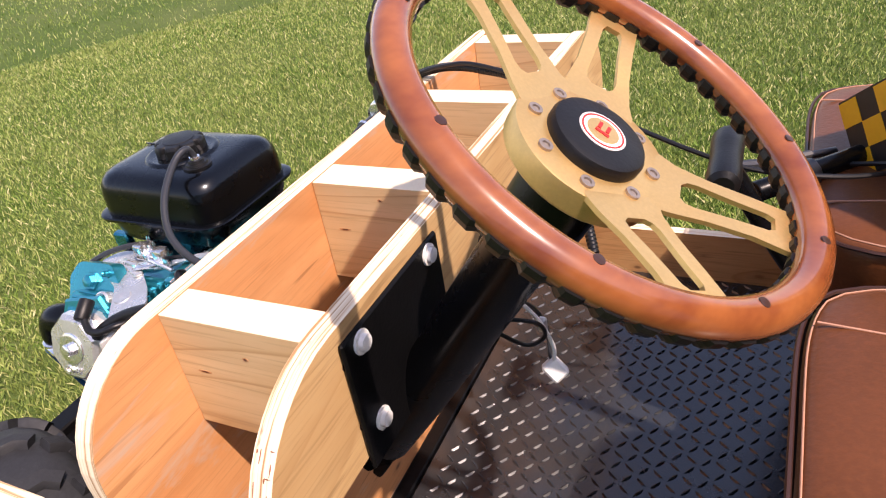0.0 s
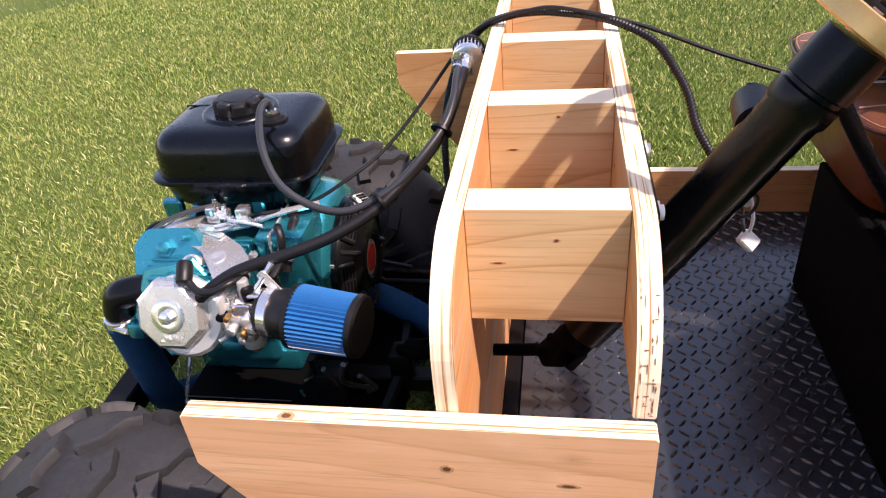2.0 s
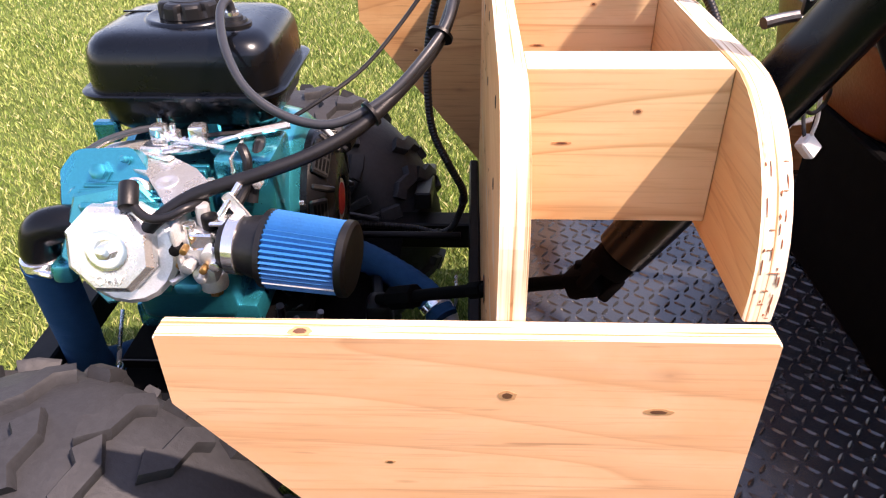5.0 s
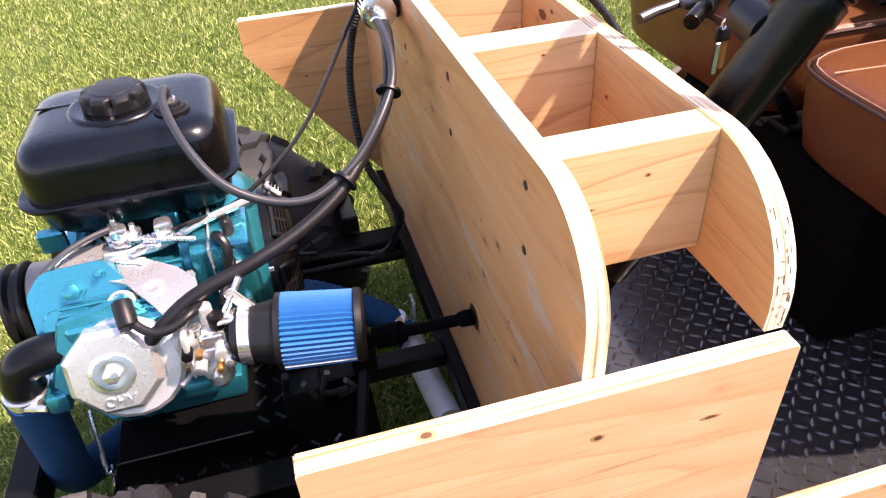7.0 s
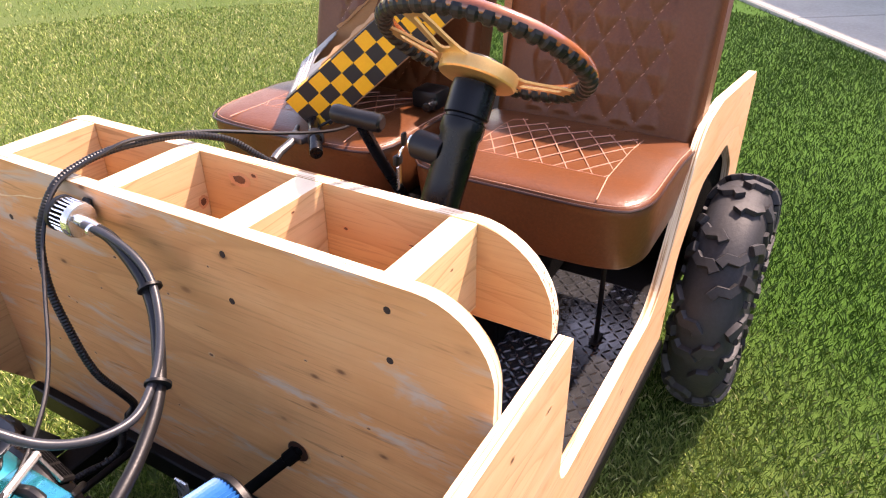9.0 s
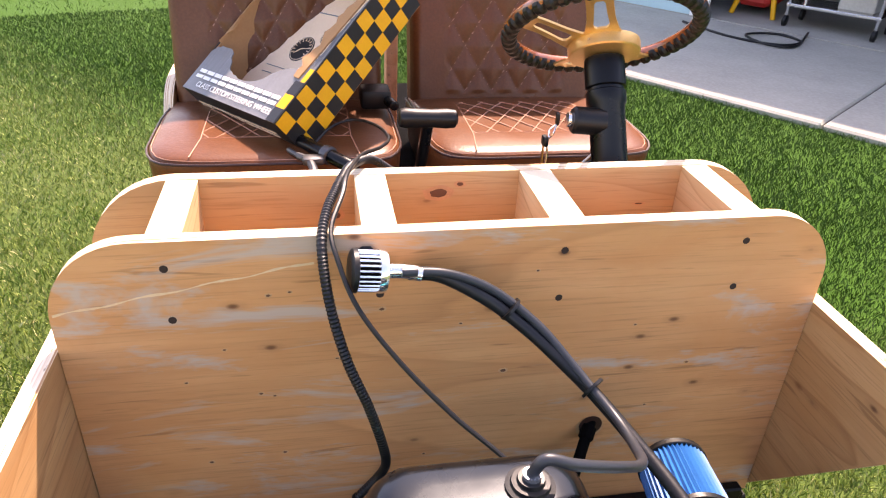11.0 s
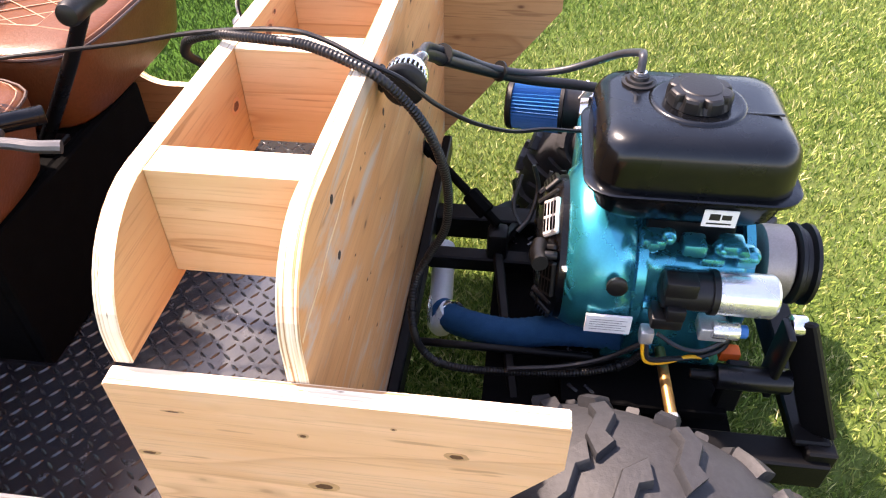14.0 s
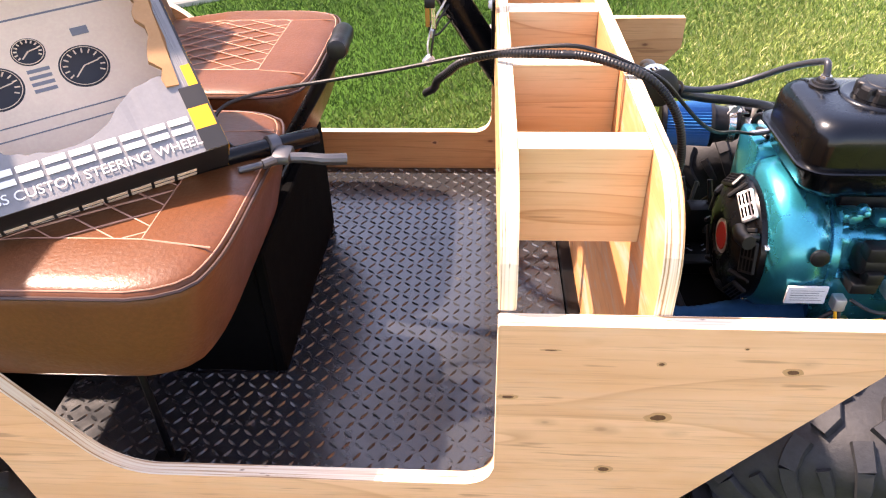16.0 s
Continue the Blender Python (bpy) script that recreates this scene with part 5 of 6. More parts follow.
part("filter_cap", lathe(B0 + BA * 0.030, BA, [(0, 0.0225), (0.001, 0.0243), (0.006, 0.0243), (0.008, 0.022), (0.009, 0.019), (0.009, 0.003)], 28), M_PLASTIC, br)
part("hose_barb", tube([(0.031, -0.098, 0.819), (0.032, -0.080, 0.819), (0.033, -0.060, 0.816)], 0.0085, 12), M_CHROME, br, "bright double hose barb")
part("bracket", boxm((0.001, -0.122, 0.806), (0.009, -0.106, 0.836), 0.003, 1), M_PLASTIC, br)
hose = thing("breather_hose", "black rubber breather hose from breather to valve cover", "hose", (0.1, 0.1, 0.7))
HB = [(0.032, -0.070, 0.816), (0.035, -0.035, 0.812), (0.043, 0.008, 0.790), (0.055, 0.042, 0.768), (0.080, 0.078, 0.743), (0.130, 0.127, 0.706), (0.183, 0.157, 0.683), (0.240, 0.179, 0.668), (0.308, 0.195, 0.651), (0.350, 0.211, 0.628), (0.374, 0.213, 0.604)]
part("hose_body", tube(HB, 0.0079, 14, 12), M_HOSE, hose)
fuel = thing("fuel_hose", "grey rubber hose from fuel tank to breather", "hose", (0.2, 0.1, 0.7))
part("hose_body", tube([(0.040, -0.078, 0.822), (0.040, -0.034, 0.819), (0.040, 0.008, 0.803), (0.048, 0.042, 0.783), (0.072, 0.077, 0.758), (0.102, 0.104, 0.732), (0.132, 0.122, 0.716), (0.171, 0.137, 0.706), (0.216, 0.135, 0.714), (0.258, 0.120, 0.737), (0.287, 0.084, 0.768), (0.304, 0.034, 0.795), (0.303, 0.006, 0.804), (0.302, -0.004, 0.788)], 0.0052, 12, 12), M_GREYHOSE, fuel)
part("hose_clip", lathe((0.302, -0.0035, 0.785), (0, 0, 1), [(0, 0.0064), (0, 0.0078), (0.004, 0.0078), (0.004, 0.0064)], 18), M_CHROME, fuel)
part("hose_clip", lathe((0.0420, -0.062, 0.8205), (0.05, 1, -0.18), [(0, 0.0064), (0, 0.0080), (0.005, 0.0080), (0.005, 0.0064)], 18), M_CHROME, fuel)
for p, d in (((0.053, 0.044, 0.774), (0.35, 0.68, -0.55)), ((0.126, 0.124, 0.713), (0.72, 0.55, -0.4))):
    cb = part("cable_tie", lathe(Vector(p) - Vector(d).normalized() * 0.002, d, [(0, 0.0135), (0, 0.0150), (0.0035, 0.0150), (0.0035, 0.0135)], 20), M_PLASTIC, hose)
part("plug_boot", tube([(0.374, 0.206, 0.655), (0.366, 0.216, 0.646), (0.350, 0.225, 0.639), (0.330, 0.224, 0.640), (0.312, 0.214, 0.645), (0.300, 0.190, 0.640)], 0.0050, 12), M_HOSE, hose, "black spark plug lead")
part("lead_cap", lathe((0.378, 0.192, 0.662), (-0.15, 0.75, -0.5), rod_profile(0.030, 0.0105), 14), M_PLASTIC, hose)

cond = thing("wiring_conduit", "black corrugated wiring conduit draped over the console", "conduit", (0.0, -0.1, 0.85))
CD = [(0.352, -0.158, 0.455), (0.325, -0.156, 0.418), (0.25, -0.166, 0.402), (0.12, -0.166, 0.392), (0.070, -0.156, 0.388), (0.047, -0.150, 0.402), (0.035, -0.148, 0.430), (0.028, -0.132, 0.463), (0.030, -0.106, 0.500), (0.049, -0.096, 0.543), (0.073, -0.101, 0.599), (0.079, -0.118, 0.669), (0.074, -0.141, 0.735), (0.053, -0.157, 0.799), (0.015, -0.162, 0.846), (-0.028, -0.155, 0.864), (-0.069, -0.143, 0.871), (-0.106, -0.134, 0.870), (-0.145, -0.123, 0.867), (-0.185, -0.104, 0.859), (-0.225, -0.084, 0.841), (-0.248, -0.058, 0.815), (-0.264, -0.025, 0.790), (-0.273, 0.016, 0.760), (-0.290, 0.055, 0.735)]
for k in (1, 4, 7):
    p, q = Vector(CD[k]), Vector(CD[k + 1])
    part("conduit_tie", lathe(p, q - p, [(0, 0.0062), (0, 0.0076), (0.004, 0.0076), (0.004, 0.0062)], 16), M_PLASTIC, cond)
part("conduit_tube", tube(CD, 0.0061, 12, 10, 0.0009, 0.0038), M_HOSE, cond)
thr = thing("throttle_cable", "thin black throttle cable from hand lever to engine", "cable", (0.0, -0.1, 0.85))
part("cable", tube([(0.325, 0.091, 0.672), (0.259, 0.053, 0.667), (0.197, 0.012, 0.690), (0.152, -0.035, 0.713), (0.109, -0.086, 0.753), (0.070, -0.127, 0.798), (0.035, -0.146, 0.838), (0.000, -0.151, 0.858), (-0.05, -0.136, 0.8745), (-0.100, -0.127, 0.879), (-0.201, -0.103, 0.860), (-0.317, -0.067, 0.824), (-0.425, -0.044, 0.797), (-0.513, -0.056, 0.786), (-0.568, -0.092, 0.778), (-0.568, -0.136, 0.764), (-0.52, -0.175, 0.742)], 0.0028, 8, 12), M_HOSE, thr)

# ---------------------------------------------------------------- steering column and wheel
col = thing("steering_column", "gloss black steering column with wood-rim wheel, bolted to console", "steering column", (-0.19, 0.275, 0.75))
C0 = Vector((-0.189, 0.271, 0.723))
HUBC = Vector((-0.350, 0.277, 0.9665))
CA = (HUBC - C0).normalized()
part("mount_plate", boxm((-0.1835, 0.195, 0.705), (-0.1785, 0.362, 0.838), 0.002, 1), M_BLACK, col, "black steel mounting plate")
for y, z in ((0.217, 0.826), (0.339, 0.825), (0.337, 0.742)):
    part("plate_bolt", lathe((-0.1835, y, z), (-1, 0, 0), [(0, 0.0105), (0.002, 0.0105), (0.002, 0.007), (0.006, 0.007), (0.007, 0.003)], 16), M_WHITE, col)
part("column_tube", lathe(C0, CA, [(-0.112, 0.016), (-0.110, 0.0255), (-0.020, 0.0275), (0.198, 0.0275), (0.203, 0.0305), (0.220, 0.0305), (0.222, 0.0275), (0.226, 0.0275), (0.228, 0.031), (0.262, 0.031), (0.272, 0.030)], 24), M_COLUMN, col)
part("ignition_housing", lathe((-0.276, 0.265, 0.872), (-0.1, -1, 0.06), [(0, 0.020), (0.010, 0.0205), (0.046, 0.0205), (0.050, 0.017), (0.050, 0.004)], 24), M_PLASTIC, col, "black ignition lock housing")
part("lock_face", lathe((-0.281, 0.216, 0.875), (-0.1, -1, 0.06), rod_profile(0.008, 0.011), 20), M_CHROME, col)
key = part("key", boxm((-0.290, 0.192, 0.866), (-0.278, 0.197, 0.886), 0.003, 2), M_PLASTIC, col, "black-headed ignition key")
part("key_ring", tube([(-0.284, 0.194, 0.866), (-0.279, 0.189, 0.856), (-0.284, 0.185, 0.846), (-0.290, 0.186, 0.856), (-0.285, 0.193, 0.866)], 0.0012, 6), M_CHROME, key)
part("key_fob", boxm((-0.297, 0.176, 0.832), (-0.279, 0.184, 0.848), 0.003, 2), M_PLASTIC, key)
part("spare_key", boxm((-0.296, 0.179, 0.800), (-0.289, 0.181, 0.834), 0.001, 1), M_BRASS, key)
part("spare_key", boxm((-0.286, 0.182, 0.796), (-0.279, 0.184, 0.832), 0.001, 1), M_CHROME, key)
for i, pts in enumerate(([(-0.262, 0.25, 0.83), (-0.286, 0.236, 0.79), (-0.297, 0.228, 0.755), (-0.297, 0.226, 0.735)], [(-0.258, 0.25, 0.82), (-0.280, 0.225, 0.79), (-0.288, 0.215, 0.76), (-0.292, 0.222, 0.735), (-0.297, 0.225, 0.728)], [(-0.255, 0.26, 0.80), (-0.290, 0.245, 0.790), (-0.294, 0.238, 0.770), (-0.280, 0.246, 0.765), (-0.258, 0.258, 0.785)])):
    part("wire", tube(pts, 0.0019, 8), (M_WHITE, M_GREYHOSE, M_HOSE)[i], col)
part("wire_plug", boxm((-0.0085, -0.006, -0.010), (0.0085, 0.006, 0.010), 0.002, 1, Matrix.Translation((-0.297, 0.226, 0.724)) @ Euler((0.5, 0.6, 0.7)).to_matrix().to_4x4()), M_WHITE, col, "white wire plug hanging loose")
part("wire_plug", boxm((-0.293, 0.223, 0.765), (-0.285, 0.229, 0.781), 0.002, 1), M_ALU, col)

WU, WV, WN = Vector((0.8078, 0, 0.5895)), Vector((0.0200, 0.9994, -0.0274)), Vector((-0.5891, 0.0340, 0.8073))
WR, RM = 0.1435, 0.028          # rim circle, dish


def wp(r, t, h):
    """A point of the wheel by radius, angle and height over the hub."""
    return HUBC + WU * (r * math.cos(t)) + WV * (r * math.sin(t)) + WN * h


wr = Mat("varnished_walnut_rim", (0.27, 0.075, 0.022), 0.2, 0, 0.6)
wt = wr.noise(18, 4, 0.6, (1, 1, 2.0))
wr.color(wr.mix(wr.ramp(wt, (0.35, 0.0), (0.7, 1.0)), (0.33, 0.105, 0.03), (0.17, 0.04, 0.014)))
wr.set("Coat Weight", 0.5)
wr.set("Coat Roughness", 0.12)
M_RIMWOOD = wr.m
bm = bmesh.new()
N, K = 96, 14
rows = []
for i in range(N):
    t = i * math.tau / N
    rows.append([bm.verts.new(wp(WR + 0.0115 * math.cos(p), t, RM + 0.0115 * math.sin(p))) for p in [k * math.tau / K for k in range(K)]])
for i in range(N):
    for k in range(K):
        bm.faces.new((rows[i][k], rows[i][(k + 1) % K], rows[(i + 1) % N][(k + 1) % K], rows[(i + 1) % N][k]))
sw = part("steering_wheel", bm, M_RIMWOOD, col, "varnished brown wood rim on gold slotted spokes")
bm = bmesh.new()
N, K = 240, 10
rows = []
for i in range(N):
    t = i * math.tau / N
    g = 0.0105 + 0.0022 * (1 if (i % 5) < 3 else -0.4)
    rows.append([bm.verts.new(wp(WR + g * math.cos(p), t, RM - 0.003 + g * 1.05 * math.sin(p))) for p in [math.pi * 0.98 + k * math.pi * 1.04 / (K - 1) for k in range(K)]])
for i in range(N):
    for k in range(K):
        bm.faces.new((rows[i][k], rows[i][(k + 1) % K], rows[(i + 1) % N][(k + 1) % K], rows[(i + 1) % N][k]))
part("finger_grip", bm, M_PLASTIC, sw, "black scalloped finger grip", None)
for k in range(9):
    t = radians(20 + 40 * k)
    part("rivet", lathe(wp(WR - 0.002, t, RM + 0.0108), WN, [(0, 0.0035), (0.0007, 0.0032), (0.001, 0.001)], 10), M_PIPING, sw)


def spoke(t0, wid):
    """A flat gold spoke with a long slot, widening towards the rim."""
    bm = bmesh.new()
    prof_o = [(0.034, 0.031), (0.058, 0.0245), (0.080, 0.0205), (0.108, 0.0190), (0.132, 0.0195), (0.143, 0.0215)]
    prof_i = [(0.0625, 0.0065), (0.0660, 0.0105), (0.0720, 0.0115), (0.096, 0.0090), (0.117, 0.0078), (0.1215, 0.0052)]
    outer = [(r, -w * wid) for r, w in prof_o] + [(r, w * wid) for r, w in reversed(prof_o)]
    inner = [(r, -w * wid) for r, w in prof_i] + [(r, w * wid) for r, w in reversed(prof_i)]
    th = 0.0035

    def q(p, h):
        s = max(0.0, min(1.0, (p[0] - 0.05) / 0.075))
        c = HUBC + WU * (p[0] * math.cos(t0) - p[1] * math.sin(t0)) + WV * (p[0] * math.sin(t0) + p[1] * math.cos(t0))
        return bm.verts.new(c + WN * (h + (RM - 0.010) * s))
    O0, O1 = [q(p, 0) for p in outer], [q(p, th) for p in outer]
    I0, I1 = [q(p, 0) for p in inner], [q(p, th) for p in inner]
    n = 12
    for i in range(n):
        j = (i + 1) % n
        bm.faces.new((O0[i], O0[j], O1[j], O1[i]))
        bm.faces.new((I0[i], I0[j], I1[j], I1[i]))
        bm.faces.new((O1[i], O1[j], I1[j], I1[i]))
        bm.faces.new((O0[i], O0[j], I0[j], I0[i]))
    return part("spoke", bm, M_GOLD, sw, "gold anodised slotted spoke", 25)


for t0, wd in ((-24, 1.0), (-75, 1.0), (187.5, 1.05), (133, 1.0)):
    spoke(radians(t0), wd)
part("hub_plate", lathe(HUBC, WN, [(-0.016, 0.036), (-0.015, 0.0525), (-0.013, 0.0545), (0.001, 0.0550), (0.0038, 0.0545), (0.0044, 0.0525), (0.0044, 0.03)], 44), M_GOLD, sw, "gold anodised hub")
for k in range(8):
    p = wp(0.0425, radians(11 + 45 * k), 0.004)
    part("hub_bolt", lathe(p, WN, [(0, 0.0048), (0.0022, 0.0048), (0.0022, 0.0028), (0.0008, 0.0026), (0.0008, 0.0004)], 12), M_BELL, sw)
hc = part("horn_cap", lathe(HUBC + WN * 0.004, WN, [(0, 0.0335), (0.0055, 0.0335), (0.0082, 0.0318), (0.0095, 0.028), (0.0100, 0.004)], 40), M_PLASTIC, sw, "black plastic centre cap")
part("badge_ring", lathe(HUBC + WN * 0.0138, WN, [(0, 0.0165), (0.0006, 0.0165), (0.0006, 0.002)], 32), M_WHITE, sw, "pale round badge")
part("badge_rim", lathe(HUBC + WN * 0.0143, WN, [(0, 0.0150), (0.0005, 0.0150), (0.0005, 0.0138), (0, 0.0138)], 32), M_RED, sw, "thin red badge ring")
part("badge_face", lathe(HUBC + WN * 0.0143, WN, [(0, 0.0112), (0.0005, 0.0112), (0.0005, 0.002)], 32), M_GOLD, sw, "gold badge face")
for a, b in (((-0.0065, -0.0045), (0.0005, -0.0020)), ((-0.0065, 0.0015), (0.0005, 0.0040)), ((0.0020, -0.0050), (0.0045, 0.0050))):
    part("badge_mark", boxm((*a, 0), (*b, 0.0006), 0, 1, Matrix.Translation(HUBC + WN * 0.0148) @ Matrix((WV, -WU, WN)).transposed().to_4x4()), M_RED, sw)


# ---------------------------------------------------------------- seats
def hgrid(bm, f, nu, nv):
    V = [[bm.verts.new(f(i / nu, j / nv)) for j in range(nv + 1)] for i in range(nu + 1)]
    for i in range(nu):
        for j in range(nv):
            bm.faces.new((V[i][j], V[i + 1][j], V[i + 1][j + 1], V[i][j + 1]))
    return V


def seat(y0, y1, label):
    """A vinyl bucket seat: crowned quilted cushion with piping, and a quilted backrest that leans back."""
    s = thing("bucket_seat", label, "seat", (-0.75, (y0 + y1) / 2, 0.60), "pair of seats")
    yc, hw = (y0 + y1) / 2, (y1 - y0) / 2
    XB, XFR = -0.93, -0.490

    def edge(k, inset=0.0):
        """Plan outline, by share of the way round; the front bows forward."""
        x0, x1, h = XB + inset, XFR - inset, hw - inset
        out = plan[int(k * n) % n]
        u, v = out
        xx = x0 + (x1 - x0) * u
        yy = yc + v * h
        if u > 0.5:
            xx -= 0.034 * abs(v) ** 5 * (u - 0.5) * 2
        return xx, yy

    def top(x, y):
        """Height of the cushion's top."""
        a = (x - XB) / (XFR - XB)
        b = (y - yc) / hw
        return 0.726 + 0.010 * math.sin(min(1.0, max(0.0, a)) * 2.4) * (1 - 0.25 * b * b) - 0.02 * (1 - min(1, a * 2.2))

    n = 84
    base = rounded([(0, -1, 0.05), (1, -1, 0.15), (1, 1, 0.15), (0, 1, 0.05)], 6)
    ring = [Vector(p) for p in base]
    lens = [(ring[(i + 1) % len(ring)] - ring[i]).length for i in range(len(ring))]
    tot = sum(lens)
    plan = []
    for q in range(n):
        s0 = q / n * tot
        i = 0
        while s0 > lens[i]:
            s0 -= lens[i]
            i += 1
        plan.append(ring[i].lerp(ring[(i + 1) % len(ring)], s0 / lens[i]))
    bm = bmesh.new()
    rings = []
    for ins, dz, absz in ((0.05, 0, 0.600), (0.010, 0, 0.602), (0.004, 0, 0.610), (0.0, 0, 0.66), (-0.003, -0.022, None), (-0.002, -0.007, None), (0.003, -0.001, None), (0.012, 0.003, None), (0.030, 0.006, None), (0.09, 0.007, None), (0.15, 0.004, None), (0.19, 0.003, None)):
        r = []
        for k in range(n):
            x, y = edge(k / n, ins)
            z = absz if absz else top(x, y) + dz
            f = (x - XB) / (XFR - XB)
            if f > 0.6:
                x -= max(0.0, 0.735 - z) * 0.14 * (f - 0.6) / 0.4
            x += 0.0025 * math.sin(9.0 * y + 30 * z)
            r.append((x, y, z))
        rings.append(r)
    loft(bm, rings)
    cu = part("cushion", bm, M_LEATHER, s, "glossy brown vinyl cushion", 45)
    pts = [Vector((*edge(k / n, -0.003), 0)) for k in range(n)]
    for p in pts:
        p.z = top(p.x, p.y) - 0.004
    bm = bmesh.new()
    add_tube(bm, pts + [pts[0]], 0.0024, 6)
    part("piping", bm, M_PIPING, cu, "dark piped edge")
    bm = bmesh.new()
    pts = [Vector((*edge(k / n, 0.0045), 0)) for k in range(n)]
    for p in pts:
        p.z = top(p.x, p.y) + 0.0002
    add_tube(bm, pts + [pts[0]], 0.0010, 5)
    part("edge_seam", bm, M_THREAD, cu, "pale seam inside the piping")
    # stitched diamonds
    bm = bmesh.new()
    qx0, qx1, qh = -0.80, -0.585, hw * 0.60

    def stitch(p, q):
        m = 10
        pp = [Vector(p).lerp(Vector(q), i / m) for i in range(m + 1)]
        add_tube(bm, [Vector((v.x, v.y, top(v.x, v.y) + 0.0062)) for v in pp], 0.0013, 5)
    for a, b in (((qx1, yc - qh), (qx1, yc + qh)), ((qx1, yc - qh), (qx0, yc - qh)), ((qx1, yc + qh), (qx0, yc + qh)), ((qx1, yc - qh), (XFR - 0.012, yc - qh * 1.08)), ((qx1, yc + qh), (XFR - 0.012, yc + qh * 1.08))):
        stitch(a, b)
    slope, gap = 0.62, 0.046
    for d in (1, -1):
        for k in range(-4, 11):
            ya = yc - d * qh + d * (k * gap - 0.02)
            cut = sorted((0.0, 1.0, *((s0 - ya) / (d * slope * (qx1 - qx0)) for s0 in (yc - qh, yc + qh))))
            for t0, t1 in zip(cut, cut[1:]):
                ym = ya + d * slope * (qx1 - qx0) * (t0 + t1) / 2
                if 0 <= (t0 + t1) / 2 <= 1 and abs(ym - yc) < qh and t1 - t0 > 0.04:
                    stitch(*(((qx1 + (qx0 - qx1) * t), ya + d * slope * (qx1 - qx0) * t) for t in (t0, t1)))
    part("stitching", bm, M_THREAD, cu, "pale diamond stitching")
    # backrest
    B0b, BD = Vector((-0.845, yc, 0.690)), Vector((-0.155, 0, 0.62)).normalized()
    BNm = Vector((BD.z, 0, -BD.x))
    L, TH = 0.56, 0.085

    def bp(v, w, h):
        return B0b + BD * w + Vector((0, v, 0)) + BNm * h

    def puff(v, w):
        """Relief of the quilted middle: pillows between stitched diagonals."""
        if abs(v) > hw * 0.62 or not 0.05 < w < 0.47:
            return 0.0
        a, b = (v + w * 0.62) / 0.062, (v - w * 0.62) / 0.062
        fa, fb = abs(a - round(a)), abs(b - round(b))
        return 0.0085 * math.sqrt(min(1.0, 2.1 * min(fa, fb))) - 0.0045
    bm = bmesh.new()
    nu, nv = 96, 120

    def fr(i, j):
        v, w = (i * 2 - 1) * hw * 0.98, j * L
        e = min(1 - abs(i * 2 - 1), (1 - j) * 1.6) * 2
        rnd = math.sqrt(max(0.0, 1 - (1 - min(1.0, e / 0.22)) ** 2))
        return bp(v, w, -0.03 + 0.03 * rnd + puff(v, w))
    hgrid(bm, fr, nu, nv)
    bk = part("backrest", bm, M_LEATHER, s, "quilted brown vinyl backrest", 50)
    bm = bmesh.new()
    lim = hw * 0.62
    for d in (1, -1):
        for k in range(-9, 10):
            run = [(0.062 * k - d * w * 0.62, w) for w in (0.052 + 0.416 * q / 60 for q in range(61))]
            run = [bp(v, w, -0.0038) for v, w in run if abs(v) < lim]
            if len(run) > 3:
                add_tube(bm, run, 0.0009, 5)
    part("back_stitching", bm, M_THREAD, bk, "diamond stitching on the backrest")
    bm = bmesh.new()
    loft(bm, [[bp(v, w, h) for v, w in rounded([(-hw * 0.98, 0, 0.0), (hw * 0.98, 0, 0.0), (hw * 0.98, L, 0.05), (-hw * 0.98, L, 0.05)], 8)] for h in (-0.031, -0.045, -TH)])
    part("back_shell", bm, M_LEATHER, bk)
    return s


seat(-0.460, -0.008, "brown quilted vinyl bucket seat with box resting on it")
seat(0.050, 0.488, "brown quilted vinyl bucket seat behind the steering wheel")
single("seat_post", boxm((-1.03, 0.008, 0.60), (-0.985, 0.036, 1.30), 0.003, 1), M_PLY_X, "upright plywood strip between the two seat backs", "post")

# ---------------------------------------------------------------- hand lever and brake
ln = thing("brake_lever", "black hand grip with alloy brake lever lying on seat", "lever", (-0.5, -0.16, 0.74))
part("grip", rod((-0.585, -0.225, 0.752), (-0.436, -0.100, 0.738), 0.0125, 16), M_COLUMN, ln, "black tube handle")
part("clamp", lathe((-0.495, -0.150, 0.7437), (0.149, 0.125, -0.014), [(0, 0.014), (0.002, 0.0165), (0.016, 0.0165), (0.018, 0.014)], 20), M_DULL, ln)
part("pivot", boxm((-0.482, -0.188, 0.735), (-0.455, -0.150, 0.750), 0.006, 2), M_DULL, ln, "cast alloy lever pivot")
part("lever_blade", tube([(-0.490, -0.195, 0.742), (-0.468, -0.178, 0.742), (-0.440, -0.170, 0.739), (-0.412, -0.167, 0.735), (-0.384, -0.158, 0.731)], lambda t: 0.0065 + 0.002 * t, 10), M_DULL, ln, "bare alloy lever blade")
part("adjuster", rod((-0.518, -0.212, 0.742), (-0.490, -0.195, 0.742), 0.0048, 10), M_DULL, ln)
hb = thing("hand_brake", "black T-handle hand brake rising between the seats", "hand brake", (-0.50, 0.018, 0.60))
part("stem", tube([(-0.56, 0.020, 0.605), (-0.515, 0.020, 0.67), (-0.462, 0.020, 0.75), (-0.415, 0.020, 0.828)], 0.0105, 14), M_COLUMN, hb)
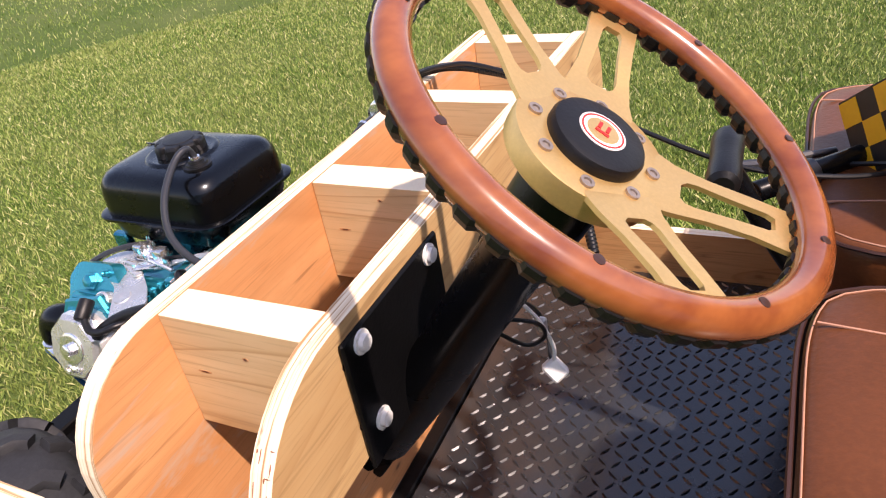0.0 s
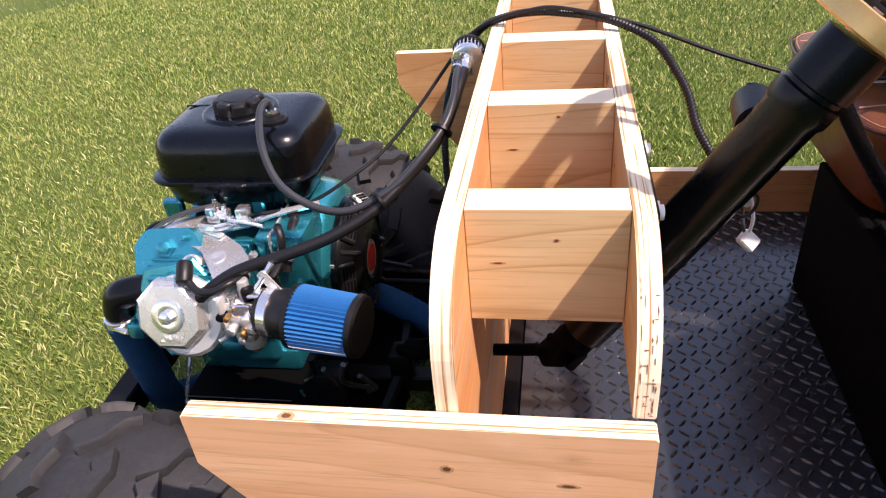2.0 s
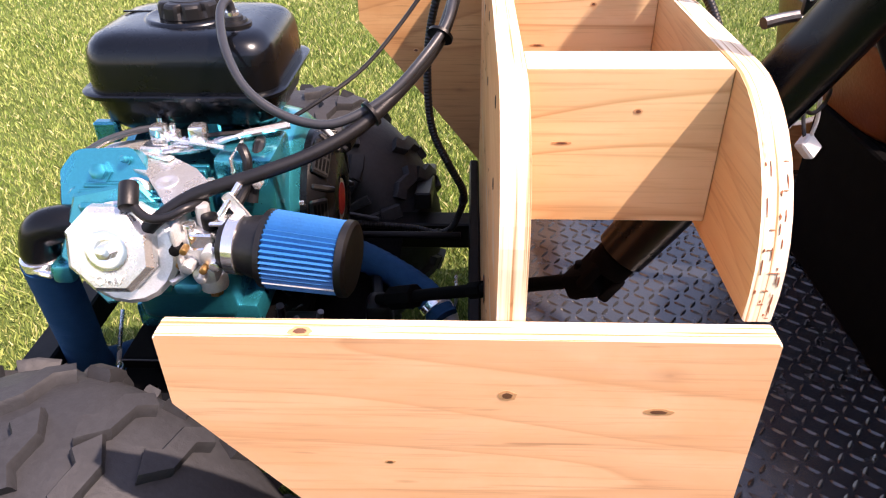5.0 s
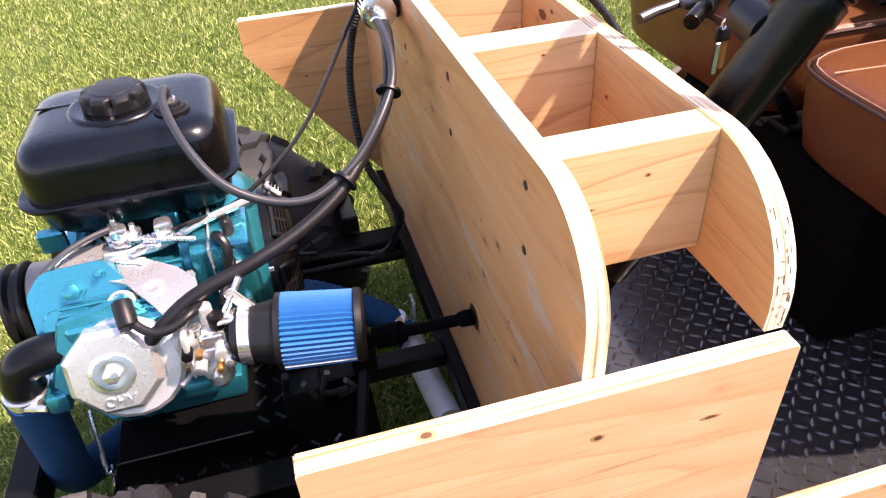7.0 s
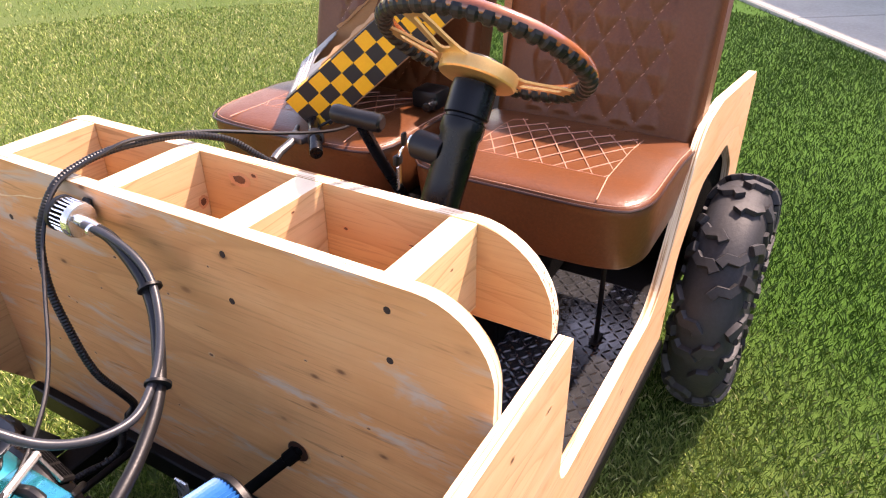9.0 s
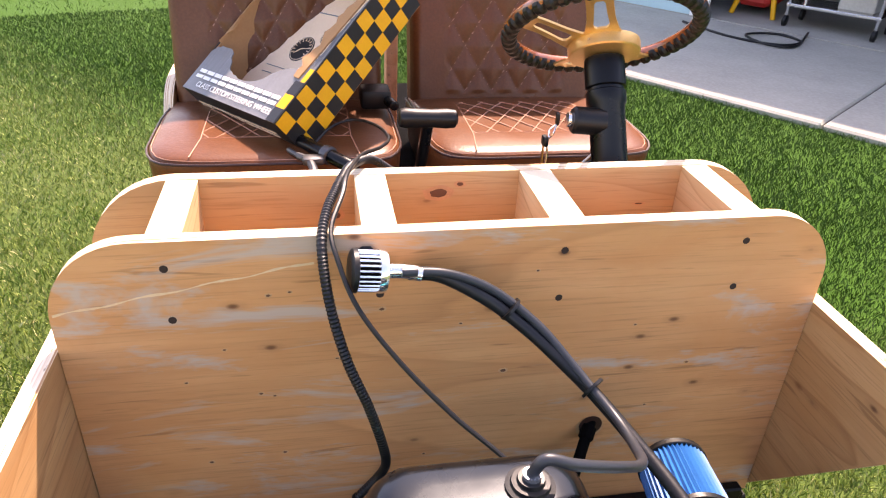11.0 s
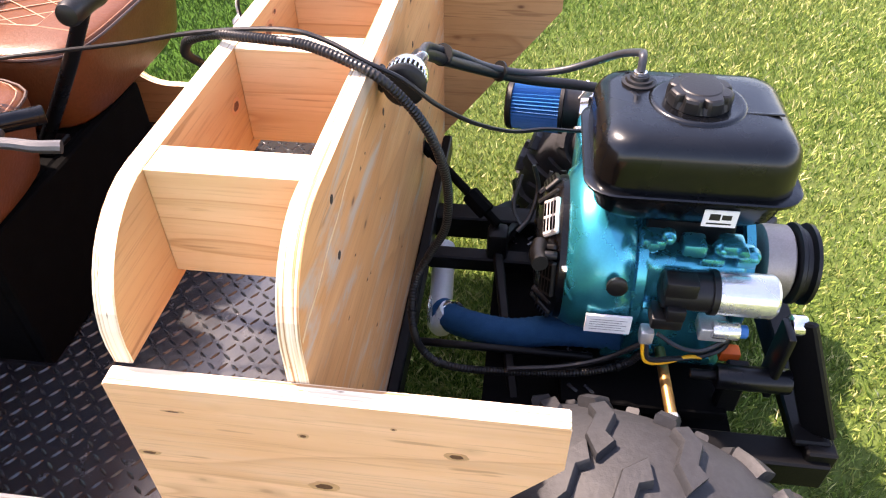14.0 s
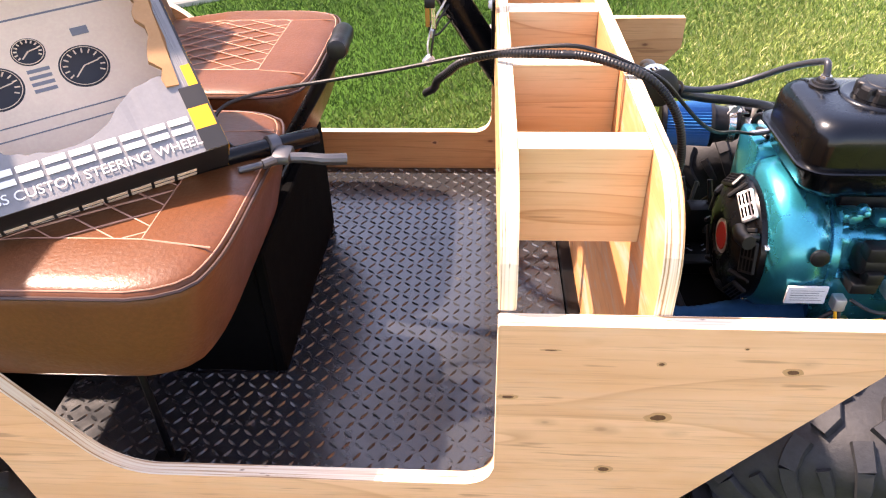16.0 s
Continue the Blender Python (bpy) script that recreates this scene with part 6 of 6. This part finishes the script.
part("handle", lathe((-0.409, -0.030, 0.837), (-0.05, 1, -0.05), [(0, 0.009), (0.002, 0.014), (0.010, 0.0165), (0.030, 0.0155), (0.055, 0.0150), (0.080, 0.0165), (0.094, 0.0150), (0.098, 0.010), (0.098, 0.002)], 20), M_PLASTIC, hb, "ribbed black plastic handle")
part("base_plate", boxm((-0.60, -0.004, 0.6005), (-0.53, 0.046, 0.612), 0.003, 1), M_BLACK, hb)
sh = thing("gear_lever", "black plastic lever head lying on the seat", "lever", (-0.745, -0.04, 0.745))
part("head", boxm((-0.775, -0.070, 0.745), (-0.715, -0.008, 0.785), 0.008, 2), M_PLASTIC, sh)
part("stem", rod((-0.715, -0.015, 0.765), (-0.672, -0.006, 0.768), 0.010, 12), M_COLUMN, sh)

# ---------------------------------------------------------------- cardboard box on the seat
V1 = Vector((-0.5175, -0.233, 0.791))
E1 = Vector((-0.82, -0.571, -0.051)).normalized()
E2 = Vector((-0.471, 0.62, 0.628))
E2 = (E2 - E1 * E1.dot(E2)).normalized()
E3 = E2.cross(E1).normalized()
if E3.z < 0:
    E3 = -E3
BL, BW, BH = 0.335, 0.37, 0.090
BM4 = Matrix((E1, E2, E3)).transposed().to_4x4()
BM4.translation = V1
box = thing("cardboard_box", "opened printed cardboard box with torn lid window", "box", V1 - E3 * BH)


def bx(u0, v0, w0, u1, v1, w1, bevel=0.0):
    return boxm((u0, v0, w0), (u1, v1, w1), bevel, 1, BM4)


part("front_side", bx(0, 0, -BH, BL, 0.003, 0), M_CARDBLACK, box, "black printed side")
part("checker_side", bx(-0.003, 0, -BH, 0, BW, 0.0025), M_CARDBLACK, box, "black side with yellow squares")
part("back_side", bx(0, BW - 0.003, -BH, BL, BW, 0), M_CARD, box)
part("far_side", bx(BL, 0, -BH, BL + 0.003, BW, 0), M_CARDBLACK, box)
part("bottom", bx(0, 0, -BH - 0.003, BL, BW, -BH), M_CARD, box)
insert = part("insert_card", bx(0.0045, 0.004, -BH + 0.0005, BL - 0.0065, BW - 0.004, -BH + 0.003), M_CARDPALE, box, "pale insert printed with gauges")
# yellow squares of the chequered side and of the lid's edge
sq = 0.030
for i in range(12):
    for j in range(3):
        if (i + j) % 2 == 0:
            part("yellow_square", bx(-0.0038, i * sq, -(j + 1) * sq, -0.0031, min(BW, (i + 1) * sq), -j * sq), M_YELLOW, box)
# what is left of the lid: a printed strip with a torn bite, and a ragged border
rng = random.Random(5)
tear = [(0.0, 0.30), (0.006, 0.262), (0.009, 0.235), (0.013, 0.205), (0.012, 0.18), (0.016, 0.150), (0.020, 0.128), (0.024, 0.114), (0.050, 0.113), (0.074, 0.110), (0.098, 0.092), (0.118, 0.072), (0.150, 0.058), (0.180, 0.056), (0.212, 0.062), (0.234, 0.071), (0.248, 0.088), (0.262, 0.106), (0.278, 0.113), (0.305, 0.114), (0.322, 0.108), (BL, 0.095)]
lid = bmesh.new()
fine = []
for (u0, v0), (u1, v1) in zip(tear, tear[1:]):
    for k in range(3):
        fine.append((u0 + (u1 - u0) * k / 3 + (rng.uniform(-0.0012, 0.0012) if k else 0), v0 + (v1 - v0) * k / 3 + rng.uniform(-0.0016, 0.0016)))
fine.append(tear[-1])
A = [lid.verts.new(BM4 @ Vector((u, 0.0 if u > 0.0 else 0.0, 0.001))) for u, v in fine]
B = [lid.verts.new(BM4 @ Vector((u, v, 0.001 + rng.uniform(0.0, 0.0015)))) for u, v in fine]
for i in range(len(fine) - 1):
    lid.faces.new((A[i], A[i + 1], B[i + 1], B[i]))
bmesh.ops.remove_doubles(lid, verts=lid.verts[:], dist=1e-5)
r = bmesh.ops.extrude_face_region(lid, geom=lid.faces[:])
bmesh.ops.translate(lid, verts=[v for v in r["geom"] if isinstance(v, bmesh.types.BMVert)], vec=-E3 * 0.0025)
part("lid", lid, M_CARDGREY, box, "grey printed lid strip with a torn bite", None)
for i in range(4):
    u1 = 0.026 if i < 3 else 0.012
    if i % 2 == 0:
        part("black_square", bx(0.0, i * sq, 0.0022, u1, (i + 1) * sq, 0.0032), M_CARDBLACK, box)
    else:
        part("yellow_square", bx(0.0, i * sq, 0.0022, u1, (i + 1) * sq, 0.0032), M_YELLOW, box)


def ragged(u0, v0, u1, v1, w, wid, seed):
    """A torn strip of brown card with an uneven edge."""
    g = random.Random(seed)
    b = bmesh.new()
    n = 22
    d = (Vector((u1, v1)) - Vector((u0, v0)))
    nrm = Vector((-d.y, d.x)).normalized()
    rows = []
    for k in range(n + 1):
        p = Vector((u0, v0)) + d * (k / n)
        q = p + nrm * wid * g.uniform(0.55, 1.25)
        rows.append([b.verts.new(BM4 @ Vector((x.x, x.y, h))) for x, h in ((p, w), (q, w + g.uniform(0.0, 0.006)), (q, w - 0.003), (p, w - 0.003))])
    for r0, r1 in zip(rows, rows[1:]):
        for k in range(4):
            b.faces.new((r0[k], r0[(k + 1) % 4], r1[(k + 1) % 4], r1[k]))
    b.faces.new(rows[0])
    b.faces.new(rows[-1])
    return b


part("torn_edge", ragged(0.022, 0.095, 0.003, BW, 0.0045, -0.022, 4), M_CARD, box, "brown torn cardboard edge")
part("torn_edge", ragged(BL - 0.002, 0.12, BL - 0.002, BW, 0.0035, 0.012, 8), M_CARD, box, "brown torn cardboard edge")
part("inner_wall", bx(BL - 0.006, 0.004, -BH, BL - 0.001, BW - 0.004, -0.001), M_CARD, box, "bare brown inside of the box")
part("inner_wall", bx(0.0005, 0.004, -BH, 0.004, BW - 0.004, -0.001), M_CARD, box, "bare brown inside of the box")
part("back_flap", boxm((0.0, 0.0, 0.0), (BL, 0.004, 0.16), 0.001, 1, BM4 @ Matrix.Translation((0, BW, 0.001)) @ Matrix.Rotation(radians(-38), 4, "X")), [M_CARDPALE], box, "pale cardboard flap folded up")


def text_on(word, size, u, v, w, mat, name, right=-E1, up=None, normal=E3, off=0.0):
    c = bpy.data.curves.new(name, "FONT")
    c.body, c.size, c.extrude, c.align_x, c.align_y = word, size, 0.0003, "CENTER", "CENTER"
    o = new(name, c)
    me = bpy.data.meshes.new_from_object(o.evaluated_get(bpy.context.evaluated_depsgraph_get()))
    bpy.data.objects.remove(o)
    b = bmesh.new()
    b.from_mesh(me)
    m = Matrix((right, up, normal)).transposed().to_4x4()
    m.translation = BM4 @ Vector((u, v, w))
    bmesh.ops.transform(b, matrix=m, verts=b.verts[:])
    part(name, b, mat, box, "", None)


text_on("CLASS CUSTOM STEERING WHEEL", 0.0175, 0.160, 0.016, 0.0030, M_WHITE, "lettering", -E1, E2, E3)


def brand_bars(u0, v, w, count, step, tall, flat, mat, normal_axis):
    """A word mark drawn as plain double bars."""
    for k in range(count):
        u = u0 + k * step
        for lo, hi, end in ((0.0, 0.36, 0.86), (0.62, 1.0, 0.86)):
            if normal_axis == "w":
                b = bx(u + step * (0.86 - end), v + tall * lo, w, u + step * 0.86, v + tall * hi, w + 0.0008)
            else:
                b = bx(u + step * (0.86 - end), v - 0.0008, w + tall * lo, u + step * 0.86, v, w + tall * hi)
            part("brand_block", b, mat, box)


brand_bars(0.030, 0.030, 0.0032, 10, 0.0290, 0.021, 0, M_WHITE, "w")
brand_bars(0.040, -0.0002, -0.056, 10, 0.029, 0.016, 0, M_CARDPALE, "v")
text_on("CUSTOM STEERING WHEEL", 0.012, 0.17, -0.0012, -0.074, M_CARDPALE, "lettering", -E1, E3, -E2)
# gauges printed on the insert
DW = -BH + 0.003               # face of the insert
DIALS = ((0.111, 0.210, 0.032), (0.220, 0.207, 0.032), (0.169, 0.250, 0.021))
for u, v, rr in DIALS:
    o = BM4 @ Vector((u, v, DW))
    g = part("gauge", lathe(o, E3, [(0, rr), (0.0008, rr), (0.0008, rr * 0.93), (0.0011, rr * 0.9), (0.0011, 0.002)], 32), M_CARDBLACK, insert, "printed round dial")
    bm = bmesh.new()
    for k in range(12):
        t = radians(-120 + 22 * k)
        p, q = Vector((u + rr * 0.62 * math.sin(t), v + rr * 0.62 * math.cos(t), DW + 0.0014)), Vector((u + rr * 0.82 * math.sin(t), v + rr * 0.82 * math.cos(t), DW + 0.0014))
        add_rod(bm, BM4 @ p, BM4 @ q, 0.0011, 5)
    for k in range(30):
        t0, t1 = k * math.tau / 30, (k + 1) * math.tau / 30
        add_rod(bm, BM4 @ Vector((u + rr * 0.91 * math.sin(t0), v + rr * 0.91 * math.cos(t0), DW + 0.0014)), BM4 @ Vector((u + rr * 0.91 * math.sin(t1), v + rr * 0.91 * math.cos(t1), DW + 0.0014)), 0.0006, 4)
    add_rod(bm, BM4 @ Vector((u, v, DW + 0.0014)), BM4 @ Vector((u + rr * 0.45, v - rr * 0.45, DW + 0.0014)), 0.0010, 5)
    add_rod(bm, BM4 @ Vector((u, v, DW + 0.0014)), BM4 @ Vector((u - rr * 0.62, v + rr * 0.12, DW + 0.0014)), 0.0010, 5)
    part("dial_scale", bm, M_CARDPALE, g)
for k in range(4):
    part("print_bar", bx(0.152, 0.188 + 0.010 * k, DW, 0.180, 0.193 + 0.010 * k, DW + 0.0008), M_CARDGREY, insert)
part("print_bar", bx(0.088, 0.258, DW, 0.110, 0.270, DW + 0.0008), M_CARDGREY, insert)
part("print_bar", bx(0.010, 0.302, DW, BL - 0.010, 0.3045, DW + 0.0008), M_CARDGREY, insert)
part("print_bar", bx(0.015, 0.150, DW, 0.290, 0.1515, DW + 0.0008), M_CARDGREY, insert)
part("print_bar", bx(0.100, 0.132, DW, 0.290, 0.1335, DW + 0.0008), M_CARDGREY, insert)

# ---------------------------------------------------------------- garage behind the lawn
GO = Vector((-3.42, 1.75, 0))
GU, GV = Vector((0.80, 0.60, 0)).normalized(), Vector((-0.60, 0.80, 0)).normalized()
GM = Matrix((GU, GV, Vector((0, 0, 1)))).transposed().to_4x4()
GM.translation = GO


def gb(u0, v0, z0, u1, v1, z1, bevel=0.0):
    return boxm((u0, v0, z0), (u1, v1, z1), bevel, 1, GM)


slab = thing("concrete_apron", "worn pale concrete apron before the garage", "pavement", GO, kind="structure")
for u0, u1 in ((-6.0, -2.5), (-2.492, 1.18), (1.188, 2.58)):
    part("slab", gb(u0, 0.0, -0.06, u1, 2.1, 0.035, 0.012), M_CONCRETE, slab)
part("slab", gb(-6.0, 2.104, -0.06, 2.58, 9.0, 0.04), M_CONCRETE, slab)
# Near-black boards and roof: the dimness inside the open garage, put into their colour.
M_DARKWALL = wear("shade_dark_board", (0.05, 0.042, 0.036), 0.9, 0, 0.4, 3)
gar = thing("garage", "light blue garage with open door and dark inside", "garage", GO + GV * 2.1, kind="structure")
part("front_wall", gb(-6.0, 2.1, 0.04, -0.55, 2.25, 2.9), M_BLUEWALL, gar)
part("foundation", gb(2.60, 0.10, -0.06, 9.0, 2.10, 0.28), M_CONCRETE, gar, "bare concrete foundation")
part("side_wing", gb(2.63, 0.13, 0.281, 9.0, 2.10, 1.30), M_BLUEWALL, gar, "light blue boarded wall")
for k in range(5):
    part("siding_board", boxm((2.62, 0.105, 0.285 + 0.2 * k), (9.0, 0.129, 0.478 + 0.2 * k), 0.004, 1, GM), M_BLUEWALL, gar)
part("corner_trim", gb(2.585, 0.10, 0.285, 2.619, 0.20, 1.285, 0.003), M_WHITE, gar, "white painted corner board")
part("front_wall", gb(2.60, 2.101, 0.04, 9.0, 2.25, 2.9), M_BLUEWALL, gar)
part("lintel", gb(-0.55, 2.1, 2.15, 2.60, 2.25, 2.9), M_BLUEWALL, gar)
part("door_trim", gb(-0.60, 2.06, 0.04, -0.45, 2.099, 2.2, 0.004), M_WHITE, gar, "white painted door trim")
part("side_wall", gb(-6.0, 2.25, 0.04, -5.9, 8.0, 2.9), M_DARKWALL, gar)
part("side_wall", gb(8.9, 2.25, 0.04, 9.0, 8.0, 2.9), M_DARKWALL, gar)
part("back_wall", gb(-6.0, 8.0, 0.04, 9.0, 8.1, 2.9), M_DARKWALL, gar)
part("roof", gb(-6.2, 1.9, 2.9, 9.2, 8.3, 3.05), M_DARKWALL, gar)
cart = thing("tool_cart", "chrome wire tool cart on casters in the garage", "cart", GM @ Vector((0.75, 2.6, 0.04)))
for u in (0.10, 0.78):
    for v in (2.35, 2.75):
        part("post", rod(GM @ Vector((u, v, 0.10)), GM @ Vector((u, v, 0.95)), 0.013, 10), M_CHROME, cart)
        part("caster", rod(GM @ Vector((u - 0.015, v, 0.085)), GM @ Vector((u + 0.015, v, 0.085)), 0.045, 16), M_PLASTIC, cart)
for z in (0.20, 0.62, 0.93):
    part("shelf", gb(0.08, 2.33, z, 0.80, 2.77, z + 0.025, 0.005), M_CHROME, cart)
part("crate", gb(0.45, 2.40, 0.226, 0.72, 2.70, 0.44, 0.01), M_CONCRETE, cart)
tl = thing("power_tool", "red and yellow garden tool standing in the garage", "tool", GM @ Vector((-0.25, 2.7, 0.04)))
part("tool_body", gb(-0.40, 2.5, 0.12, -0.12, 2.9, 0.55, 0.04), M_RED, tl)
part("tool_leg", rod(GM @ Vector((-0.05, 2.5, 0.04)), GM @ Vector((-0.18, 2.6, 0.55)), 0.022, 10), M_YELLOW, tl)
part("tool_leg", rod(GM @ Vector((-0.42, 2.5, 0.04)), GM @ Vector((-0.30, 2.6, 0.55)), 0.022, 10), M_YELLOW, tl)
part("tool_head", gb(-0.42, 2.45, 0.45, -0.02, 2.62, 0.56, 0.03), M_BELL, tl)
cable_t = thing("extension_cord", "black cord lying in loops on concrete", "cord", GM @ Vector((0.2, 1.9, 0.04)))
part("cord", tube([GM @ Vector(p) for p in ((-0.5, 1.75, 0.045), (0.0, 1.55, 0.045), (0.35, 1.6, 0.045), (0.42, 1.85, 0.045), (0.2, 1.95, 0.047), (0.05, 1.7, 0.050), (0.30, 1.5, 0.052), (0.45, 1.65, 0.047), (0.35, 2.2, 0.05))], 0.009, 8), M_PLASTIC, cable_t)
